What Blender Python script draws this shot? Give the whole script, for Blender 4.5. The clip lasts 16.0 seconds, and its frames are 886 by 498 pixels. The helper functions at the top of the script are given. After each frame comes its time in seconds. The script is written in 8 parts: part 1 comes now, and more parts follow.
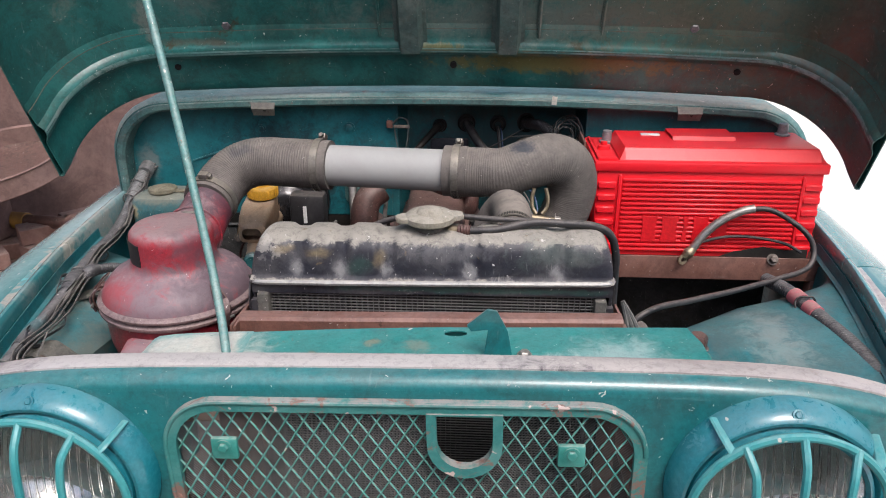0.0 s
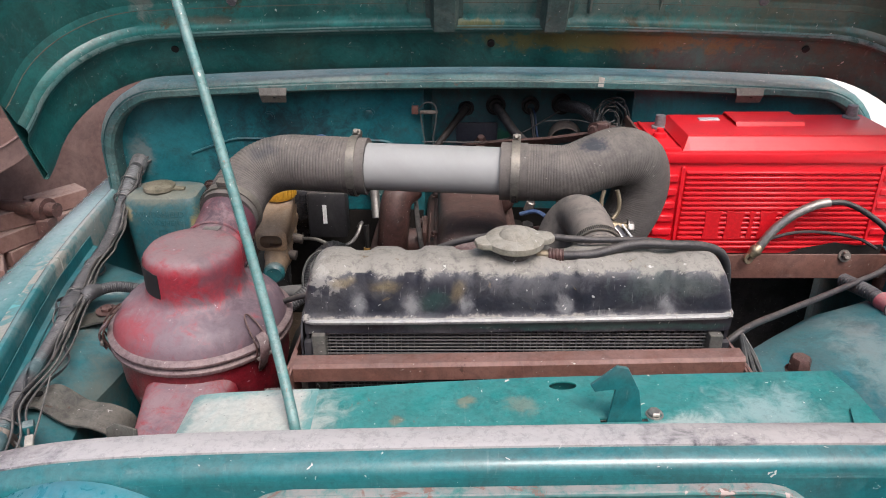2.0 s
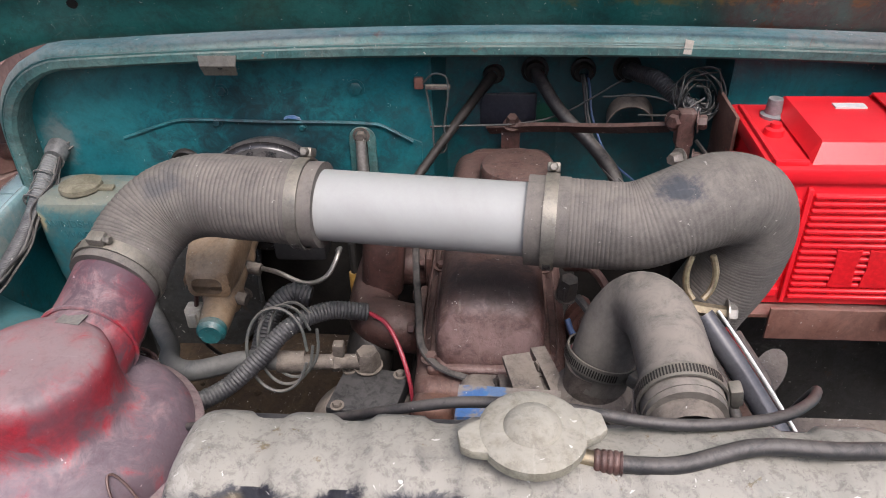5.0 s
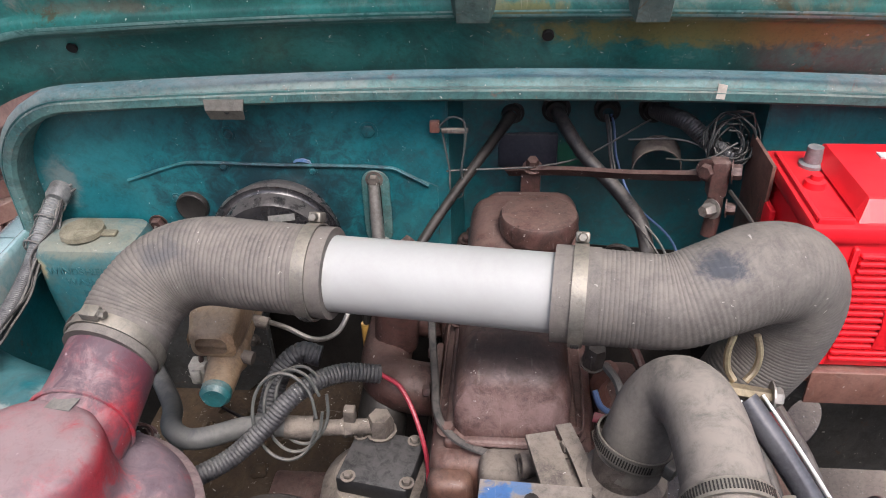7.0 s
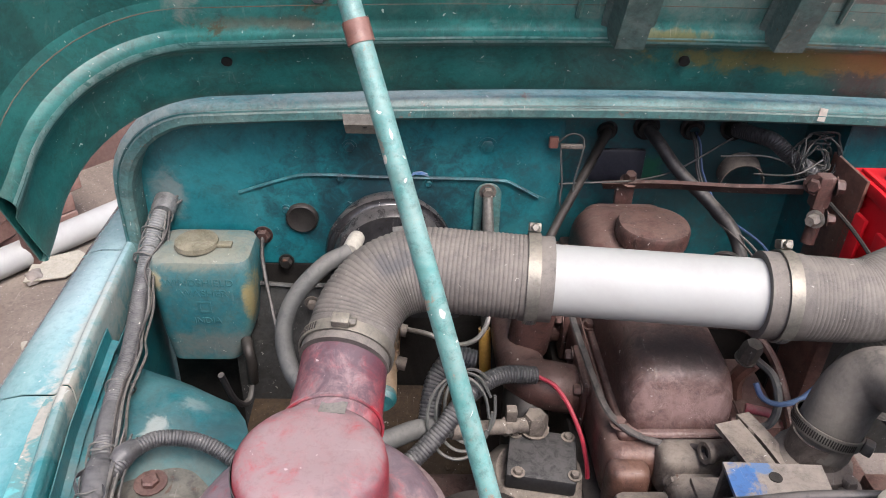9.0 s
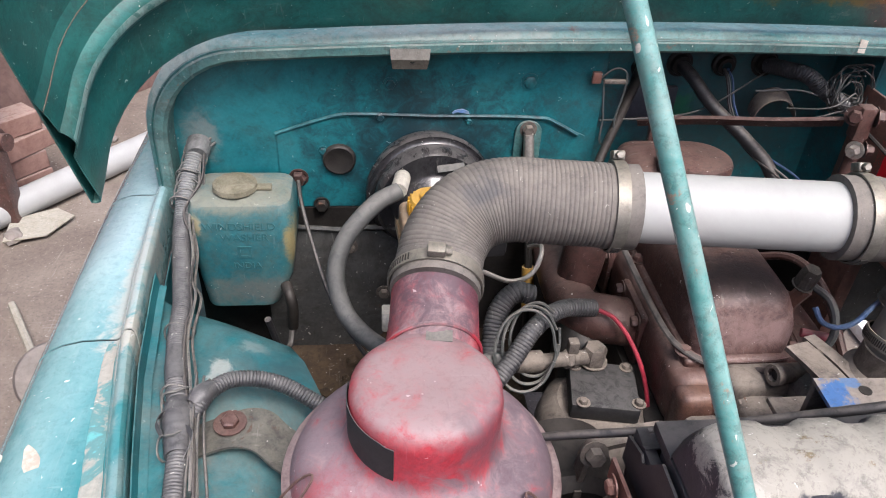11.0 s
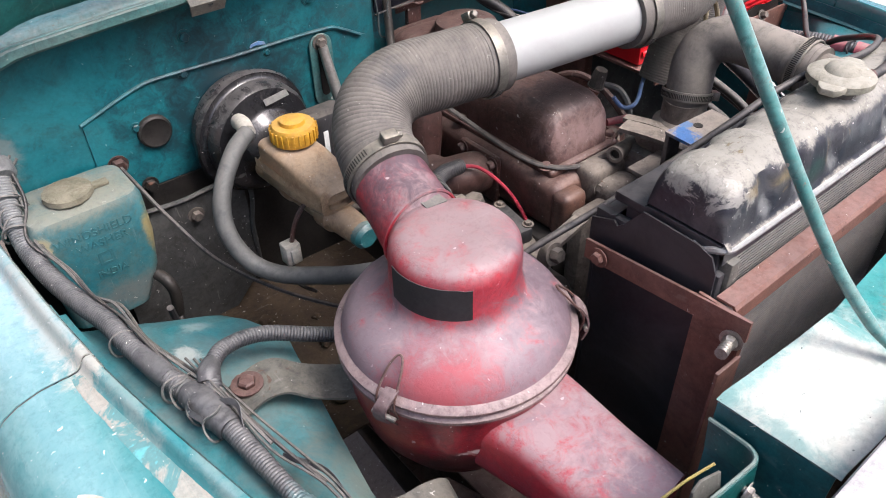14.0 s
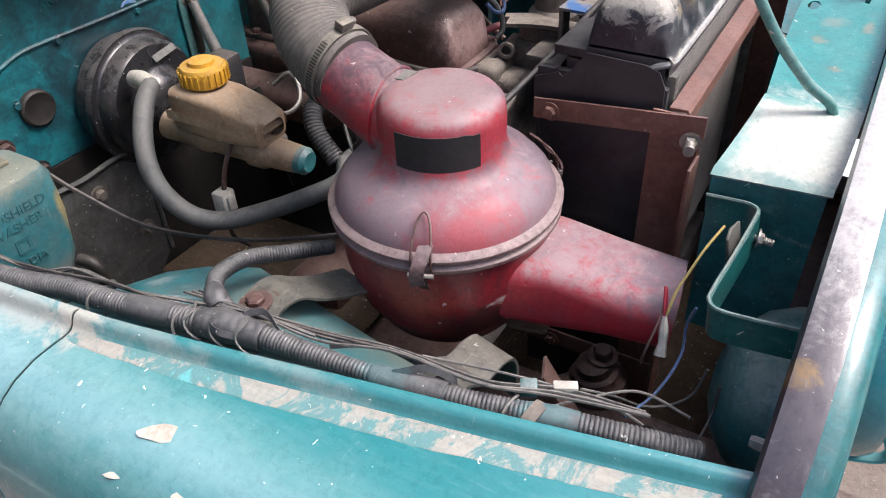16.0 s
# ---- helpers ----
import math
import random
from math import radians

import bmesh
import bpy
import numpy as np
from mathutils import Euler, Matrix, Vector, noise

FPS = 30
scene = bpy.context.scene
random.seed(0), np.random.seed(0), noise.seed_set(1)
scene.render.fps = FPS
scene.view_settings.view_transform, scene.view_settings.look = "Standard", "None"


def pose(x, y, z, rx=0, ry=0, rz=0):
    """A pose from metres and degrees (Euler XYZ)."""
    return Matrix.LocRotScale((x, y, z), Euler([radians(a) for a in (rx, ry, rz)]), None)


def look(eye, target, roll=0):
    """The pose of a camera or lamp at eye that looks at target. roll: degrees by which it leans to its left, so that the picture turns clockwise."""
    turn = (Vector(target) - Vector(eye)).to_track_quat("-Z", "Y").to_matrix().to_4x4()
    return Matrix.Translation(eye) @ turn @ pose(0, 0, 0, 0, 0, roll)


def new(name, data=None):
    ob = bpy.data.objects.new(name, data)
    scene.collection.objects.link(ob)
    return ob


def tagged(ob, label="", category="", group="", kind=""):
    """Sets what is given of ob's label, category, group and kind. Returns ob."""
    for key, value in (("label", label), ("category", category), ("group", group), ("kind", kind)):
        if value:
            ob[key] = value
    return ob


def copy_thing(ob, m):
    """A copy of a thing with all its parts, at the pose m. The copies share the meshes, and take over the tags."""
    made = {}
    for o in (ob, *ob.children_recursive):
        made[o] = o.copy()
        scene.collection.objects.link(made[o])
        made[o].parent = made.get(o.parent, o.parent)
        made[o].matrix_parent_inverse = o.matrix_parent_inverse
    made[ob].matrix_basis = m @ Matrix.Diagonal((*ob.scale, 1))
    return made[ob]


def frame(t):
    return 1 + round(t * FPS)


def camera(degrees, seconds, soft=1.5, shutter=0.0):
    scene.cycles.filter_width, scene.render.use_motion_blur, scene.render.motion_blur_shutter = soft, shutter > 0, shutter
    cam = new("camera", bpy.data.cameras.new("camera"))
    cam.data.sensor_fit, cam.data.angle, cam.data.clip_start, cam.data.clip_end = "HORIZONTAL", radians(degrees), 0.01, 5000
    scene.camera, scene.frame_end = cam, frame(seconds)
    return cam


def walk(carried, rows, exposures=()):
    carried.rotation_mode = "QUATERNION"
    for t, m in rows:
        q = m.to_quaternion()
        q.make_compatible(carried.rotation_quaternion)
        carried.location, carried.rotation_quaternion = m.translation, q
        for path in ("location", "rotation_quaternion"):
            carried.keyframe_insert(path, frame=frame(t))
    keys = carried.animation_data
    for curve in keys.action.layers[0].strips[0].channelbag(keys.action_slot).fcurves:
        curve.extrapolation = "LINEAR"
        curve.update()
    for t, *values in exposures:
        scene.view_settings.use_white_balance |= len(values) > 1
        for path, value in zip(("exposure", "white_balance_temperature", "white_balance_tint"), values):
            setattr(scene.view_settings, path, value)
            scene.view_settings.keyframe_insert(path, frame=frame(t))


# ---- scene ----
cam = camera(61.3, 16.0, soft=1.0)
METRES, EYE, TILT, LEAN, TURN = 2.05, 1.5, -23.0, 0.0, 3.1
ROWS = [
    (0.0, 0.0, 0.0, 0.0, -0.0, -0.0, 0.0),
    (0.5, -0.0289, 0.0279, 0.0129, -1.27, -0.3, 0.35),
    (1.0, -0.0789, 0.042, 0.0238, -2.43, -0.97, 0.67),
    (1.5, -0.0946, 0.0537, 0.0301, -2.95, -1.81, 1.01),
    (2.0, -0.0723, 0.082, 0.0422, -2.89, -3.22, 1.2),
    (2.5, -0.0478, 0.1166, 0.0511, -2.42, -5.09, 1.26),
    (3.0, -0.0468, 0.1486, 0.0607, -2.85, -6.93, 1.54),
    (3.5, -0.0697, 0.2031, 0.0826, -3.71, -9.12, 1.44),
    (6.0, -0.0109, 0.3139, 0.1401, 3.99, -10.82, 0.63),
    (6.5, -0.0112, 0.3226, 0.1483, 3.48, -10.69, 0.91),
    (7.0, -0.0341, 0.3253, 0.1491, 2.23, -10.28, 0.97),
    (7.5, -0.0892, 0.3271, 0.1546, -0.06, -9.87, 0.91),
    (8.0, -0.1231, 0.3141, 0.1556, -1.98, -9.83, 0.8),
    (8.5, -0.1549, 0.3028, 0.154, -3.72, -9.7, 0.45),
    (9.0, -0.188, 0.302, 0.1539, -4.99, -9.5, 0.16),
    (9.5, -0.2202, 0.3099, 0.1535, -6.1, -9.96, -0.25),
    (12.0, -0.3128, 0.3092, 0.1358, -16.0, -15.35, 5.09),
    (12.5, -0.3646, 0.3097, 0.1369, -23.4, -17.16, 8.56),
    (13.0, -0.3642, 0.3069, 0.1415, -30.07, -19.45, 11.92),
    (13.5, -0.38, 0.3127, 0.1382, -34.53, -20.71, 14.12),
    (14.0, -0.406, 0.3237, 0.1401, -39.67, -21.75, 16.38),
    (14.5, -0.4162, 0.3348, 0.1294, -45.94, -23.27, 19.19),
    (15.0, -0.4605, 0.3725, 0.1165, -52.11, -24.8, 20.94),
    (15.5, -0.4973, 0.3798, 0.1173, -57.55, -26.47, 22.18),
    (16.0, -0.5119, 0.3824, 0.1119, -60.18, -27.29, 22.7),
]
walk(cam, [(t, pose(0, 0, EYE, TILT, LEAN, TURN) @ pose(METRES * x, METRES * y, METRES * z, 90 + pitch, roll, yaw)) for t, x, y, z, yaw, pitch, roll in ROWS],
     exposures=[(0.0, 0.12, 6100, 14), (3.5, 0.18, 6050, 14), (6.0, 0.50, 6000, 14), (9.0, 0.74, 6050, 14), (12.0, 0.74, 5980, 14), (13.5, 0.86, 5980, 14), (15.0, 0.86, 6030, 14), (16.0, 0.75, 6060, 14)])

# ---- daylight ----
world = bpy.data.worlds.new("world")
scene.world = world
world.use_nodes = True
wn = world.node_tree.nodes
sky = wn.new("ShaderNodeTexSky")
sky.sky_type, sky.sun_disc = "NISHITA", False
sky.sun_elevation, sky.sun_rotation = radians(58), radians(156)
sky.air_density, sky.dust_density, sky.ozone_density = 1.0, 6.0, 0.6
world.node_tree.links.new(sky.outputs[0], wn["Background"].inputs[0])
wn["Background"].inputs[1].default_value = 0.17
sun = new("sun", bpy.data.lights.new("sun", "SUN"))
sun.data.energy, sun.data.angle, sun.data.color = 2.1, radians(22), (1.0, 0.95, 0.88)
sun.matrix_world = look((1.3, -2.0, 5.2), (0, 0.9, 0))


# ---- materials ----
def ramp(nt, fac, lo, hi):
    r = nt.nodes.new("ShaderNodeMapRange")
    r.interpolation_type = "SMOOTHSTEP"
    r.inputs[1].default_value, r.inputs[2].default_value = lo, hi
    nt.links.new(fac, r.inputs[0])
    return r.outputs[0]


def noise_of(nt, co, scale, detail=5.0, rough=0.6, dist=0.0):
    n = nt.nodes.new("ShaderNodeTexNoise")
    n.inputs["Scale"].default_value, n.inputs["Detail"].default_value = scale, detail
    n.inputs["Roughness"].default_value, n.inputs["Distortion"].default_value = rough, dist
    nt.links.new(co, n.inputs["Vector"])
    return n.outputs[0]


def mixed(nt, fac, a, b):
    m = nt.nodes.new("ShaderNodeMix")
    m.data_type = "RGBA"
    for sock, v in ((m.inputs[0], fac), (m.inputs[6], a), (m.inputs[7], b)):
        if isinstance(v, tuple):
            sock.default_value = (*v, 1)
        elif isinstance(v, (int, float)):
            sock.default_value = v
        else:
            nt.links.new(v, sock)
    return m.outputs[2]


def calc(nt, op, a, b):
    m = nt.nodes.new("ShaderNodeMath")
    m.operation, m.use_clamp = op, True
    for sock, v in zip(m.inputs, (a, b)):
        if isinstance(v, (int, float)):
            sock.default_value = v
        else:
            nt.links.new(v, sock)
    return m.outputs[0]


def worn(name, base, alt, rough=0.5, metal=0.0, scale=6.0, dust=None, dusty=0.0, rust=0.0, rust_col=(0.13, 0.055, 0.03), chips=0.0,
         chip_col=(0.55, 0.52, 0.46), bump=0.15, grain=180.0, coat=0.0, streak=None, up=(0.05, 0.95), rust_scale=2.1, grime=0.0, grime_col=(0.020, 0.016, 0.014), specks=0.0, speck_col=(0.62, 0.60, 0.55), stains_and_shading=(), cover=(0.30, 0.58), fleck=0.26, torn=0.0):
    """A used surface: two tones, dust that settles on what faces up, rust, chipped spots, placed patches of stain or
    painted light and shade, fine relief.
    """
    m = bpy.data.materials.new(name)
    m.use_nodes = True
    nt = m.node_tree
    bsdf = nt.nodes["Principled BSDF"]
    co = nt.nodes.new("ShaderNodeTexCoord").outputs["Object"]
    if streak:
        mp = nt.nodes.new("ShaderNodeMapping")
        mp.inputs["Scale"].default_value = streak
        nt.links.new(co, mp.inputs[0])
        big = noise_of(nt, mp.outputs[0], scale, 6, 0.62, 0.4)
    else:
        big = noise_of(nt, co, scale, 9, 0.7, 0.9)
    fine = noise_of(nt, co, grain, 4, 0.7)
    mid = noise_of(nt, mp.outputs[0] if streak else co, scale * 5.3, 9, 0.74, 0.5)
    col = mixed(nt, ramp(nt, big, 0.36, 0.66), base, alt)
    col = mixed(nt, calc(nt, "MULTIPLY", ramp(nt, fine, 0.42, 0.62), fleck), col, tuple(min(1, c * 1.6 + 0.02) for c in base))
    if grime:
        g1 = noise_of(nt, co, scale * 1.7, 10, 0.78, 1.2)
        g2 = noise_of(nt, co, scale * 9.0, 8, 0.8, 0.4)
        gm = calc(nt, "ADD", calc(nt, "MULTIPLY", ramp(nt, g1, 0.45, 0.60), 0.8), calc(nt, "MULTIPLY", ramp(nt, g2, 0.50, 0.62), 0.55))
        col = mixed(nt, calc(nt, "MULTIPLY", gm, grime), col, grime_col)
    rgh = rough
    if dust:
        g = nt.nodes.new("ShaderNodeNewGeometry")
        s = nt.nodes.new("ShaderNodeSeparateXYZ")
        nt.links.new(g.outputs["Normal"], s.inputs[0])
        facing_up = s.outputs[2]
        if torn:
            jag = nt.nodes.new("ShaderNodeMath")
            jag.operation = "MULTIPLY_ADD"
            nt.links.new(noise_of(nt, co, 34.0, 9, 0.75, 0.5), jag.inputs[0])
            jag.inputs[1].default_value = torn
            nt.links.new(facing_up, jag.inputs[2])
            facing_up = jag.outputs[0]
        level = ramp(nt, facing_up, up[0] + torn * 0.5, up[1] + torn * 0.5)
        d = calc(nt, "MULTIPLY", calc(nt, "MULTIPLY", level, ramp(nt, mid, cover[0], cover[1])), min(1.0, dusty * 1.5))
        d = calc(nt, "ADD", d, calc(nt, "MULTIPLY", ramp(nt, big, 0.46, 0.70), dusty * 0.22))
        col = mixed(nt, d, col, dust)
        rr = nt.nodes.new("ShaderNodeMapRange")
        rr.inputs[3].default_value, rr.inputs[4].default_value = rough, min(0.95, rough + 0.3)
        nt.links.new(d, rr.inputs[0])
        rgh = rr.outputs[0]
    if rust:
        k = noise_of(nt, co, scale * rust_scale, 9, 0.74, 0.8)
        r = ramp(nt, k, 0.72 - 0.3 * rust, 0.78 - 0.3 * rust)
        col = mixed(nt, calc(nt, "MULTIPLY", r, 0.85), col, rust_col)
        col = mixed(nt, calc(nt, "MULTIPLY", ramp(nt, k, 0.83 - 0.3 * rust, 0.88 - 0.3 * rust), 0.6), col, tuple(min(1, 2.2 * c) for c in rust_col))
    if chips:
        k = noise_of(nt, co, 42.0, 3, 0.5, 0.3)
        col = mixed(nt, ramp(nt, k, 0.80 - 0.12 * chips, 0.815 - 0.12 * chips), col, chip_col)
    # placed patches: stains, and in places light or shade put into the colour
    if stains_and_shading:
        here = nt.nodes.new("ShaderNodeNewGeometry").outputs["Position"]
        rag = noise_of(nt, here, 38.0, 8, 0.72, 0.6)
        for at, size, tint, strength, soft in stains_and_shading:
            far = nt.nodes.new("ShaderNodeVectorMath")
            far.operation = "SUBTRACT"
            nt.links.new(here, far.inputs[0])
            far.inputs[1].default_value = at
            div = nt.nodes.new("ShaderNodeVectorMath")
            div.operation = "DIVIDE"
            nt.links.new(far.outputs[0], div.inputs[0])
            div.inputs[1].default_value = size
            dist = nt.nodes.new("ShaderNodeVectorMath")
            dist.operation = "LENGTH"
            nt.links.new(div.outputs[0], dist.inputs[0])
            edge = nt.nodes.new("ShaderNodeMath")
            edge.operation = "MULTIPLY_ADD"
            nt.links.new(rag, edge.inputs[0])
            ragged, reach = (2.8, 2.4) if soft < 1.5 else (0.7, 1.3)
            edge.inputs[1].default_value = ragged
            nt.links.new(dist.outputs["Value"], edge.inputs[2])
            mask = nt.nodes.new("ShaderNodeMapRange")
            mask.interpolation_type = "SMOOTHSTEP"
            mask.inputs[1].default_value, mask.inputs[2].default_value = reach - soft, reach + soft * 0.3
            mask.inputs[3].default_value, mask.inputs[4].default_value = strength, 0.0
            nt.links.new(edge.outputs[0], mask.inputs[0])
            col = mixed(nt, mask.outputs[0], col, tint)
    if specks:
        pit = ramp(nt, noise_of(nt, co, 115.0, 8, 0.82, 0.3), 0.50, 0.60)
        col = mixed(nt, calc(nt, "MULTIPLY", pit, 0.34 * specks), col, tuple(0.25 * c for c in base))
        for way in ((300.0, 9.0, 30.0), (22.0, 210.0, 45.0)):
            mv = nt.nodes.new("ShaderNodeMapping")
            mv.inputs["Scale"].default_value = way
            mv.inputs["Rotation"].default_value = (0.3, 0.2, 0.35)
            nt.links.new(co, mv.inputs[0])
            line = calc(nt, "MULTIPLY", ramp(nt, noise_of(nt, mv.outputs[0], 1.0, 3, 0.5, 0.6), 0.63, 0.69), ramp(nt, mid, 0.48, 0.60))
            col = mixed(nt, calc(nt, "MULTIPLY", line, 0.16 * specks), col, speck_col)
        some = ramp(nt, noise_of(nt, co, 150.0, 2, 0.5, 0.8), 0.755 - 0.05 * specks, 0.775 - 0.05 * specks)
        col = mixed(nt, calc(nt, "MULTIPLY", some, 0.75), col, speck_col)
    nt.links.new(col, bsdf.inputs["Base Color"])
    if isinstance(rgh, float):
        rv = nt.nodes.new("ShaderNodeMapRange")
        rv.inputs[3].default_value, rv.inputs[4].default_value = max(0.04, rough - 0.12), min(1, rough + 0.15)
        nt.links.new(mid, rv.inputs[0])
        rgh = rv.outputs[0]
    nt.links.new(rgh, bsdf.inputs["Roughness"])
    bsdf.inputs["Metallic"].default_value = metal
    bsdf.inputs["Coat Weight"].default_value = coat
    if bump:
        b = nt.nodes.new("ShaderNodeBump")
        b.inputs["Strength"].default_value, b.inputs["Distance"].default_value = bump, 0.004
        nt.links.new(calc(nt, "MULTIPLY", calc(nt, "ADD", mid, fine), 0.5), b.inputs["Height"])
        nt.links.new(b.outputs[0], bsdf.inputs["Normal"])
    return m


hose_dark = worn("dark_grey_rubber", (0.05, 0.052, 0.052), (0.085, 0.086, 0.084), 0.55, 0, 9, (0.2, 0.19, 0.175), 0.35, bump=0.15)
DUST = (0.30, 0.26, 0.225)
# first two patches: darker round the booster and in the recess
teal_bay = worn("teal_bay_paint", (0.006, 0.115, 0.138), (0.018, 0.170, 0.190), 0.36, 0, 5, DUST, 0.12, 0.26, (0.10, 0.06, 0.045), chips=0.3, grime=0.36, specks=0.30, speck_col=(0.30, 0.34, 0.33), bump=0.22, stains_and_shading=(((-0.465, 1.70, 0.955), (0.19, 0.2, 0.17), (0.012, 0.018, 0.026), 0.85, 0.8), ((0.06, 1.80, 1.00), (0.34, 0.2, 0.22), (0.045, 0.078, 0.082), 0.8, 0.9), ((-0.09, 1.80, 0.98), (0.09, 0.1, 0.06), (0.03, 0.04, 0.06), 0.6, 0.8), ((-0.02, 1.8, 0.99), (0.03, 0.1, 0.03), (0.02, 0.16, 0.07), 0.6, 0.6), ((-0.80, 1.7, 0.99), (0.03, 0.1, 0.04), (0.25, 0.23, 0.21), 0.5, 0.7), ((-0.70, 1.25, 0.86), (0.14, 0.10, 0.1), (0.20, 0.19, 0.165), 0.35, 0.9), ((-0.735, 1.335, 0.87), (0.018, 0.022, 0.05), (0.38, 0.40, 0.38), 0.7, 0.5), ((-0.70, 1.39, 0.87), (0.022, 0.018, 0.05), (0.30, 0.34, 0.33), 0.5, 0.6), ((-0.66, 1.07, 0.85), (0.05, 0.09, 0.1), (0.15, 0.14, 0.11), 0.55, 0.9), ((-0.645, 1.36, 0.86), (0.06, 0.06, 0.06), (0.010, 0.055, 0.070), 0.6, 0.9), ((-0.735, 1.10, 0.87), (0.02, 0.12, 0.06), (0.17, 0.16, 0.13), 0.5, 0.8), ((0.50, 1.12, 0.86), (0.05, 0.16, 0.1), (0.35, 0.40, 0.38), 0.4, 0.9)))
# first two soft patches paint pale sky glare into the wing colour
teal_fender = worn("teal_fender_paint", (0.026, 0.180, 0.192), (0.042, 0.212, 0.224), 0.22, 0, 4, (0.44, 0.52, 0.50), 0.06, 0.0, chips=0.10, chip_col=(0.62, 0.58, 0.5), coat=0.75, streak=(3, 0.6, 2), grime=0.05, fleck=0.04, specks=0.42, speck_col=(0.7, 0.72, 0.69), cover=(0.40, 0.72), stains_and_shading=(((-0.89, 1.56, 0.92), (0.13, 0.30, 0.1), (0.55, 0.68, 0.68), 0.9, 1.8), ((-0.885, 1.14, 0.92), (0.050, 0.24, 0.1), (0.42, 0.60, 0.60), 0.6, 1.8), ((-0.846, 1.47, 0.915), (0.012, 0.12, 0.1), (0.27, 0.32, 0.30), 0.6, 0.9), ((-0.818, 1.27, 0.915), (0.012, 0.10, 0.1), (0.27, 0.32, 0.30), 0.6, 0.9), ((-0.788, 1.11, 0.915), (0.012, 0.09, 0.1), (0.24, 0.31, 0.30), 0.6, 0.9), ((-0.83, 1.335, 0.92), (0.034, 0.034, 0.1), (0.46, 0.43, 0.37), 0.8, 0.5), ((-0.845, 1.45, 0.92), (0.024, 0.14, 0.1), (0.42, 0.43, 0.39), 0.6, 0.6)))
teal_front = worn("teal_front_paint", (0.008, 0.130, 0.140), (0.014, 0.170, 0.178), 0.28, 0, 6, (0.30, 0.33, 0.30), 0.12, 0.10, chips=0.3, coat=0.3, grime=0.35, specks=0.5, streak=(0.6, 1, 1.6))
# pale patches near the ribs mix dust with bounced light painted in
teal_hood = worn("teal_hood_paint", (0.012, 0.110, 0.102), (0.030, 0.172, 0.156), 0.28, 0, 3.5, DUST, 0.12, 0.36, (0.060, 0.045, 0.018), chips=0.3, rust_scale=1.4, grime=0.45, specks=0.6, bump=0.22, stains_and_shading=(((0.66, 1.55, 1.36), (0.34, 0.4, 0.34), (0.090, 0.074, 0.044), 0.65, 0.9), ((0.62, 1.60, 1.24), (0.07, 0.1, 0.02), (0.11, 0.070, 0.042), 0.35, 0.7), ((0.16, 1.62, 1.242), (0.26, 0.1, 0.026), (0.155, 0.150, 0.052), 0.9, 0.5), ((0.20, 1.57, 1.345), (0.45, 0.2, 0.06), (0.16, 0.20, 0.175), 0.7, 0.9), ((-0.09, 1.60, 1.275), (0.05, 0.1, 0.014), (0.150, 0.140, 0.050), 0.8, 0.4), ((0.40, 1.57, 1.34), (0.30, 0.1, 0.09), (0.085, 0.085, 0.042), 0.6, 0.9), ((-0.02, 1.58, 1.33), (0.40, 0.2, 0.055), (0.15, 0.185, 0.165), 0.5, 0.9), ((-0.60, 1.55, 1.40), (0.07, 0.2, 0.08), (0.20, 0.22, 0.20), 0.4, 0.8), ((-0.70, 1.57, 1.33), (0.025, 0.1, 0.05), (0.28, 0.27, 0.24), 0.6, 0.6), ((-0.83, 1.55, 1.42), (0.03, 0.1, 0.09), (0.25, 0.24, 0.2), 0.5, 0.7), ((-0.62, 1.60, 1.285), (0.10, 0.1, 0.010), (0.22, 0.09, 0.05), 0.3, 0.6)))
teal_pan = worn("teal_pan_paint", (0.008, 0.170, 0.160), (0.018, 0.225, 0.212), 0.30, 0, 7, (0.40, 0.47, 0.45), 0.07, 0.26, (0.20, 0.13, 0.09), chips=0.4, grime=0.20, specks=0.6, stains_and_shading=(((-0.315, 0.780, 1.02), (0.060, 0.060, 0.1), (0.42, 0.45, 0.41), 0.85, 0.9), ((-0.075, 0.805, 1.03), (0.020, 0.016, 0.1), (0.22, 0.23, 0.18), 0.55, 0.6), ((-0.135, 0.812, 1.03), (0.011, 0.011, 0.1), (0.24, 0.21, 0.14), 0.65, 0.6), ((-0.205, 0.782, 1.03), (0.008, 0.009, 0.1), (0.24, 0.19, 0.13), 0.65, 0.6), ((-0.075, 0.765, 1.03), (0.020, 0.008, 0.1), (0.24, 0.20, 0.14), 0.7, 0.6), ((0.085, 0.765, 1.03), (0.035, 0.022, 0.1), (0.52, 0.56, 0.52), 0.6, 0.7), ((0.17, 0.78, 1.03), (0.07, 0.05, 0.1), (0.42, 0.52, 0.50), 0.55, 0.9)))
pale_teal = worn("pale_teal_paint", (0.030, 0.165, 0.166), (0.12, 0.250, 0.242), 0.48, 0, 14, (0.36, 0.37, 0.33), 0.20, 0.35, (0.2, 0.13, 0.1), chips=0.5, streak=(0.4, 1, 1), grime=0.4, specks=0.6, stains_and_shading=(((-0.80, 1.66, 1.10), (0.12, 0.1, 0.05), (0.42, 0.42, 0.37), 0.5, 0.6), ((-0.45, 1.66, 1.15), (0.2, 0.1, 0.03), (0.30, 0.28, 0.25), 0.4, 0.6), ((-0.83, 1.66, 0.93), (0.03, 0.1, 0.05), (0.18, 0.13, 0.09), 0.8, 0.6), ((0.5, 1.66, 1.16), (0.25, 0.1, 0.03), (0.30, 0.25, 0.21), 0.6, 0.6)))
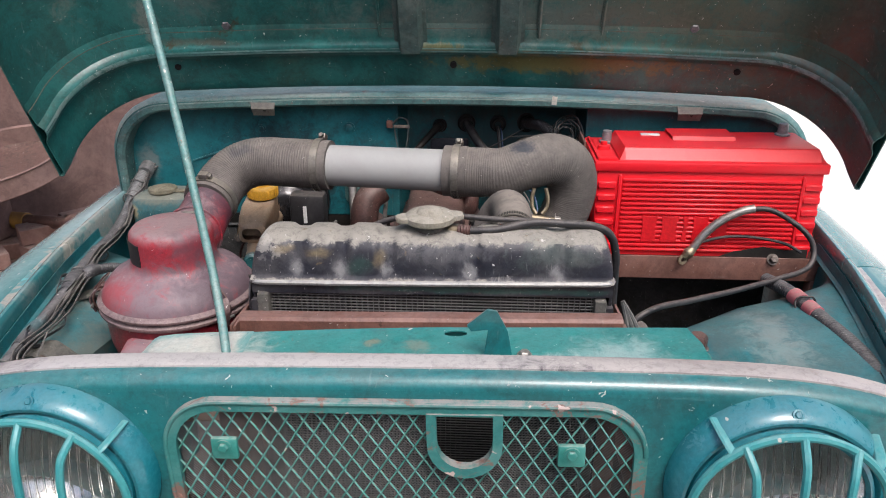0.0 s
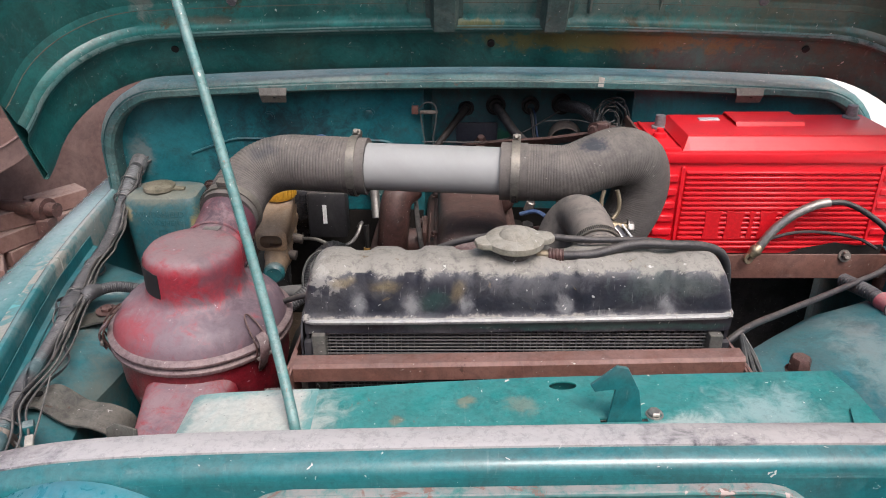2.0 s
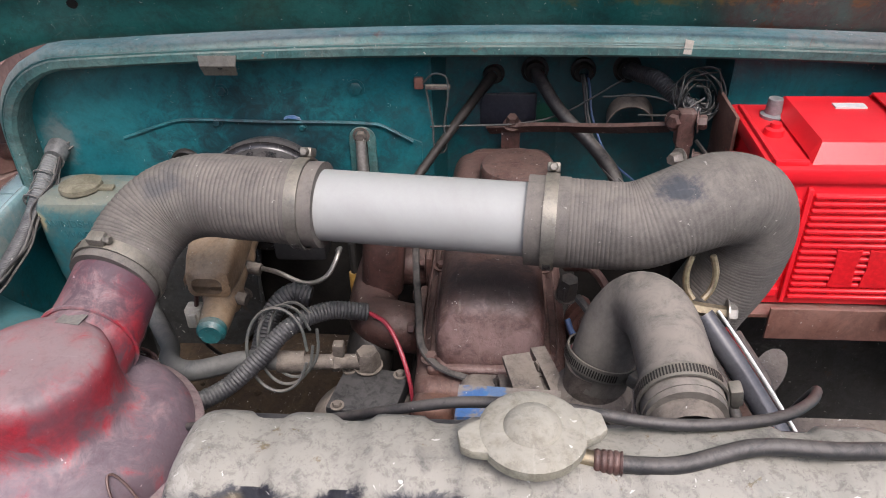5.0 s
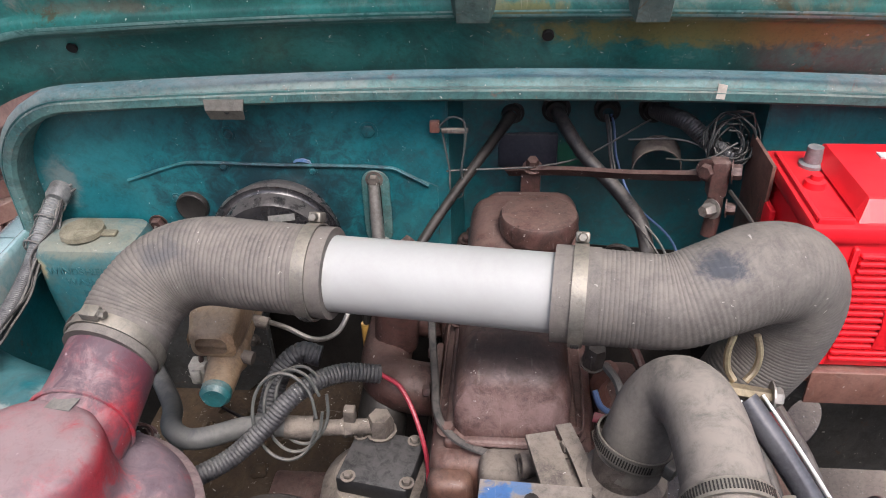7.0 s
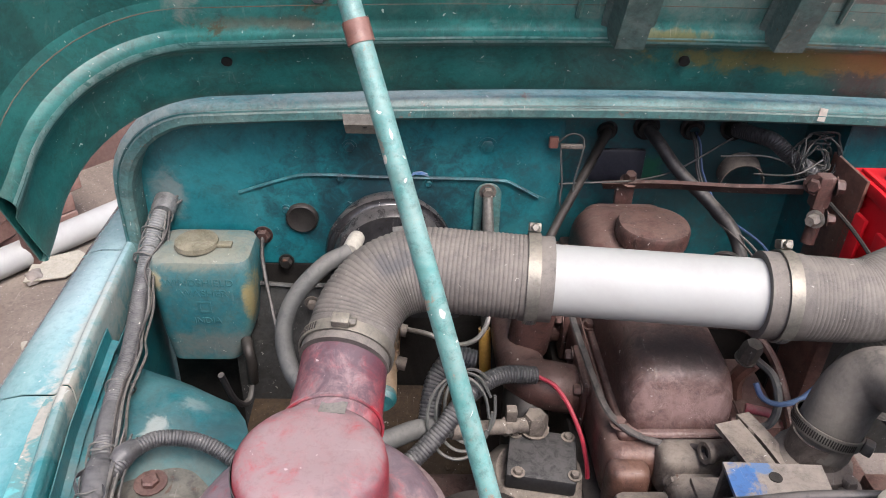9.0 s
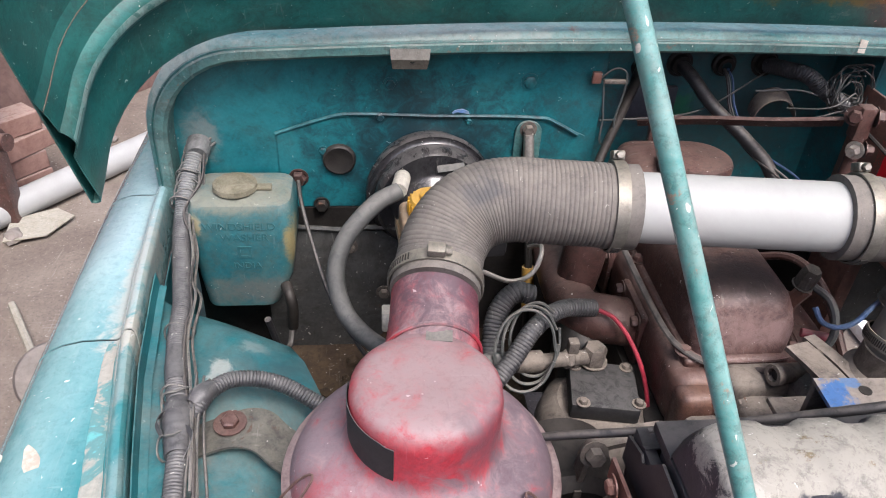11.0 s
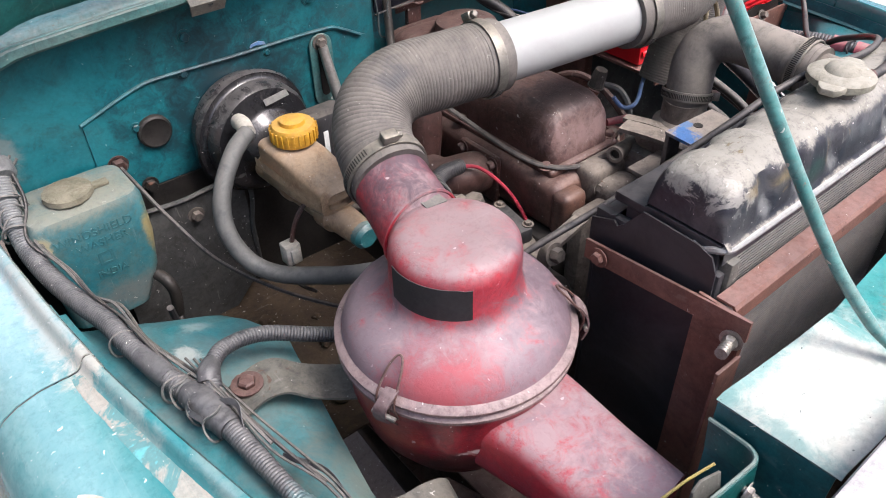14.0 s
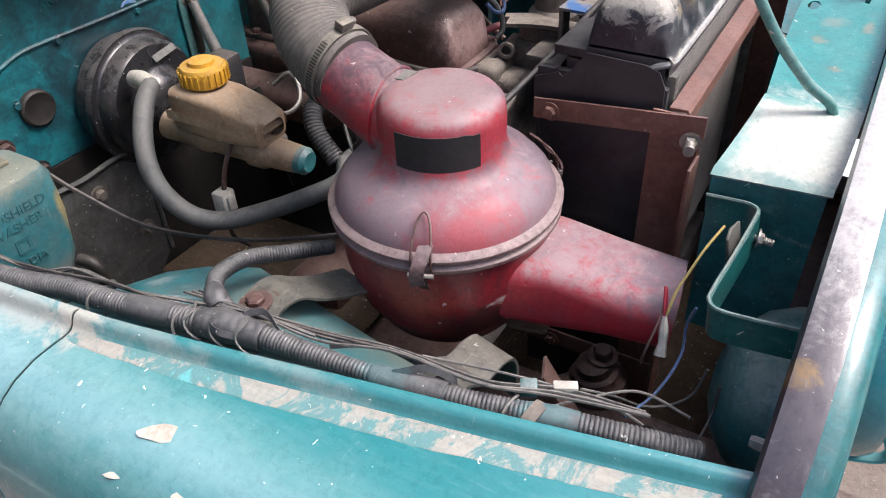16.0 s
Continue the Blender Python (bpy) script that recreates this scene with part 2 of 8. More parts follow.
primer = worn("pale_primer", (0.47, 0.47, 0.42), (0.34, 0.44, 0.42), 0.55, 0, 9, (0.5, 0.49, 0.43), 0.3, 0.12, chips=0.2, chip_col=(0.08, 0.2, 0.2), grime=0.15, grime_col=(0.22, 0.30, 0.28), specks=0.5, speck_col=(0.05, 0.06, 0.06), stains_and_shading=(((-0.290, 0.81, 1.02), (0.018, 0.10, 0.1), (0.08, 0.28, 0.27), 0.85, 0.9), ((-0.36, 0.850, 1.01), (0.12, 0.016, 0.1), (0.10, 0.30, 0.29), 0.7, 0.9), ((-0.43, 0.78, 0.995), (0.012, 0.10, 0.02), (0.12, 0.26, 0.25), 0.7, 0.8)))
# the two broad pale patches add painted sky sheen to the worn metal
flange_mat = worn("worn_flange", (0.10, 0.095, 0.108), (0.30, 0.285, 0.285), 0.30, 0.1, 11, (0.50, 0.47, 0.45), 0.40, 0.42, (0.11, 0.075, 0.062), chips=0.6, streak=(0.5, 1.5, 1), up=(0.3, 1), grime=0.35, coat=0.2, specks=0.6, stains_and_shading=(((-0.22, 0.72, 1.06), (0.42, 0.1, 0.1), (0.52, 0.50, 0.48), 0.75, 0.5), ((0.30, 0.72, 1.05), (0.30, 0.1, 0.1), (0.46, 0.42, 0.39), 0.6, 0.5), ((-0.10, 0.745, 1.05), (0.10, 0.012, 0.02), (0.10, 0.11, 0.14), 0.6, 0.7), ((0.18, 0.745, 1.06), (0.12, 0.012, 0.02), (0.10, 0.11, 0.14), 0.6, 0.7), ((-0.68, 0.72, 0.96), (0.13, 0.1, 0.14), (0.060, 0.050, 0.062), 0.85, 0.6), ((-0.66, 0.73, 0.985), (0.014, 0.014, 0.02), (0.30, 0.19, 0.07), 0.7, 0.4)))
rust_trim = worn("rusty_trim", (0.02, 0.15, 0.14), (0.05, 0.22, 0.2), 0.6, 0, 12, (0.40, 0.3, 0.28), 0.4, 0.60, (0.21, 0.105, 0.08), chips=1.0, chip_col=(0.5, 0.4, 0.36))
mesh_paint = worn("grille_mesh_paint", (0.02, 0.19, 0.16), (0.06, 0.27, 0.23), 0.5, 0, 14, (0.35, 0.38, 0.33), 0.35, 0.25, chips=0.6)
red_paint = worn("red_cleaner_paint", (0.34, 0.014, 0.026), (0.25, 0.016, 0.030), 0.42, 0, 8, (0.28, 0.205, 0.212), 0.62, 0.10, (0.05, 0.025, 0.04), chips=0.15, chip_col=(0.5, 0.36, 0.36), bump=0.26, grime=0.30, grime_col=(0.10, 0.050, 0.062), specks=0.40, coat=0.06, speck_col=(0.5, 0.40, 0.40), stains_and_shading=(((-0.508, 1.116, 0.962), (0.30, 0.30, 0.052), (0.195, 0.152, 0.170), 0.94, 0.5), ((-0.42, 1.09, 0.965), (0.10, 0.12, 0.04), (0.105, 0.075, 0.090), 0.75, 0.8), ((-0.50, 1.12, 1.066), (0.09, 0.09, 0.016), (0.255, 0.185, 0.185), 0.85, 0.7), ((-0.585, 1.045, 0.962), (0.075, 0.06, 0.04), (0.38, 0.035, 0.045), 0.65, 0.8), ((-0.508, 1.116, 1.002), (0.075, 0.075, 0.018), (0.12, 0.070, 0.082), 0.8, 0.7), ((-0.455, 1.07, 1.03), (0.04, 0.04, 0.05), (0.10, 0.07, 0.085), 0.6, 0.9), ((-0.475, 1.24, 1.055), (0.085, 0.075, 0.08), (0.06, 0.036, 0.050), 0.85, 0.7), ((-0.488, 0.855, 0.91), (0.09, 0.07, 0.05), (0.09, 0.07, 0.095), 0.85, 0.8), ((-0.49, 0.93, 0.915), (0.08, 0.09, 0.014), (0.24, 0.16, 0.18), 0.45, 0.9)))
rim_mat = worn("pale_clamp_band", (0.20, 0.135, 0.130), (0.11, 0.055, 0.060), 0.5, 0.2, 18, (0.36, 0.29, 0.28), 0.35, 0.3, chips=0.5, grime=0.5, specks=0.5)
# patches: darker low on the bowl, a pale spot, orange-red on the left
red_bowl = worn("maroon_bowl_paint", (0.20, 0.010, 0.018), (0.13, 0.009, 0.016), 0.36, 0, 9, (0.25, 0.165, 0.175), 0.3, 0.1, (0.05, 0.025, 0.03), chips=0.2, bump=0.3, grime=0.55, grime_col=(0.03, 0.015, 0.018), specks=0.7, speck_col=(0.5, 0.4, 0.4), stains_and_shading=(((-0.57, 1.03, 0.84), (0.07, 0.07, 0.03), (0.02, 0.013, 0.013), 0.8, 0.6), ((-0.555, 1.005, 0.868), (0.03, 0.03, 0.008), (0.5, 0.4, 0.38), 0.8, 0.35), ((-0.62, 1.09, 0.88), (0.03, 0.05, 0.05), (0.34, 0.09, 0.05), 0.5, 0.9)))
red_plastic = worn("red_battery_plastic", (0.80, 0.012, 0.022), (0.72, 0.014, 0.022), 0.38, 0, 5, (0.75, 0.2, 0.18), 0.05, bump=0.06, fleck=0.06)
red_letter = worn("red_moulded_plastic", (0.62, 0.006, 0.012), (0.55, 0.008, 0.012), 0.38, 0, 5, bump=0.05)
white_pvc = worn("white_pvc", (0.335, 0.34, 0.33), (0.31, 0.31, 0.30), 0.58, 0, 6, bump=0.02, fleck=0.03)
hose_mat = worn("grey_dusty_rubber", (0.095, 0.086, 0.078), (0.140, 0.126, 0.112), 0.70, 0, 9, (0.22, 0.195, 0.17), 0.36, bump=0.3, grain=420, chips=0.15, chip_col=(0.35, 0.33, 0.3), grime=0.3, specks=0.5, speck_col=(0.4, 0.38, 0.34), stains_and_shading=(((0.068, 1.26, 1.158), (0.026, 0.03, 0.012), (0.035, 0.042, 0.055), 0.9, 0.6), ((-0.44, 1.31, 1.13), (0.03, 0.03, 0.02), (0.045, 0.05, 0.06), 0.6, 0.7)))
hose_smooth = worn("dusty_coolant_rubber", (0.105, 0.095, 0.084), (0.155, 0.140, 0.12), 0.75, 0, 8, (0.28, 0.245, 0.21), 0.5, bump=0.2, grime=0.25)
black_rubber = worn("black_rubber", (0.012, 0.012, 0.014), (0.028, 0.027, 0.028), 0.5, 0, 12, DUST, 0.18, bump=0.15, specks=0.4, speck_col=(0.2, 0.19, 0.18))
grey_loom = worn("grey_loom_plastic", (0.030, 0.030, 0.034), (0.055, 0.054, 0.058), 0.40, 0, 14, (0.17, 0.165, 0.16), 0.36, bump=0.2, grime=0.3, specks=0.5, stains_and_shading=(((-0.815, 1.66, 0.95), (0.06, 0.09, 0.06), (0.30, 0.31, 0.30), 0.55, 0.8), ((-0.735, 1.05, 0.90), (0.03, 0.03, 0.04), (0.10, 0.22, 0.23), 0.4, 0.6), ((-0.705, 0.90, 0.9), (0.03, 0.03, 0.04), (0.10, 0.22, 0.23), 0.5, 0.6)))
wire_dark = worn("dark_grey_wire", (0.030, 0.034, 0.034), (0.055, 0.058, 0.056), 0.5, 0, 20, DUST, 0.25, bump=0.05)
wire_grey = worn("grey_wire", (0.052, 0.058, 0.057), (0.095, 0.10, 0.096), 0.55, 0, 20, DUST, 0.3, bump=0.05)
sleeve_mat = worn("glossy_grey_sleeve", (0.055, 0.055, 0.062), (0.085, 0.085, 0.092), 0.20, 0, 14, coat=0.6, bump=0.05)
junction_mat = worn("dull_purple_grey_plate", (0.022, 0.024, 0.036), (0.040, 0.042, 0.056), 0.55, 0, 9, DUST, 0.2)
rad_black = worn("chalky_black_radiator_paint", (0.010, 0.011, 0.018), (0.028, 0.029, 0.040), 0.40, 0, 11, (0.275, 0.258, 0.222), 0.74, 0.30, (0.15, 0.11, 0.055), chips=0.15, up=(0.52, 0.70), cover=(0.05, 0.55), torn=1.1, grime=0.25, specks=0.9, rust_scale=3.2, stains_and_shading=(((-0.05, 0.96, 1.09), (0.08, 0.03, 0.016), (0.14, 0.14, 0.145), 0.5, 0.6), ((0.10, 0.96, 1.09), (0.07, 0.03, 0.02), (0.10, 0.13, 0.115), 0.4, 0.6), ((-0.295, 0.985, 1.088), (0.03, 0.04, 0.02), (0.42, 0.40, 0.36), 0.5, 0.15), ((-0.228, 0.945, 1.088), (0.022, 0.03, 0.008), (0.22, 0.17, 0.085), 0.6, 0.9), ((-0.275, 0.945, 1.092), (0.016, 0.03, 0.006), (0.22, 0.17, 0.09), 0.6, 0.9), ((-0.168, 0.945, 1.072), (0.020, 0.03, 0.016), (0.02, 0.075, 0.055), 0.4, 0.9), ((-0.140, 0.945, 1.080), (0.010, 0.03, 0.012), (0.20, 0.15, 0.07), 0.5, 0.9)) + tuple(((x, 0.941, 1.066), (0.011, 0.02, 0.013), (0.24, 0.24, 0.235), 0.6, 0.8) for x in (-0.256, -0.195, -0.128, -0.013, 0.106)) + (((0.0, 0.938, 1.040), (0.25, 0.02, 0.006), (0.03, 0.10, 0.08), 0.5, 0.6),))
core_black = worn("black_core_side", (0.010, 0.010, 0.013), (0.028, 0.028, 0.032), 0.42, 0, 7, (0.22, 0.2, 0.19), 0.15, 0.15, chips=0.3)
fin_mat = worn("dusty_fins", (0.15, 0.15, 0.155), (0.23, 0.225, 0.22), 0.5, 0.5, 16, DUST, 0.3, bump=0.0)
frame_rust = worn("red_oxide_frame", (0.170, 0.078, 0.058), (0.230, 0.118, 0.092), 0.45, 0.1, 10, (0.33, 0.25, 0.23), 0.20, 0.30, (0.07, 0.035, 0.028), chips=0.3, grime=0.35, specks=0.5)
# dark top patch paints the pipe's shade, pale front patch paints a lit face
brown_cast = worn("rusty_brown_cast_iron", (0.075, 0.035, 0.030), (0.118, 0.060, 0.050), 0.42, 0.15, 10, (0.25, 0.18, 0.155), 0.25, 0.30, (0.035, 0.018, 0.015), bump=0.55, grime=0.65, specks=0.6, stains_and_shading=(((-0.10, 1.34, 0.98), (0.09, 0.09, 0.022), (0.05, 0.040, 0.042), 0.7, 0.7), ((-0.10, 1.30, 0.930), (0.10, 0.065, 0.040), (0.27, 0.185, 0.175), 0.85, 0.9), ((-0.16, 1.26, 0.85), (0.03, 0.05, 0.05), (0.20, 0.10, 0.062), 0.45, 0.8)))
dusty_cast = worn("dusty_cast_metal", (0.105, 0.088, 0.076), (0.165, 0.140, 0.120), 0.7, 0.2, 9, (0.28, 0.24, 0.20), 0.5, 0.25, bump=0.45, grime=0.55, specks=0.6)
plate_mat = worn("smeared_bracket_steel", (0.19, 0.165, 0.145), (0.26, 0.225, 0.195), 0.6, 0.2, 9, (0.30, 0.26, 0.22), 0.4, 0.3, (0.15, 0.085, 0.055), bump=0.3, grime=0.4, specks=0.6, stains_and_shading=(((-0.120, 1.128, 1.01), (0.017, 0.026, 0.03), (0.035, 0.13, 0.34), 0.9, 0.35), ((-0.095, 1.145, 1.01), (0.010, 0.012, 0.03), (0.05, 0.16, 0.36), 0.7, 0.4)))
dark_metal = worn("oily_dark_metal", (0.012, 0.011, 0.010), (0.030, 0.026, 0.023), 0.5, 0.3, 9, (0.13, 0.11, 0.095), 0.16, 0.2, bump=0.3)
booster_mat = worn("black_enamel", (0.012, 0.012, 0.014), (0.028, 0.028, 0.031), 0.22, 0.2, 7, (0.24, 0.22, 0.21), 0.25, bump=0.1, specks=0.6, grime=0.2, coat=0.3)
steel = worn("dull_steel", (0.42, 0.40, 0.37), (0.30, 0.28, 0.25), 0.42, 0.8, 16, DUST, 0.3, 0.15, bump=0.1)
clamp_mat = worn("worm_clamp_steel", (0.215, 0.205, 0.180), (0.16, 0.148, 0.128), 0.45, 0.6, 20, (0.36, 0.32, 0.26), 0.4, bump=0.15, grime=0.35)
brass = worn("worn_brass", (0.40, 0.33, 0.21), (0.30, 0.25, 0.17), 0.42, 0.8, 18, DUST, 0.25, bump=0.1, grime=0.3)
yellow_cap = worn("yellow_cap_plastic", (0.55, 0.30, 0.015), (0.48, 0.25, 0.02), 0.45, 0, 10, (0.4, 0.3, 0.15), 0.25, bump=0.06)
res_plastic = worn("stained_translucent_plastic", (0.37, 0.265, 0.170), (0.27, 0.175, 0.105), 0.36, 0, 10, (0.34, 0.28, 0.22), 0.3, bump=0.1, grime=0.45, grime_col=(0.06, 0.035, 0.02), specks=0.5)
washer_mat = worn("overpainted_washer_plastic", (0.014, 0.115, 0.140), (0.050, 0.15, 0.155), 0.42, 0, 11, (0.26, 0.25, 0.21), 0.45, chips=0.2, chip_col=(0.35, 0.28, 0.1), grime=0.40, grime_col=(0.10, 0.095, 0.07), specks=0.5, stains_and_shading=(((-0.740, 1.595, 0.935), (0.11, 0.09, 0.018), (0.20, 0.20, 0.155), 0.7, 0.7), ((-0.668, 1.60, 0.86), (0.012, 0.05, 0.05), (0.34, 0.25, 0.09), 0.7, 0.6), ((-0.73, 1.59, 0.775), (0.10, 0.05, 0.035), (0.15, 0.155, 0.145), 0.75, 0.8), ((-0.805, 1.59, 0.90), (0.012, 0.02, 0.02), (0.42, 0.34, 0.2), 0.7, 0.5)))
washer_text = worn("washer_lettering", (0.020, 0.098, 0.112), (0.04, 0.115, 0.12), 0.6, 0, 9, bump=0.0)
cap_mat = worn("dusty_pale_cap", (0.24, 0.22, 0.17), (0.32, 0.30, 0.245), 0.65, 0, 14, (0.34, 0.32, 0.27), 0.5, specks=0.7, grime=0.45, grime_col=(0.10, 0.085, 0.055), bump=0.5)
black_label = worn("black_worn_label", (0.007, 0.007, 0.008), (0.016, 0.016, 0.018), 0.62, 0, 14, (0.2, 0.19, 0.18), 0.2, chips=0.0)
grey_label = worn("grey_label", (0.075, 0.08, 0.075), (0.15, 0.15, 0.14), 0.55, 0, 60, DUST, 0.3)
white_label = worn("white_label", (0.7, 0.7, 0.68), (0.6, 0.6, 0.58), 0.5, 0, 30)
white_plastic = worn("white_connector", (0.48, 0.46, 0.40), (0.38, 0.36, 0.31), 0.5, 0, 30, DUST, 0.3)
tape_red = worn("faded_red_tape", (0.42, 0.09, 0.11), (0.33, 0.08, 0.10), 0.6, 0, 20, DUST, 0.35)
red_wire = worn("red_wire", (0.36, 0.025, 0.045), (0.28, 0.03, 0.05), 0.4, 0, 20)
blue_wire = worn("blue_wire", (0.05, 0.09, 0.20), (0.08, 0.12, 0.2), 0.45, 0, 20)
yellow_wire = worn("yellow_wire", (0.36, 0.29, 0.09), (0.28, 0.22, 0.08), 0.45, 0, 20)
blue_paint = worn("blue_smear", (0.06, 0.16, 0.38), (0.2, 0.25, 0.32), 0.6, 0, 20, DUST, 0.3)
yellow_stick = worn("ochre_sleeve", (0.42, 0.24, 0.05), (0.35, 0.2, 0.05), 0.5, 0, 20, DUST, 0.2)
rod_mat = worn("teal_rod_paint", (0.050, 0.195, 0.185), (0.125, 0.275, 0.262), 0.35, 0, 22, (0.45, 0.47, 0.42), 0.25, 0.44, (0.26, 0.16, 0.11), chips=0.9, grime=0.35, grime_col=(0.16, 0.17, 0.15), specks=1.0)
guard_mat = worn("teal_guard_paint", (0.022, 0.215, 0.225), (0.05, 0.28, 0.29), 0.3, 0, 10, (0.4, 0.45, 0.42), 0.15, 0.15, chips=0.5)
bezel_mat = worn("blue_teal_bezel_paint", (0.008, 0.150, 0.190), (0.016, 0.200, 0.235), 0.25, 0, 6, (0.35, 0.4, 0.4), 0.12, chips=0.3, coat=0.4)
bucket_mat = worn("teal_bucket_paint", (0.012, 0.110, 0.122), (0.025, 0.150, 0.160), 0.34, 0, 7, (0.30, 0.31, 0.29), 0.40, 0.10, chips=0.3, grime=0.35, specks=0.8)
dirt_mat = worn("yard_dirt", (0.128, 0.102, 0.083), (0.205, 0.172, 0.143), 0.95, 0, 1.6, bump=0.9, grain=45, chips=0.5, chip_col=(0.40, 0.37, 0.33), grime=0.35, grime_col=(0.12, 0.095, 0.078), specks=1.0)
pale_ground = worn("pale_dry_ground", (0.72, 0.69, 0.64), (0.62, 0.59, 0.55), 0.95, 0, 1.1, bump=0.4, grain=60)
wall_mat = worn("brown_mud_plaster", (0.165, 0.100, 0.085), (0.235, 0.155, 0.135), 0.95, 0, 2.2, bump=0.9, grain=50, grime=0.4, grime_col=(0.07, 0.045, 0.04), chips=0.3, chip_col=(0.4, 0.33, 0.3))
pale_wall = worn("lime_washed_wall", (0.8, 0.78, 0.74), (0.7, 0.68, 0.64), 0.95, 0, 1.5, bump=0.3, grain=60)
brick_mat = worn("brown_red_brick", (0.165, 0.090, 0.072), (0.235, 0.14, 0.115), 0.9, 0, 9, (0.36, 0.30, 0.26), 0.3, bump=0.6, grain=120)
rock_mat = worn("grey_rock", (0.16, 0.14, 0.125), (0.25, 0.22, 0.195), 0.95, 0, 7, bump=0.9, grain=70)
leaf_mat = worn("weed_leaf", (0.05, 0.11, 0.025), (0.08, 0.15, 0.04), 0.6, 0, 20)
strap_mat = worn("grey_green_strap_steel", (0.085, 0.088, 0.080), (0.135, 0.130, 0.115), 0.42, 0.3, 12, (0.26, 0.24, 0.20), 0.3, 0.3, (0.12, 0.07, 0.045), bump=0.3, grime=0.45, specks=0.7)
rim_paint = worn("chalky_rim_paint", (0.045, 0.140, 0.136), (0.120, 0.190, 0.178), 0.58, 0, 14, (0.33, 0.31, 0.27), 0.26, 0.4, (0.17, 0.115, 0.085), chips=0.4, streak=(0.4, 1, 1), grime=0.45, specks=0.7)
bead_paint = worn("worn_bead_highlight", (0.11, 0.25, 0.24), (0.25, 0.33, 0.31), 0.5, 0, 16, DUST, 0.1, 0.55, (0.03, 0.12, 0.11), chips=0.5, streak=(0.4, 1, 1), grime=0.5, grime_col=(0.02, 0.10, 0.095))
seam_paint = worn("rust_bled_seam", (0.10, 0.060, 0.040), (0.06, 0.085, 0.072), 0.9, 0, 7, DUST, 0.1, 0.4, (0.15, 0.055, 0.030))
rib_paint = worn("dusty_rib_paint", (0.060, 0.115, 0.105), (0.150, 0.190, 0.172), 0.6, 0, 9, DUST, 0.2, 0.3, (0.10, 0.08, 0.05), chips=0.3, grime=0.35, specks=0.6)
hole_mat = worn("dark_hole", (0.003, 0.003, 0.003), (0.005, 0.005, 0.005), 0.9, bump=0.0, fleck=0.0)
caked_dirt = worn("caked_ochre_dirt", (0.044, 0.027, 0.015), (0.090, 0.060, 0.033), 0.95, 0, 9, bump=0.9, grain=120, grime=0.6, grime_col=(0.035, 0.024, 0.016), specks=1.0)
washer_cap = worn("dirty_washer_cap", (0.17, 0.155, 0.105), (0.24, 0.22, 0.16), 0.75, 0, 24, bump=0.8, grime=0.5, grime_col=(0.07, 0.06, 0.04))
groove_paint = worn("dark_unfaded_teal_paint", (0.006, 0.085, 0.082), (0.012, 0.12, 0.115), 0.3, 0, 8, DUST, 0.12, 0.2, (0.14, 0.09, 0.06), bump=0.2, grime=0.4, specks=0.6, streak=(3, 0.5, 3))
strip_mat = worn("bare_filler_strip", (0.30, 0.285, 0.245), (0.22, 0.25, 0.225), 0.7, 0, 6, (0.36, 0.34, 0.30), 0.3, 0.84, (0.06, 0.21, 0.22), bump=0.2, streak=(14, 0.6, 6), grime=0.12, specks=0.5)
card_mat = worn("stained_card", (0.20, 0.125, 0.085), (0.14, 0.085, 0.06), 0.9, 0, 9, DUST, 0.2, bump=0.3, grime=0.3)
post_lead = worn("dull_lead", (0.26, 0.265, 0.27), (0.20, 0.205, 0.21), 0.45, 0.4, 20, (0.36, 0.36, 0.35), 0.3, bump=0.2)
dust_white = worn("caked_white_dust", (0.46, 0.43, 0.36), (0.35, 0.31, 0.25), 0.9, 0, 14, bump=0.5)
gusset_mat = worn("grimy_grey_steel", (0.050, 0.052, 0.052), (0.085, 0.085, 0.080), 0.5, 0.1, 7, (0.2, 0.18, 0.15), 0.2, 0.35, (0.10, 0.06, 0.035), bump=0.4, grime=0.55, specks=0.8)
glass_mat = bpy.data.materials.new("lamp_glass")
glass_mat.use_nodes = True
gb = glass_mat.node_tree.nodes["Principled BSDF"]
gb.inputs["Base Color"].default_value = (0.95, 0.95, 0.93, 1)
gb.inputs["Roughness"].default_value, gb.inputs["IOR"].default_value, gb.inputs["Transmission Weight"].default_value = 0.05, 1.45, 1.0
reflector_mat = worn("lamp_reflector", (0.80, 0.79, 0.76), (0.7, 0.68, 0.64), 0.18, 0.95, 8, bump=0.05)


# ---- builders ----
def part(name, bm, material, parent, label="", smooth=True):
    """Links a bmesh, drawn in world metres, as one mesh under a thing or a part."""
    root = parent
    while root.parent:
        root = root.parent
    bmesh.ops.translate(bm, verts=bm.verts, vec=-root.location)
    bmesh.ops.recalc_face_normals(bm, faces=bm.faces)
    me = bpy.data.meshes.new(name)
    bm.to_mesh(me)
    bm.free()
    me.materials.append(material)
    if smooth:
        me.shade_smooth()
        me.set_sharp_from_angle(angle=radians(38))
    ob = new(name, me)
    ob.parent = parent
    if label:
        ob["label"] = label
    return ob


def thing(name, base, label, category, group="", kind=""):
    ob = new(name)
    ob.empty_display_size = 0.05
    ob.location = base
    return tagged(ob, label, category, group, kind)


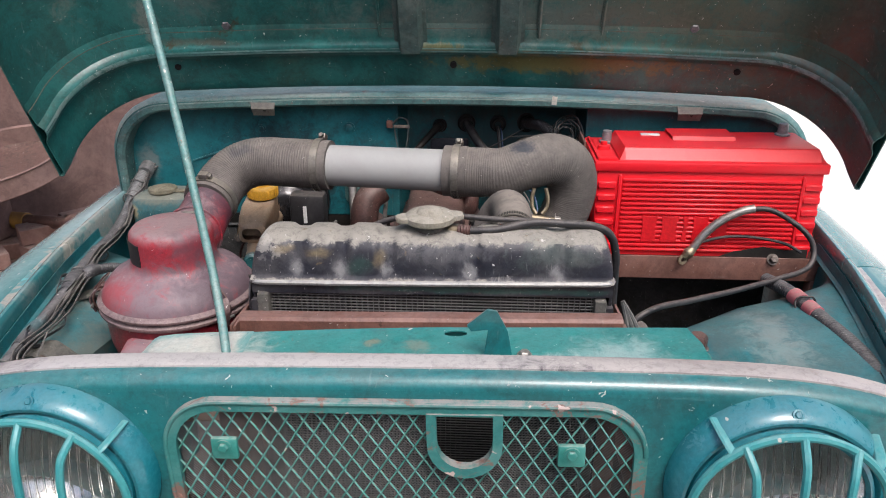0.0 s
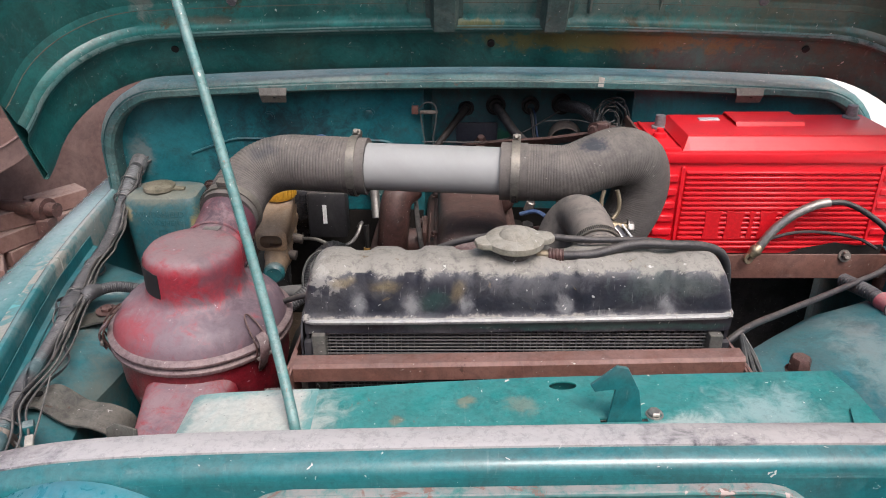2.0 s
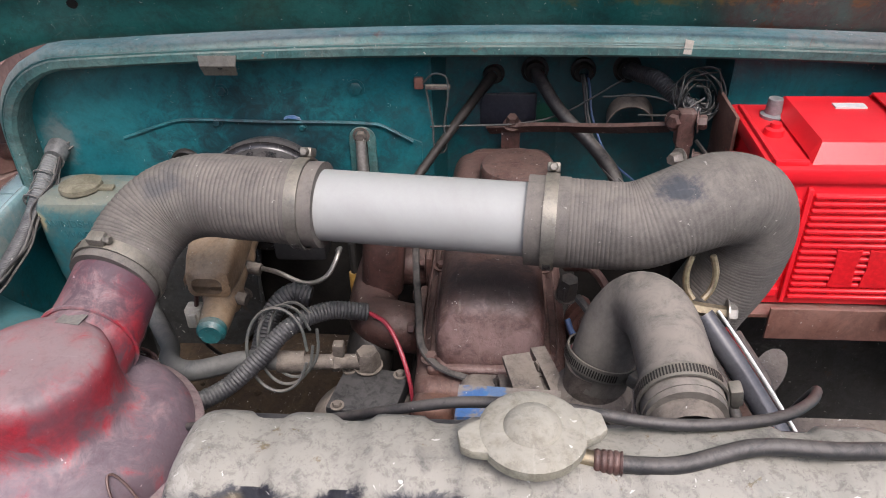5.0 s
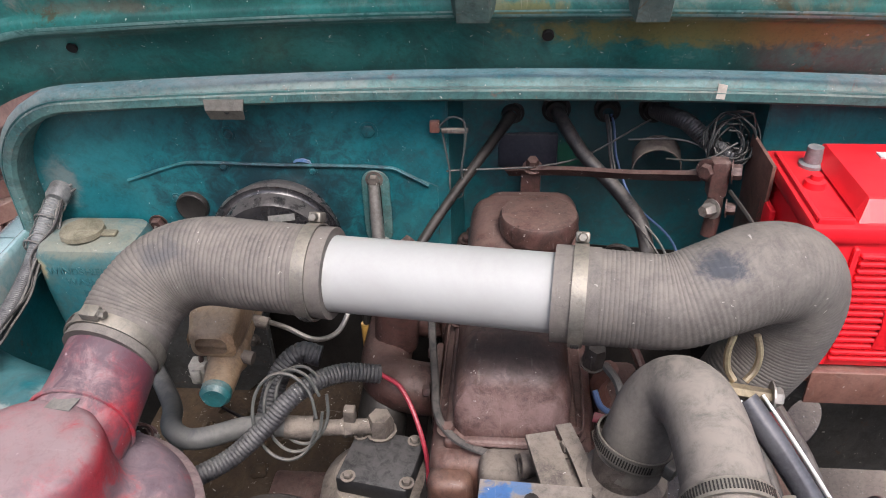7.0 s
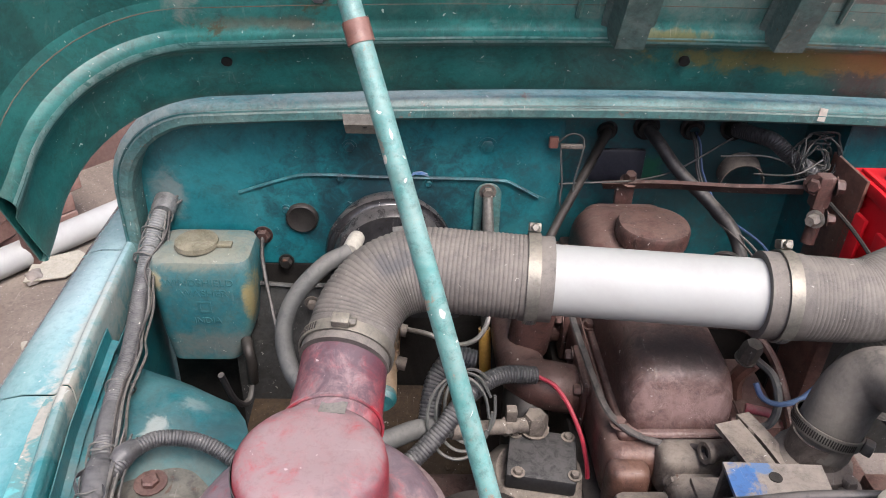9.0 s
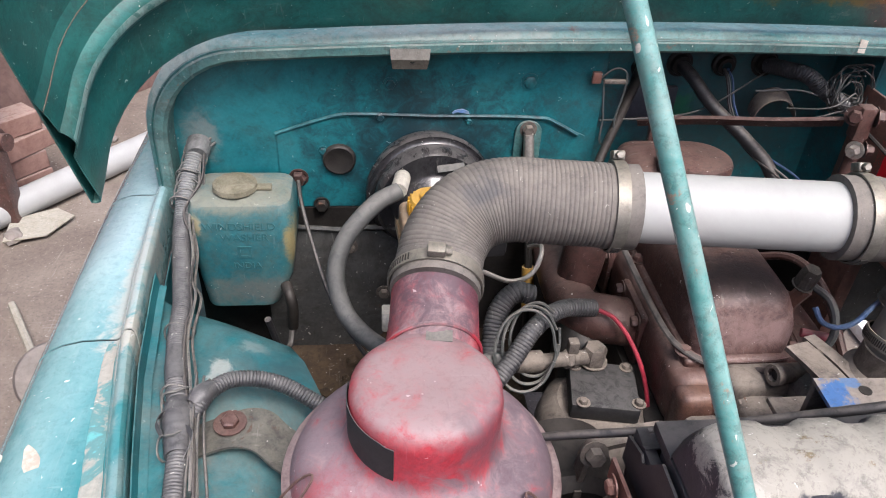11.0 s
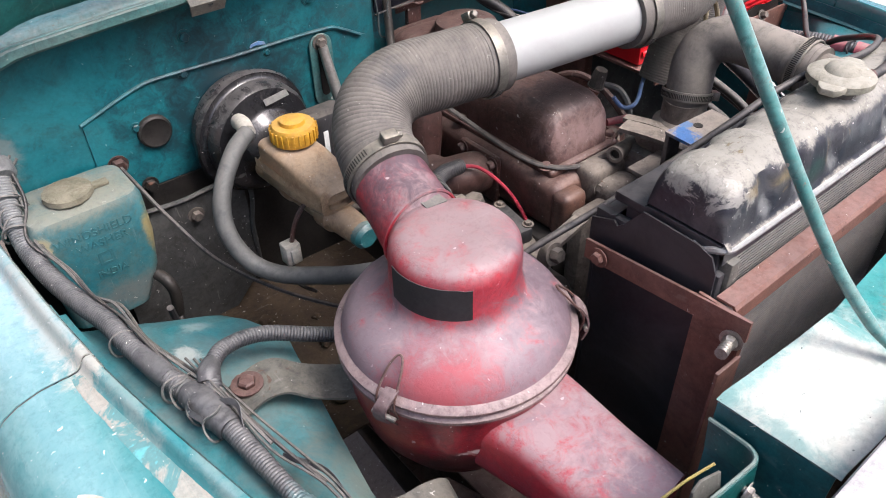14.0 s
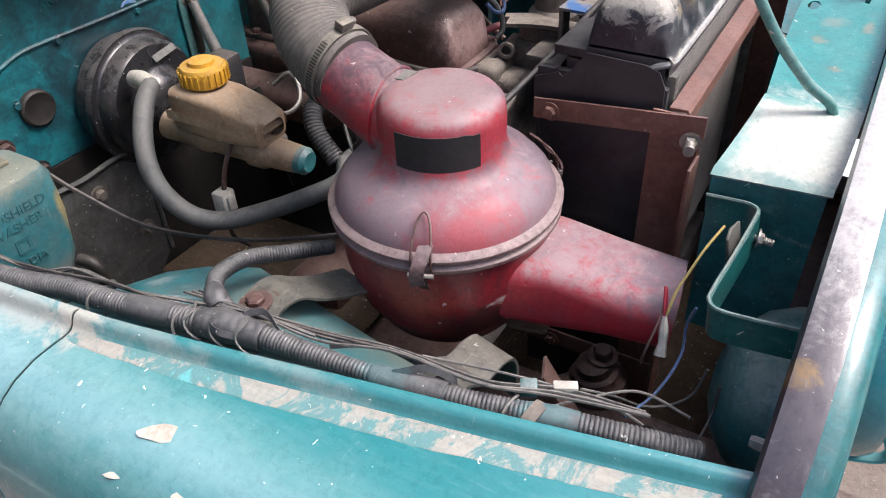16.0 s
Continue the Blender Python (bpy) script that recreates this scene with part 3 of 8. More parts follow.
def solo(name, bm, material, label, category, group="", kind="", smooth=True):
    """One plain mesh that is a thing of its own."""
    co = [v.co for v in bm.verts]
    base = Vector((sum(c.x for c in co) / len(co), sum(c.y for c in co) / len(co), min(c.z for c in co)))
    bmesh.ops.translate(bm, verts=bm.verts, vec=-base)
    bmesh.ops.recalc_face_normals(bm, faces=bm.faces)
    me = bpy.data.meshes.new(name)
    bm.to_mesh(me)
    bm.free()
    me.materials.append(material)
    if smooth:
        me.shade_smooth()
        me.set_sharp_from_angle(angle=radians(38))
    ob = new(name, me)
    ob.location = base
    return tagged(ob, label, category, group, kind)


def curve_points(pts, n=8):
    """A smooth line through pts that does not swing out at uneven steps."""
    p = [Vector(q) for q in pts]
    k = len(p)
    way = [(p[min(i + 1, k - 1)] - p[max(i - 1, 0)]).normalized() for i in range(k)]
    out = []
    for i in range(k - 1):
        a, b = p[i], p[i + 1]
        d = (b - a).length
        ma, mb = way[i] * d, way[i + 1] * d
        for j in range(n):
            t = j / n
            out.append(a * (2 * t ** 3 - 3 * t * t + 1) + ma * (t ** 3 - 2 * t * t + t) + b * (3 * t * t - 2 * t ** 3) + mb * (t ** 3 - t * t))
    return out + [p[-1]]


def even(line, step):
    """The line's points again, step metres apart."""
    out, left = [line[0]], step
    for a, b in zip(line, line[1:]):
        d = (b - a).length
        at = 0.0
        while d - at >= left:
            at += left
            out.append(a.lerp(b, at / d))
            left = step
        left -= d - at
    return out + [line[-1]]


def tube(pts, r, seg=10, n=8, ridge=None, caps=True, flat=1.0, bm=None):
    """A pipe along pts. r: a radius, or one for each point. ridge: (height, pitch) of its rings."""
    bm = bm or bmesh.new()
    line = curve_points(pts, n)
    rs = r if isinstance(r, (list, tuple)) else [r] * len(pts)
    if ridge:
        line = even(line, ridge[1] / 4)
    m = len(line) - 1
    up = None
    rings = []
    for i, p in enumerate(line):
        t = (line[min(i + 1, m)] - line[max(i - 1, 0)]).normalized()
        if up is None:
            up = Vector((0, 0, 1)) if abs(t.z) < 0.9 else Vector((1, 0, 0))
        up = (up - t * up.dot(t)).normalized()
        side = t.cross(up)
        f = i / m * (len(rs) - 1)
        k = min(int(f), len(rs) - 2) if len(rs) > 1 else 0
        rad = rs[k] + (rs[min(k + 1, len(rs) - 1)] - rs[k]) * (f - k)
        if ridge:
            rad += ridge[0] * (0.0, 0.8, 1.0, 0.8)[i % 4]
        rings.append([bm.verts.new(p + (side * math.cos(a) + up * math.sin(a) * flat) * rad) for a in (2 * math.pi * j / seg for j in range(seg))])
    for a, b in zip(rings, rings[1:]):
        for j in range(seg):
            bm.faces.new((a[j], a[(j + 1) % seg], b[(j + 1) % seg], b[j]))
    if caps:
        bm.faces.new(rings[0][::-1])
        bm.faces.new(rings[-1])
    return bm


def lathe(profile, m=None, seg=32, bm=None, arc=(0, 360)):
    """A turned shape from (radius, height) pairs round z, moved by the pose m."""
    bm = bm or bmesh.new()
    m = m or Matrix()
    full = arc[1] - arc[0] >= 360
    cnt = seg if full else seg + 1
    rings = []
    for r, z in profile:
        if r < 1e-6:
            rings.append([bm.verts.new(m @ Vector((0, 0, z)))])
        else:
            rings.append([bm.verts.new(m @ Vector((r * math.cos(a), r * math.sin(a), z))) for a in (radians(arc[0] + (arc[1] - arc[0]) * j / seg) for j in range(cnt))])
    for a, b in zip(rings, rings[1:]):
        for j in range(seg if full else seg):
            k = (j + 1) % cnt
            if len(a) == 1 and len(b) == 1:
                continue
            if len(a) == 1:
                bm.faces.new((a[0], b[k], b[j]))
            elif len(b) == 1:
                bm.faces.new((a[j], a[k], b[0]))
            else:
                bm.faces.new((a[j], a[k], b[k], b[j]))
    return bm


def box(x0, x1, y0, y1, z0, z1, bevel=0.0, seg=2, m=None, bm=None):
    own = bmesh.new()
    bmesh.ops.create_cube(own, size=1.0)
    bmesh.ops.scale(own, verts=own.verts, vec=(x1 - x0, y1 - y0, z1 - z0))
    bmesh.ops.translate(own, verts=own.verts, vec=((x0 + x1) / 2, (y0 + y1) / 2, (z0 + z1) / 2))
    if bevel:
        bmesh.ops.bevel(own, geom=own.edges, offset=bevel, segments=seg, profile=0.5, affect="EDGES")
    if m:
        bmesh.ops.transform(own, matrix=m, verts=own.verts)
    return merge(bm, own)


def merge(bm, own):
    if bm is None:
        return own
    me = bpy.data.meshes.new("tmp")
    own.to_mesh(me)
    own.free()
    bm.from_mesh(me)
    bpy.data.meshes.remove(me)
    return bm


def slab(outline, depth, m=None, bevel=0.0, bm=None):
    """A flat plate: outline in x, y of m, thick along its z."""
    own = bmesh.new()
    f = own.faces.new([own.verts.new((x, y, 0)) for x, y in outline])
    g = bmesh.ops.extrude_face_region(own, geom=[f])
    bmesh.ops.translate(own, verts=[v for v in g["geom"] if isinstance(v, bmesh.types.BMVert)], vec=(0, 0, depth))
    if bevel:
        bmesh.ops.bevel(own, geom=own.edges, offset=bevel, segments=2, profile=0.5, affect="EDGES")
    if m:
        bmesh.ops.transform(own, matrix=m, verts=own.verts)
    return merge(bm, own)


def sheet(rows, thick=0.0, bm=None, closed=False):
    """A skin through rows of points, with a thickness against its normals."""
    own = bmesh.new()
    vs = [[own.verts.new(p) for p in row] for row in rows]
    for a, b in zip(vs, vs[1:]):
        for j in range(len(a) - (0 if closed else 1)):
            k = (j + 1) % len(a)
            own.faces.new((a[j], a[k], b[k], b[j]))
    if thick:
        bmesh.ops.recalc_face_normals(own, faces=own.faces)
        bmesh.ops.solidify(own, geom=own.faces[:], thickness=thick)
    return merge(bm, own)


def strip(pts, width, thick, side, n=6, bm=None):
    """A bent flat strap along pts; side is the direction of its width."""
    line = curve_points(pts, n)
    s = Vector(side).normalized() * width / 2
    return sheet([[p - s, p, p + s] for p in line], thick, bm)


def axis_pose(at, way):
    """A pose at a place whose z points along way."""
    return Matrix.Translation(at) @ Vector(way).to_track_quat("Z", "Y").to_matrix().to_4x4()


def bolt(at, way, r=0.008, h=0.006, washer=1.5):
    m = axis_pose(at, way)
    bm = lathe([(0, 0), (r * washer, 0), (r * washer, 0.0015), (r, 0.0016)], m, 14)
    return lathe([(r * 0.98, 0.0015), (r, h * 0.75), (r * 0.8, h), (0, h)], m, 6, bm)


def rounded(w, h, r, n=6, cx=0.0, cy=0.0):
    """Corners of a rounded rectangle."""
    out = []
    for qx, qy, a0 in ((1, 1, 0), (-1, 1, 90), (-1, -1, 180), (1, -1, 270)):
        for k in range(n + 1):
            a = radians(a0 + 90 * k / n)
            out.append((cx + qx * (w / 2 - r) + r * math.cos(a), cy + qy * (h / 2 - r) + r * math.sin(a)))
    return out


def lettering(text, size, m, depth, material, parent, name="lettering", align="CENTER"):
    cu = bpy.data.curves.new("tmp", "FONT")
    cu.body, cu.size, cu.extrude, cu.align_x, cu.align_y = text, size, depth, align, "CENTER"
    ob = new("tmp", cu)
    dg = bpy.context.evaluated_depsgraph_get()
    me = bpy.data.meshes.new_from_object(ob.evaluated_get(dg))
    bm = bmesh.new()
    bm.from_mesh(me)
    bmesh.ops.transform(bm, matrix=m, verts=bm.verts)
    bpy.data.objects.remove(ob)
    bpy.data.curves.remove(cu)
    bpy.data.meshes.remove(me)
    return part(name, bm, material, parent, smooth=False)


def holed(outline, holes, depth, m=None, bm=None):
    """A plate with holes through it: outlines in x, y of m, thick along its z."""
    own = bmesh.new()
    edges = []
    for loop in (outline, *holes):
        vs = [own.verts.new((x, y, 0)) for x, y in loop]
        edges += [own.edges.new((a, b)) for a, b in zip(vs, vs[1:] + vs[:1])]
    bmesh.ops.triangle_fill(own, use_beauty=True, use_dissolve=False, edges=edges)
    bmesh.ops.recalc_face_normals(own, faces=own.faces)
    if own.faces[:] and own.faces[0].normal.z < 0:
        bmesh.ops.reverse_faces(own, faces=own.faces)
    g = bmesh.ops.extrude_face_region(own, geom=own.faces[:])
    bmesh.ops.translate(own, verts=[v for v in g["geom"] if isinstance(v, bmesh.types.BMVert)], vec=(0, 0, depth))
    if m:
        bmesh.ops.transform(own, matrix=m, verts=own.verts)
    return merge(bm, own)


def ring2(cx, cy, rx, ry=None, n=16):
    return [(cx + rx * math.cos(2 * math.pi * k / n), cy + (ry or rx) * math.sin(2 * math.pi * k / n)) for k in range(n)]


def arch(xc, w, top, crown, rc, bottom, n=8):
    """An arch with rounded shoulders in x, z, from its left foot to its right foot."""
    left = [(-w, bottom + (top - rc - bottom) * k / 3) for k in range(3)]
    left += [(-w + rc - rc * math.cos(radians(90 * k / n)), top - rc + rc * math.sin(radians(90 * k / n))) for k in range(n + 1)]
    span = w - rc
    flat = [(-span + 2 * span * k / 12, top + crown * (1 - (1 - k / 6) ** 2)) for k in range(1, 12)]
    return [(xc + x, z) for x, z in left + flat + [(-x, z) for x, z in left[::-1]]]


def facing(y):
    """Lays a plate's x, y into the world's x, z at this y; its thickness comes forward."""
    return pose(0, y, 0, 90, 0, 0)


# ---- the yard ----
def ground_mesh():
    own = bmesh.new()
    n, rows = 60, []
    for i in range(n + 1):
        row = []
        for j in range(n + 1):
            u, v = i / n * 2 - 1, j / n * 2 - 1
            x, y = 8 * u + 292 * u ** 7, 2 + 8 * v + 292 * v ** 7
            row.append((x, y, 0.025 * noise.noise(Vector((x * 1.3, y * 1.3, 0))) + 0.012 * noise.noise(Vector((x * 5, y * 5, 3)))))
        rows.append(row)
    return sheet(rows, bm=own)


solo("ground", ground_mesh(), dirt_mat, "brown trodden dirt of a yard with small stones", "ground", kind="structure")
wall_way = Vector((0.61, 0.79, 0))
wall_at = Vector((-2.05, 3.15, 0))
wall_turn = math.degrees(math.atan2(0.79, 0.61))
solo("wall_north", box(-3.2, 1.15, 0.25, 0.5, -0.05, 2.4, 0.02, m=Matrix.Translation(wall_at) @ pose(0, 0, 0, 0, 0, wall_turn)), wall_mat,
     "rough brown mud-plastered yard wall behind the vehicle", "wall", kind="structure")
# two unseen walls, added to block the bright horizon and darken reflections
solo("wall_west", box(-6.3, -6.0, -6, 2.2, -0.05, 3.4, 0.02), wall_mat, "unseen brown wall added in the west to darken reflections", "wall", kind="structure")
solo("wall_south", box(-6.3, 12, -6.3, -6.0, -0.05, 3.4, 0.02), wall_mat, "unseen brown wall added in the south to darken reflections", "wall", kind="structure")
solo("wall_east", box(1.6, 12, 7.5, 7.8, -0.05, 3.5, 0.02), pale_wall, "pale lime-washed wall in bright daylight", "wall", kind="structure")
solo("pavement", box(0.95, 9, -3, 7.5, 0.0, 0.045, 0.01), pale_ground, "pale dry concrete apron in bright daylight", "pavement", kind="structure")

pts = [wall_at + wall_way * k + Vector((0.24, -0.19, 0.055)) for k in (-1.6, -0.4, 0.4, 1.35)]
solo("ground_pipe", tube(pts, 0.052, 16), white_pvc, "long white plastic pipe lying along the foot of the wall", "pipe")


def brick_mesh():
    own = box(-0.115, 0.115, -0.055, 0.055, 0, 0.072, 0.004, 1)
    return merge(own, box(-0.075, 0.075, -0.026, 0.026, 0.0725, 0.074, 0.0008, 1))


brick0 = solo("brick", brick_mesh(), brick_mat, "loose brown-red clay brick with a frog on top", "brick", "bricks by the wall")
rng = random.Random(4)
for cx0, cy0, turn, layers in ((-1.83, 3.20, wall_turn, 4), (-1.95, 3.03, wall_turn + 12, 3), (-2.10, 3.0, wall_turn - 20, 3), (-1.99, 2.84, wall_turn + 70, 2), (-1.90, 2.62, wall_turn + 20, 1), (-2.14, 2.80, wall_turn, 3)):
    for k in range(layers):
        copy_thing(brick0, pose(cx0 + rng.uniform(-0.02, 0.02), cy0 + rng.uniform(-0.02, 0.02), 0.005 + 0.0745 * k, 0, 0, turn + rng.uniform(-9, 9)))
brick0.matrix_basis = pose(-1.95, 3.03, 0.2285, 0, 0, 40)

scrap = thing("scrap_drum", (-2.28, 3.0, 0), "rusty scrap drum with an open hoop on top, among bricks", "scrap metal")
dm = Matrix.Translation((-2.09, 3.0, 0.54)) @ pose(0, 0, 0, 10, -6, 0) @ Matrix.Scale(1.2, 4)
part("shell", lathe([(0.262, 0.0), (0.266, -0.008), (0.270, -0.004), (0.271, 0.062), (0.276, 0.066), (0.272, 0.070), (0.264, 0.064), (0.262, 0.0)], dm, 48), wall_mat, scrap, "broad rusty hoop")
part("floor", lathe([(0.0, -0.02), (0.15, -0.02), (0.25, -0.004), (0.263, 0.004)], dm, 40), brown_cast, scrap)
part("barrel", lathe([(0.0, 0.50), (0.15, 0.50), (0.16, 0.46), (0.156, 0.25), (0.163, 0.24), (0.156, 0.23), (0.16, 0.0), (0.0, 0.0)], Matrix.Translation((-2.28, 3.03, 0.0)), 36), wall_mat, scrap)
axle = thing("scrap_axle", (-1.95, 3.0, 0), "rusty scrap axle lying across the brick heap", "scrap metal")
part("shaft", tube([(-2.20, 3.10, 0.285), (-1.72, 2.97, 0.317)], 0.030, 12), brown_cast, axle)
part("flange", lathe([(0, -0.02), (0.05, -0.02), (0.055, 0), (0.05, 0.02), (0, 0.02)], axis_pose((-1.78, 2.985, 0.312), (1, -0.3, 0.05)), 20), brown_cast, axle)
part("sleeve", tube([(-2.19, 3.097, 0.286), (-2.05, 3.06, 0.295)], 0.038, 12), yellow_stick, axle, "ochre-stained sleeve")
part("prop", box(-1.80, -1.75, 2.93, 3.01, 0.0, 0.285, 0.006), brown_cast, axle)
part("prop", box(-2.19, -2.14, 3.05, 3.13, 0.0, 0.258, 0.006), brown_cast, axle)

hub = thing("scrap_hub", (-1.365, 2.13, 0), "rusty old wheel hub lying on the dirt", "scrap metal")
hm = axis_pose((-1.365, 2.13, 0.075), (0.55, -0.75, 0.75)) @ Matrix.Scale(0.74, 4)
part("drum", lathe([(0, 0.05), (0.04, 0.05), (0.05, 0.03), (0.11, 0.03), (0.125, 0.02), (0.13, -0.03), (0.12, -0.05), (0, -0.05)], hm, 32), rock_mat, hub)
part("boss", lathe([(0.03, 0.05), (0.03, 0.075), (0.012, 0.08), (0, 0.07)], hm, 20), brown_cast, hub)


def stone_mesh(r, seed):
    own = bmesh.new()
    bmesh.ops.create_icosphere(own, subdivisions=2, radius=r)
    for v in own.verts:
        v.co *= 1 + 0.5 * noise.noise(v.co / r * 1.3 + Vector((seed, 0, 0)))
        v.co.z = v.co.z * 0.6 + r * 0.3
    return own


solo("flat_offcut", slab([(-0.11, -0.06), (0.02, -0.08), (0.13, 0.0), (0.09, 0.07), (-0.06, 0.06)], 0.004, Matrix.Translation((-1.70, 2.93, 0.02)) @ pose(0, 0, 0, 4, 3, 30)), cap_mat, "pale grey-green sheet offcut lying on the dirt", "scrap sheet")
solo("wood_stick", tube([(-1.62, 2.50, 0.02), (-1.45, 2.22, 0.03)], 0.012, 8), cap_mat, "pale weathered stick lying on the dirt", "stick")
stone0 = solo("stone", stone_mesh(0.05, 3), rock_mat, "small grey stone lying on the dirt", "stone", "stones on the dirt")
for k in range(60):
    x, y = rng.uniform(-2.6, -1.02), rng.uniform(1.2, 3.6)
    s = rng.choice((0.12, 0.2, 0.25, 0.4, 0.7))
    st = copy_thing(stone0, pose(x, y, -0.002, 0, 0, rng.uniform(0, 360)))
    st.scale = (s, s * rng.uniform(0.7, 1.2), s)
stone0.location = (-1.7, 1.9, 0)


def weed_mesh(seed):
    r = random.Random(seed)
    own = bmesh.new()
    for k in range(46):
        a, rr = r.uniform(0, 6.28), r.uniform(0.005, 0.09)
        c = Vector((rr * math.cos(a), rr * math.sin(a), r.uniform(0.005, 0.05)))
        w, l, b = r.uniform(0.005, 0.010), r.uniform(0.015, 0.03), r.uniform(0, 6.28)
        d = Vector((math.cos(b), math.sin(b), r.uniform(-0.1, 0.6))) * l
        s = Vector((-math.sin(b), math.cos(b), 0)) * w
        own.faces.new([own.verts.new(c + q) for q in (Vector(), d * 0.5 + s, d, d * 0.5 - s)])
    return own


for k, (x, y) in enumerate(((-1.41, 2.44), (-1.345, 2.29), (-1.40, 2.27), (-1.75, 2.3))):
    w = solo("weed", weed_mesh(k), leaf_mat, "small green weed growing in the dirt", "weed", "weeds in the yard", kind="stuff")
    w.location = (x, y, 0.0)
    w.scale = (0.62, 0.62, 0.62)

# ---- vehicle body ----
XC = -0.066
cowl = thing("cowl", (XC, 1.7, 0.5), "teal painted cowl with a worn rounded rim round the engine bay", "car body")
outer = lambda inset, y, bottom=0.50: [(x, y, z) for x, z in arch(XC, 0.802 - inset, 1.152 - inset, 0.020, 0.140 - inset * 0.6, bottom)]
part("cowl_skin", sheet([outer(-0.002, 2.25), outer(0.0, 1.95), outer(0.0, 1.672), outer(0.003, 1.664), outer(0.009, 1.660)], 0.0015), pale_teal, cowl)
part("rim", sheet([outer(0.010, 1.6605, 0.90), outer(0.015, 1.655, 0.90), outer(0.024, 1.655, 0.90), outer(0.028, 1.660, 0.90), outer(0.028, 1.704, 0.90)], 0.0015), rim_paint, cowl, "chalky worn rim strip")
fw_l = [(x, z) for x, z in arch(XC, 0.773, 1.123, 0.020, 0.120, 0.42) if x < -0.21]
fw_r = [(x, z) for x, z in arch(XC, 0.773, 1.123, 0.020, 0.120, 0.72) if x > 0.25]
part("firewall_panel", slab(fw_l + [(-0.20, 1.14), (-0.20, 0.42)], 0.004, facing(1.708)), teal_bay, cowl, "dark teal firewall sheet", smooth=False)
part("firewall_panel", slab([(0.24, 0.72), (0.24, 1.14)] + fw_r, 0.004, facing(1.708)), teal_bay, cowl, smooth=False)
part("firewall_recess", sheet([[(-0.20, 1.705, 1.14), (-0.185, 1.80, 1.14), (0.0, 1.822, 1.14), (0.225, 1.80, 1.14), (0.24, 1.705, 1.14)],
                               [(-0.20, 1.705, 0.82), (-0.185, 1.80, 0.82), (0.0, 1.822, 0.82), (0.225, 1.80, 0.82), (0.24, 1.705, 0.82)]], 0.003), teal_bay, cowl, smooth=False)
part("toe_board", sheet([[(-0.20, 1.703, 0.82), (-0.185, 1.798, 0.82), (0.0, 1.820, 0.82), (0.225, 1.798, 0.82), (0.24, 1.703, 0.82)],
                         [(-0.20, 1.703, 0.42), (-0.185, 1.78, 0.42), (0.0, 1.78, 0.42), (0.225, 1.78, 0.42), (0.24, 1.703, 0.42)]], 0.003), dark_metal, cowl, "grimy dark toe board", smooth=False)
part("toe_board", box(-0.84, -0.20, 1.6995, 1.7035, 0.42, 0.862), dark_metal, cowl)
part("toe_board", holed([(0.24, 0.42), (0.70, 0.42), (0.70, 0.90), (0.24, 0.90)], [ring2(0.407, 0.530, 0.033, 0.062, 18)], 0.004, facing(1.7035)), gusset_mat, cowl, "grimy toe board with cut-outs to daylight", smooth=False)
part("recess_top", box(-0.21, 0.25, 1.7085, 1.83, 1.132, 1.137), teal_bay, cowl)
part("overlap_plate", slab([(-0.690, 0.865), (-0.690, 0.994), (-0.605, 1.022), (-0.575, 1.026), (-0.46, 1.024), (-0.285, 1.021), (-0.255, 1.008), (-0.215, 0.990), (-0.215, 0.865)], 0.003, facing(1.7035)), teal_bay, cowl, "overlapping teal steel plate", smooth=False)
part("seam_bead", tube([(-0.692, 1.700, 0.994), (-0.605, 1.700, 1.023), (-0.575, 1.699, 1.027), (-0.46, 1.698, 1.025), (-0.285, 1.698, 1.022), (-0.258, 1.697, 1.011), (-0.228, 1.697, 0.994)], 0.0030, 6), teal_bay, cowl)
part("plug", lathe([(0, 0.006), (0.016, 0.006), (0.022, 0.008), (0.025, 0.006), (0.026, 0)], axis_pose((-0.598, 1.7005, 0.951), (0, -1, 0)), 24), dark_metal, cowl, "dark round rubber plug")
for x, z, r in ((-0.312, 1.078, 0.010), (-0.520, 1.073, 0.008), (-0.535, 1.022, 0.006), (-0.622, 0.965, 0.006), (-0.40, 1.015, 0.005), (-0.42, 0.9, 0.006)):
    part("bolt", bolt((x, 1.7005 if z < 1.04 else 1.7035, z), (0, -1, 0), r, 0.005, 1.4), teal_bay, cowl)
part("bolt", bolt((-0.662, 1.7005, 0.918), (0, -1, 0), 0.012, 0.012, 1.3), brown_cast, cowl, "rusty bolt")
part("bolt", bolt((-0.628, 1.695, 0.872), (0, -1, 0), 0.010, 0.012, 1.3), dark_metal, cowl)
for x in (-0.495, 0.452):
    part("hood_bumper", sheet([[(x - 0.028, 1.652, 1.146), (x + 0.028, 1.652, 1.146)], [(x - 0.026, 1.648, 1.133), (x + 0.026, 1.648, 1.133)],
                               [(x - 0.024, 1.655, 1.118), (x + 0.024, 1.655, 1.118)]], 0.003), clamp_mat, cowl, "bare rusty steel tab", smooth=False)
    part("hole", lathe([(0, 0.001), (0.004, 0.001), (0.004, 0)], axis_pose((x + 0.003, 1.6475, 1.131), (0, -1, 0.3)), 10), hole_mat, cowl)
part("rim_seam", tube([(x, 1.6575, z) for x, z in arch(XC, 0.7905, 1.1405, 0.020, 0.134, 0.90)], 0.0020, 6, 2), groove_paint, cowl, "dark seam between rim and cowl")
part("yellow_chip", slab([(-0.006, -0.009), (0.005, -0.010), (0.007, 0.008), (-0.004, 0.010)], 0.002, Matrix.Translation((0.156, 1.656, 1.157)) @ pose(0, 0, 0, 80, 0, 0)), white_plastic, cowl, "cream paint chip")
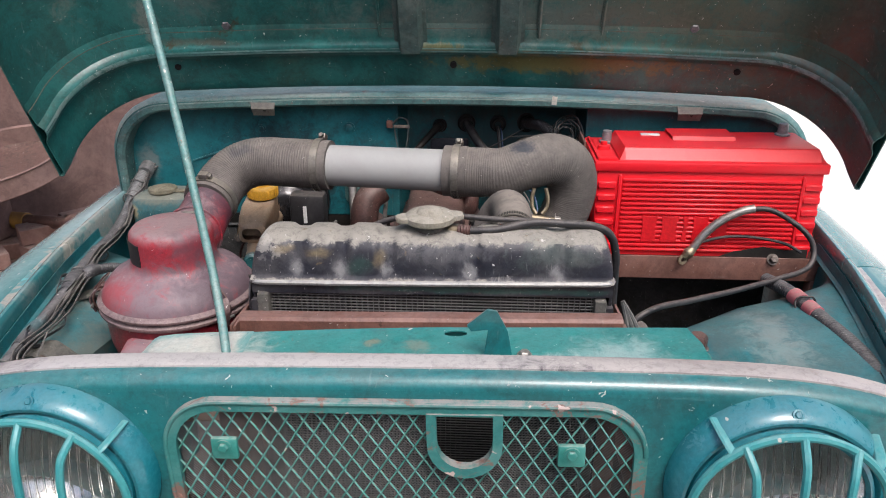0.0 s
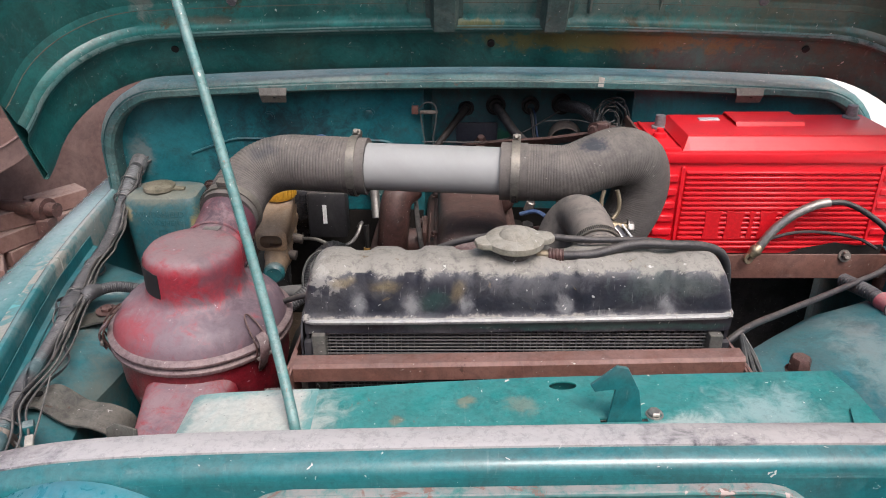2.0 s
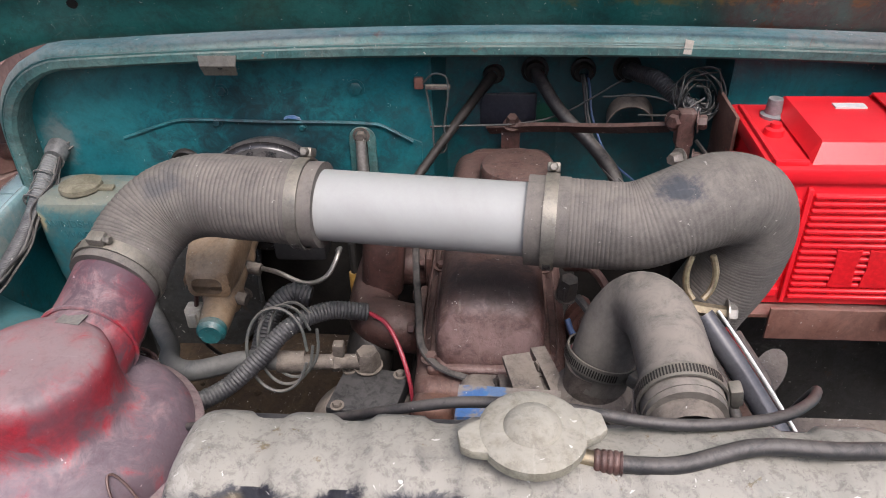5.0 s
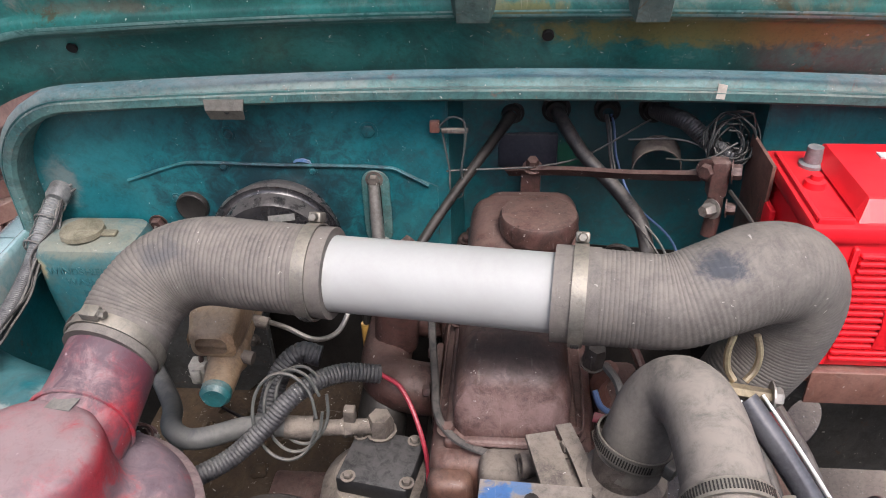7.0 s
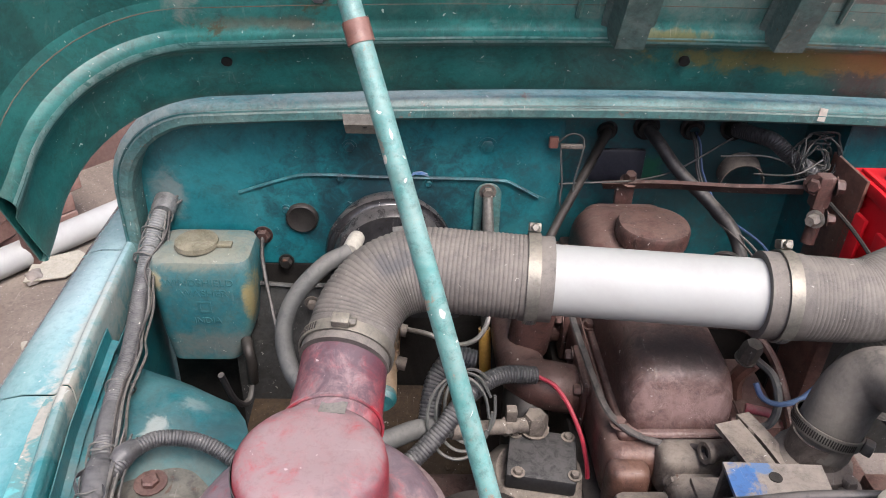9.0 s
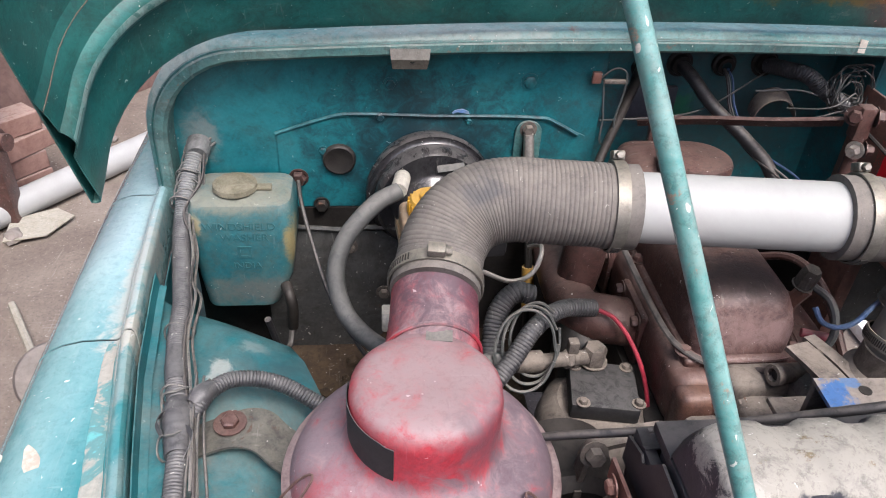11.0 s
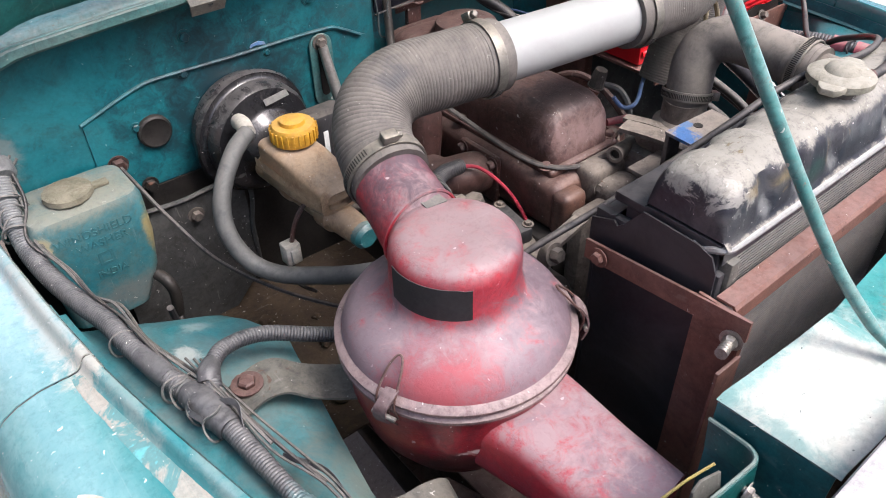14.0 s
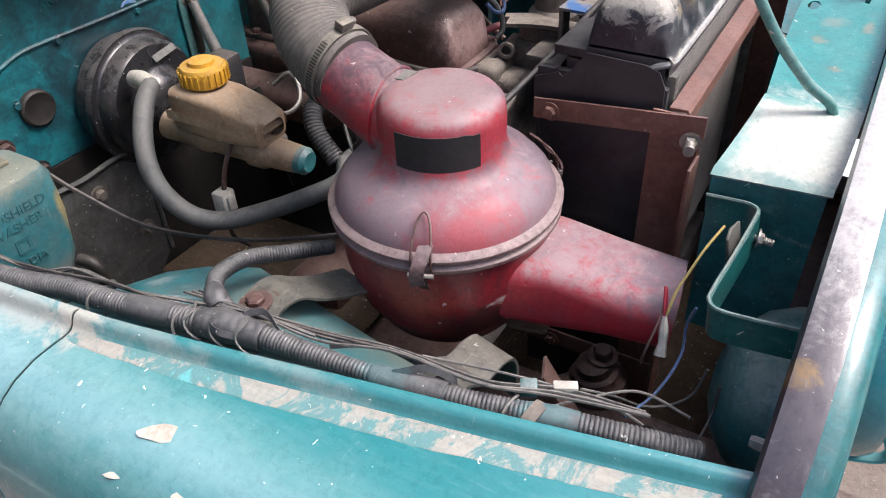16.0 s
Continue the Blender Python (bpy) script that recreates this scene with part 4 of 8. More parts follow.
part("blue_smear", slab([(-0.013, -0.001), (-0.009, 0.003), (0.002, 0.005), (0.012, 0.001), (0.014, -0.004), (0.004, -0.001), (-0.006, 0.000), (-0.012, -0.003)], 0.002, Matrix.Translation((-0.414, 1.6975, 1.032)) @ pose(0, 0, 0, 90, 0, 0)), blue_paint, cowl)

# left and right wings
INNER = ((1.72, -0.852), (1.60, -0.846), (1.45, -0.834), (1.30, -0.817), (1.18, -0.795), (1.05, -0.768), (0.93, -0.744), (0.83, -0.723), (0.735, -0.702))


def inner_x(y):
    ys, xs = [p[0] for p in INNER][::-1], [p[1] for p in INNER][::-1]
    return float(np.interp(y, ys, xs))


def wing_rows(y0, y1, n, s):
    rows = []
    for i in range(n + 1):
        y = y0 + (y1 - y0) * i / n
        xi = inner_x(y)
        w = xi + 0.968
        sec = [(0.0, 0.855), (0.0, 0.918), (0.001, 0.9255), (0.004, 0.9295), (0.009, 0.930), (0.0125, 0.9285), (0.0152, 0.9245), (0.0175, 0.9195), (0.0205, 0.9155), (0.024, 0.9140), (0.030, 0.9135), (0.040, 0.9137)]
        sec += [(0.040 + (w - 0.040) * f, z) for f, z in ((0.2, 0.913), (0.42, 0.907), (0.58, 0.898), (0.72, 0.883), (0.85, 0.858), (0.95, 0.822), (1.0, 0.77), (1.0, 0.62), (0.985, 0.48))]
        rows.append([((xi - o) if s < 0 else (2 * XC - xi + o), y, z) for o, z in sec])
    return rows


def wing(name, s, label):
    t = thing(name, (XC + s * 0.88, 1.2, 0.48), label, "car fender", "front wings")
    part("front_skin", sheet(wing_rows(0.735, 1.336, 20, s), 0.0016), teal_fender, t)
    part("rear_skin", sheet(wing_rows(1.3395, 1.655, 10, s), 0.0016), teal_fender, t)
    part("scuttle_skin", sheet(wing_rows(1.659, 2.2, 6, s), 0.0016), teal_fender, t)
    rows = []
    for i in range(91):
        y = 0.755 + 0.575 * i / 90
        nz = lambda k, f: noise.noise(Vector((y * f, k, s)))
        xi = inner_x(y) - 0.0205 - 0.0006 * nz(1, 60)
        wd = 0.016 + 0.006 * math.sin(math.pi * i / 90) - 0.006 * (i / 90) ** 2 + 0.002 * nz(3, 22) + 0.0008 * nz(4, 120)
        rows.append([((xi - o) if s < 0 else (2 * XC - xi + o), y, z) for o, z in ((0, 0.9163), (0.0035, 0.9149), (0.008, 0.9144), (wd, 0.9145), (wd + 0.002, 0.9139))])
    part("bare_strip", sheet(rows, 0.0003), strip_mat if s < 0 else flange_mat, t, "strip of bare dusty filler along the lip")
    return t


wl = wing("fender", -1, "turquoise front wing with painted-in sky glare, chalky scuffs and paint chips")
for x, y, sx, sy, seed in ((-0.884, 1.172, 0.022, 0.0085, 1), (-0.925, 1.19, 0.011, 0.003, 2), (-0.915, 1.125, 0.007, 0.004, 3), (-0.938, 1.062, 0.005, 0.0025, 4)):
    xi = inner_x(y)
    f = (xi - x - 0.04) / (xi + 0.968 - 0.04)
    z = float(np.interp(f, (0, 0.2, 0.42, 0.58, 0.72, 0.85), (0.9135, 0.913, 0.907, 0.898, 0.883, 0.858)))
    out = [(sy * math.cos(a) * abs(math.cos(a)) ** 0.5 * (1 + 0.35 * noise.noise(Vector((math.cos(a), math.sin(a), seed)))), sx * math.sin(a) * (1 + 0.35 * noise.noise(Vector((math.cos(a), math.sin(a), seed + 9))))) for a in np.linspace(0, 6.0, 14)]
    part("paint_chip", slab(out, 0.0005, Matrix.Translation((x, y, z + 0.0002)) @ pose(0, 0, 0, 0, -6 - 14 * f, 25)), dust_white, wl, "chipped bare patch")
wing("fender", 1, "turquoise front wing seen beside the battery")


REACH_L = ((0.78, 0.985, 1.06, 1.2, 1.32, 1.41, 1.46, 1.48), (0.075, 0.090, 0.105, 0.160, 0.205, 0.180, 0.10, 0.01))
REACH_R = ((0.78, 0.90, 1.05, 1.12, 1.16, 1.20, 1.24, 1.295, 1.325, 1.36, 1.38), (0.20, 0.24, 0.262, 0.315, 0.335, 0.32, 0.268, 0.205, 0.12, 0.02, 0.004))


def apron(name, s, label):
    """The inner wheel housing: a rounded hump inside the wing."""
    t = thing(name, (XC + s * 0.7, 1.15, 0.42), label, "wheel housing", "wheel housings")
    rows = []
    n = 22
    for j in range(15):
        f = j / 14
        row = []
        for i in range(n + 1):
            a = i / n
            y = 0.78 + 0.70 * a
            xi = inner_x(y) + 0.003
            reach = float(np.interp(y, *(REACH_L if s < 0 else REACH_R)))
            x = xi + reach * min(1, f / 0.8)
            z = 0.880 - 0.045 * min(1, f / 0.8) ** 1.6 - 0.02 * (abs(a - 0.5) * 2) ** 3
            if f > 0.72:
                k = (f - 0.72) / 0.28
                z -= 0.012 * k if k < 0.3 else 0.012 + 0.38 * (k - 0.3) / 0.7
            row.append((x if s < 0 else 2 * XC - x, y, z))
        rows.append(row)
    part("hump", sheet(rows, 0.002), teal_bay, t)
    rows = []
    for i in range(25):
        y = 0.785 + 0.69 * i / 24
        rows.append([((x if s < 0 else 2 * XC - x), y, z) for x, z in ((inner_x(y) + 0.0025, 0.905), (inner_x(y) + 0.0045, 0.884), (inner_x(y) + 0.014, 0.8815))])
    part("upper_flange", sheet(rows, 0.0015), teal_bay, t)
    rows = []
    for i in range(9):
        y = (1.44 if s < 0 else 1.33) + (0.255 if s < 0 else 0.365) * i / 8
        x = inner_x(y) + 0.004
        rows.append([((x if s < 0 else 2 * XC - x), y, z) for z in (0.40, 0.62, 0.862)])
    part("rear_panel", sheet(rows, 0.0015), teal_bay, t)
    return t


apron("wheel_housing", -1, "teal inner wheel housing with dust and scuffs")
apron("wheel_housing", 1, "rounded teal inner wheel housing below the battery")

# ---- open hood ----
HINGE = Matrix.Translation((0, 1.662, 1.186)) @ pose(0, 0, 0, -65, 0, 0)
hood = thing("hood", (XC, 1.66, 1.18), "open dark green hood with ribs and rusty underside", "car hood")


def hood_row(inset, y, drop=0.0):
    return [HINGE @ Vector((x, -y + 0.05 * min(1, max(0, 1.186 - z) / 0.217) * max(0, 1 - y / 0.3), z - 1.186)) for x, z in arch(XC, 0.812 - inset, 1.172 - drop, 0.022, 0.19 - 0.4 * inset, 0.926, 12)]


hs = [hood_row(0.0, 0.0), hood_row(0.0, 0.25), hood_row(0.015, 0.6), hood_row(0.05, 0.85), hood_row(0.07, 0.93)]
part("skin", sheet(hs, 0.002), teal_hood, hood)
press = ((0.001, 0.001, 0.001), (0.006, 0.0005, 0.006), (0.0105, 0.003, 0.0095), (0.0125, 0.010, 0.0110), (0.0112, 0.030, 0.0092), (0.0100, 0.055, 0.0080), (0.0098, 0.074, 0.0078), (0.0108, 0.080, 0.0088), (0.0150, 0.0865, 0.0130), (0.0185, 0.0925, 0.0165), (0.0198, 0.0985, 0.0178), (0.0185, 0.1045, 0.0165), (0.0145, 0.1095, 0.0125), (0.0095, 0.1135, 0.0075), (0.0080, 0.122, 0.0060), (0.0065, 0.134, 0.0045), (0.0008, 0.152, 0.0006))
part("edge_pressing", sheet([hood_row(*p) for p in press], 0.0012), teal_hood, hood, "smooth rolled edge pressing of the hood")
# pale strip paints the bead's highlight along its worn ridge
part("bead_highlight", sheet([hood_row(0.0197, 0.0938, 0.0177), hood_row(0.0206, 0.0985, 0.0186), hood_row(0.0196, 0.1035, 0.0176)], 0.0004), bead_paint, hood, "worn ridge of the bead with a painted pale highlight")
part("seam_rust", tube(hood_row(0.0052, 0.1405, 0.0036), 0.0010, 5, 1), seam_paint, hood, "rusty seam behind the bead")
for x in (-0.155, 0.048):
    sec = [(-0.034, 0.006), (-0.025, 0.008), (-0.017, 0.036), (0.017, 0.036), (0.025, 0.008), (0.034, 0.006)]
    part("channel", sheet([[HINGE @ Vector((x + a, -s, -b + 0.006 * (1 - (x - XC) ** 2 / 0.45))) for a, b in sec] for s in (0.102, 0.114, 0.2, 0.4, 0.86)], 0.002), rib_paint, hood, "dusty grey-green pressed channel rib", smooth=False)
    part("hole", lathe([(0, 0.001), (0.006, 0.001), (0.006, 0)], HINGE @ Matrix.Translation((x + 0.003, -0.165, -0.0305)) @ pose(0, 0, 0, 180, 0, 0), 12), hole_mat, hood)
for x, s in ((-0.22, 0.0), (0.112, 0.0), (0.24, 0.0)):
    part("seam_line", tube([HINGE @ Vector((x, -0.125, 0.0)), HINGE @ Vector((x, -0.5, 0.0))], 0.004, 6, 2), teal_hood, hood)
for x in (-0.664, 0.529, -0.066):
    part("hole", lathe([(0, 0.006), (0.007, 0.006), (0.007, 0)], HINGE @ Matrix.Translation((x, -0.0585, -0.0205 + 0.019 * (1 - ((x - XC) / 0.62) ** 2))) @ pose(0, 0, 0, 180, 0, 0), 12), hole_mat, hood)

for x in (-0.54, 0.424):
    part("hinge_bolt", bolt(HINGE @ Vector((x, -0.150, -0.002)), HINGE.to_3x3() @ Vector((0, 0, -1)), 0.010, 0.008, 1.9), flange_mat, hood, "dusty hinge bolt")

rod_top = (-0.605, 1.262, 1.93)
rod = thing("hood_prop", (-0.305, 0.77, 1.015), "thin teal steel rod propping the hood open", "prop rod")
part("rod", tube([(-0.304, 0.768, 1.012), (-0.307, 0.775, 1.030), (-0.317, 0.800, 1.052), (-0.3395, 0.845, 1.115), (-0.399, 0.938, 1.30), (-0.4315, 0.984, 1.40), (-0.465, 1.033, 1.50), rod_top], 0.0055, 10), rod_mat, rod)
part("paint_ring", tube([(-0.4467, 1.0057, 1.445), (-0.4496, 1.0100, 1.454)], 0.0064, 10), frame_rust, rod, "orange primer mark")

# ---- front panel ----
FC = -0.079
front = thing("car_nose", (FC, 0.69, 0.50), "teal front panel with a mesh grille and a worn top flange", "car body")
top_line = [(-0.70, 0.50), (-0.695, 0.80), (-0.675, 0.90), (-0.63, 0.968), (-0.56, 1.012), (-0.47, 1.038), (-0.36, 1.049), (-0.18, 1.053), (0, 1.054)]
top_line = [(FC + x, z) for x, z in top_line] + [(FC - x, z) for x, z in top_line[-2::-1]]
smooth_top = [(p.x, p.y) for p in curve_points([(x, z, 0) for x, z in top_line], 5)]
GX = FC - 0.004
grille_hole = rounded(0.524, 0.27, 0.055, 7, GX, 0.886)
lamp_x = (FC - 0.409, FC + 0.409)
part("panel", holed([(x, z - 0.012) for x, z in smooth_top], [grille_hole, ring2(lamp_x[0], 0.925, 0.100, n=28), ring2(lamp_x[1], 0.925, 0.100, n=28)], 0.003, facing(0.690)), teal_front, front, smooth=False)
rows, roll = [], []
for k, (x, z) in enumerate(smooth_top):
    a, b = smooth_top[max(k - 1, 0)], smooth_top[min(k + 1, len(smooth_top) - 1)]
    nrm = Vector((-(b[1] - a[1]), b[0] - a[0])).normalized()
    q = lambda off, y: (x + nrm.x * off, y, z + nrm.y * off)
    roll.append([q(-0.016, 0.6868), q(-0.010, 0.6872), q(-0.004, 0.690), q(0.001, 0.696), q(0.003, 0.704), q(0.0035, 0.710)])
    rows.append([q(0.002, 0.7075), q(0.0055, 0.708), q(0.0065, 0.712), q(0.0065, 0.730), q(0.005, 0.737), q(-0.008, 0.740)])
part("rolled_edge", sheet(roll, 0.0015), teal_front, front)
part("top_flange", sheet(rows, 0.002), flange_mat, front, "bare dusty top flange with sky sheen painted in")
part("grille_frame", holed(rounded(0.546, 0.292, 0.066, 8, GX, 0.886), [rounded(0.516, 0.262, 0.052, 8, GX, 0.886)], 0.008, facing(0.6865)), rust_trim, front, "rust-flecked grille surround", smooth=False)
part("frame_lip", tube([(x, 0.6785, z) for x, z in rounded(0.540, 0.286, 0.063, 8, GX, 0.886)] + [(GX + 0.27, 0.6785, 0.886)], 0.0028, 8, 1), rust_trim, front, "rounded outer lip of the surround")
cx = FC + 0.067
u_out = [(cx - 0.042, 1.019), (cx - 0.042, 0.978)] + [(cx - 0.042 * math.cos(radians(a)), 0.978 - 0.044 * math.sin(radians(a))) for a in range(15, 180, 15)] + [(cx + 0.042, 0.978), (cx + 0.042, 1.019)]
u_in = [(cx - 0.031, 1.017), (cx - 0.031, 0.978)] + [(cx - 0.031 * math.cos(radians(a)), 0.978 - 0.031 * math.sin(radians(a))) for a in range(15, 180, 15)] + [(cx + 0.031, 0.978), (cx + 0.031, 1.017)]
part("crank_hole_frame", holed(u_out, [u_in], 0.012, facing(0.6875)), rust_trim, front, "rusty crank hole surround", smooth=False)

# expanded-metal grille: crossing strands clipped to the opening, kept out of the crank hole
def inside(x, z):
    if abs(x - GX) > 0.258 or abs(z - 0.886) > 0.131:
        return False
    dx, dz = abs(x - GX) - 0.206, abs(z - 0.886) - 0.079
    if dx > 0 and dz > 0 and dx * dx + dz * dz > 0.052 ** 2:
        return False
    if abs(x - cx) < 0.037 and z > 0.978:
        return False
    return (x - cx) ** 2 + (z - 0.978) ** 2 > 0.037 ** 2


def strands(sx, sz, width, y):
    own = bmesh.new()
    for sgn in (1, -1):
        k = -80
        while k < 80:
            run = None
            p0 = Vector((FC + k * sx, 0, 0.890 - 0.135))
            for i in range(121):
                z = p0.z + 0.27 * i / 120
                x = p0.x + sgn * (z - p0.z) * sx / sz
                ok = inside(x, z)
                if ok and run is None:
                    run = (x, z)
                if run and (not ok or i == 120):
                    a, b = Vector((run[0], y, run[1])), Vector((x, y, z))
                    if (b - a).length > 0.004:
                        tube([a, b], width, 4, 1, caps=False, bm=own, flat=0.7)
                    run = None
            k += 1
    return own


part("grille_mesh", strands(0.0205, 0.033, 0.0016, 0.684), mesh_paint, front, "green diamond mesh")
tagged(part("fine_screen", strands(0.0040, 0.0040, 0.00055, 0.692), fin_mat, front, "fine insect screen behind the mesh"), kind="stuff")
for x, z in ((-0.284, 0.968), (0.106, 0.966)):
    part("mesh_clip", box(x - 0.015, x + 0.015, 0.6755, 0.6825, z - 0.014, z + 0.014, 0.002), mesh_paint, front)
    part("bolt", bolt((x, 0.6755, z + 0.004), (0, -1, 0), 0.006, 0.005), mesh_paint, front)


front.rotation_euler = (0, radians(-1.1), 0)
front.location += Vector((0.0085, 0, -0.003))


def headlight(x, label):
    t = thing("headlight", (x, 0.66, 0.80), label, "headlight", "headlights")
    m = axis_pose((x, 0.6865, 0.922), (0, -1, 0))
    part("bezel", lathe([(0.119, -0.001), (0.120, 0.006), (0.117, 0.020), (0.111, 0.031), (0.107, 0.033), (0.103, 0.032), (0.100, 0.028), (0.097, 0.022), (0.096, 0.01)], m, 48), bezel_mat, t, "blue-green lamp surround")
    part("lens_ring", lathe([(0.099, 0.022), (0.098, 0.030), (0.093, 0.033), (0.089, 0.030), (0.089, 0.020)], m, 48), bezel_mat, t)
    part("reflector", lathe([(0.090, 0.020), (0.075, -0.002), (0.05, -0.033), (0.02, -0.048), (0, -0.050)], m, 40), reflector_mat, t, "mirror reflector")
    lens = part("lens", lathe([(0.090, 0.021), (0.089, 0.026), (0.07, 0.037), (0.045, 0.045), (0.02, 0.049), (0, 0.050)], m, 40), glass_mat, t, "clear ribbed glass")
    lens.visible_shadow = False
    for k in range(-8, 9):
        if abs(k) * 0.0095 < 0.083:
            h = (0.0845 ** 2 - (k * 0.0095) ** 2) ** 0.5
            pts = [m @ Vector((k * 0.0095, q * h, 0.0502 - 0.0242 * ((k * 0.0095) ** 2 + (q * h) ** 2) / 0.0081)) for q in (-1, -0.6, -0.2, 0.2, 0.6, 1)]
            part("flute", tube(pts, 0.0016, 4, 2, caps=False), glass_mat, lens).visible_shadow = False
    ring = [m @ Vector((0.103 * math.cos(a), 0.103 * math.sin(a), 0.050)) for a in np.linspace(0, 2 * math.pi, 33)]
    part("guard_ring", tube(ring, 0.0048, 8, 2), guard_mat, t, "turquoise stone-guard ring")
    for dx in (-0.052, 0.0, 0.052):
        h = (0.103 ** 2 - dx * dx) ** 0.5
        part("guard_bar", tube([m @ Vector((dx * 1.08, h, 0.050)), m @ Vector((dx * 0.92, h * 0.72, 0.070)), m @ Vector((dx * 0.9, 0, 0.077)), m @ Vector((dx * 0.92, -h * 0.72, 0.070)), m @ Vector((dx * 1.08, -h, 0.050))], 0.0045, 8), guard_mat, t)
    for a in (40, 130, 230, 320):
        c, s = math.cos(radians(a)), math.sin(radians(a))
        part("guard_tab", tube([m @ Vector((0.102 * c, 0.102 * s, 0.050)), m @ Vector((0.111 * c, 0.111 * s, 0.042)), m @ Vector((0.1205 * c, 0.1205 * s, 0.008))], 0.0055, 8, 4, flat=0.5), guard_mat, t)
    part("screw", bolt(m @ Vector((0, 0.1135, 0.027)), (0, -0.8, 0.6), 0.004, 0.003), bezel_mat, t)
    part("bucket", lathe([(0.094, -0.008), (0.094, -0.030), (0.090, -0.055), (0.078, -0.080), (0.055, -0.100), (0.025, -0.111), (0.0, -0.113)], Matrix.Translation((-0.030 if x < FC else 0.030, 0, -0.094)) @ m, 40), bucket_mat, t, "dusty teal lamp bucket behind the panel")
    t.location.z += 0.014 * (1 if x > FC else -1) * 0.5
    return t


headlight(lamp_x[0], "round headlight with a turquoise stone guard")
headlight(lamp_x[1], "round headlight with a turquoise stone guard")

# lamp bracket strap behind the panel
brk = thing("lamp_bracket", (-0.5, 0.8, 0.93), "bent teal painted steel strap round the lamp bucket", "bracket")
edge = [(-0.4405, 0.853, 0.976), (-0.4415, 0.826, 0.978), (-0.443, 0.811, 0.979), (-0.449, 0.803, 0.979), (-0.461, 0.802, 0.978), (-0.52, 0.807, 0.972), (-0.570, 0.812, 0.967), (-0.582, 0.811, 0.966), (-0.588, 0.803, 0.965), (-0.587, 0.775, 0.965), (-0.583, 0.738, 0.966)]
part("strap", strip([(x, y, z - 0.017) for x, y, z in edge], 0.034, 0.003, (0, 0.1, 1)), groove_paint, brk)
part("strap_edge", tube([(x, y + 0.0015, z) for x, y, z in edge], 0.0019, 6), rim_paint, brk, "pale worn edge of the strap")
part("tab", slab([(0, 0), (0.034, 0), (0.034, 0.030), (0.010, 0.036), (0, 0.030)], 0.003, Matrix.Translation((-0.52, 0.812, 0.957)) @ pose(0, 0, 0, 78, 0, -4), 0.001), strap_mat, brk)
part("stud", tube([(-0.466, 0.806, 0.960), (-0.464, 0.782, 0.956)], 0.0032, 8, 4, ridge=(0.0005, 0.002)), steel, brk, "threaded steel stud")
part("nut", bolt((-0.4655, 0.797, 0.9585), (0.1, -1, -0.1), 0.0065, 0.006), steel, brk)
part("nut", bolt((-0.655, 0.735, 0.90), (0, 1, 0), 0.006, 0.014), steel, brk)
part("nut", bolt((-0.672, 0.735, 0.86), (0, 1, 0), 0.006, 0.014), steel, brk)

# ---- air baffle over the grille ----
baffle = thing("air_baffle", (FC, 0.79, 0.74), "scuffed teal sheet baffle between front panel and radiator", "sheet panel")
bx0, bx1 = -0.435, 0.268
hole = ring2(-0.029, 0.836, 0.015, 0.0075)
slot = [(0.0, 0.774), (0.048, 0.774), (0.048, 0.780), (0.0, 0.780)]
tilt = Matrix.Translation((0, 0, 1.0268)) @ pose(0, 0, 0, 0, -1.6, 0)
part("top", holed([(-0.298, 0.741), (bx1 + 0.006, 0.741), (bx1 + 0.006, 0.812), (bx1 - 0.004, 0.852), (-0.06, 0.852), (-0.18, 0.847), (-0.300, 0.838)], [hole, slot], 0.002, tilt), teal_pan, baffle, smooth=False)
part("pale_end", sheet([[(-0.290, 0.741, 1.0215), (-0.292, 0.840, 1.0210)], [(-0.34, 0.742, 1.0185), (-0.34, 0.843, 1.0168)], [(-0.40, 0.744, 1.012), (-0.40, 0.850, 1.008)], [(bx0 + 0.008, 0.746, 1.006), (bx0 + 0.008, 0.855, 1.001)], [(bx0, 0.746, 1.002), (bx0, 0.856, 0.996)]], 0.002), primer, baffle, "bleached chalky white end")
part("back_fold", sheet([[(x, y, 1.0245 + 0.0279 * x), (x, y - 0.001, 0.985 + 0.0279 * x)] for x, y in ((-0.30, 0.8375), (-0.18, 0.8465), (-0.06, 0.8515), (bx1 - 0.006, 0.8515))], 0.0015), teal_pan, baffle, smooth=False)
part("side", slab([(0.750, 1.000), (0.854, 0.994), (0.850, 0.80), (0.752, 0.80)], 0.002, Matrix.Translation((bx0, 0, 0)) @ Matrix(((0, 0, 1, 0), (1, 0, 0, 0), (0, 1, 0, 0), (0, 0, 0, 1)))), bucket_mat, baffle, smooth=False)
part("side", box(bx1 + 0.003, bx1 + 0.005, 0.745, 0.812, 0.84, 1.033), bucket_mat, baffle)
part("side_flange", box(bx1 + 0.005, bx1 + 0.016, 0.742, 0.812, 1.020, 1.022), teal_pan, baffle)
part("corner_gusset", slab([(bx1 - 0.030, 0.742), (bx1 + 0.004, 0.742), (bx1 + 0.004, 0.790), (bx1 - 0.016, 0.784)], 0.0015, Matrix.Translation((0, 0, 1.0375))), teal_pan, baffle, "folded corner tab", smooth=False)
part("catch_hook", slab([(0.006, 1.027), (0.042, 1.027), (0.035, 1.066), (0.021, 1.093), (0.010, 1.095), (-0.014, 1.073), (-0.009, 1.065), (0.011, 1.068)], 0.004, facing(0.779), 0.001), teal_front, baffle, "hooked hood catch", smooth=False)
part("screw", bolt((0.056, 0.784, 1.030), (0, 0, 1), 0.007, 0.006, 1.3), steel, baffle)

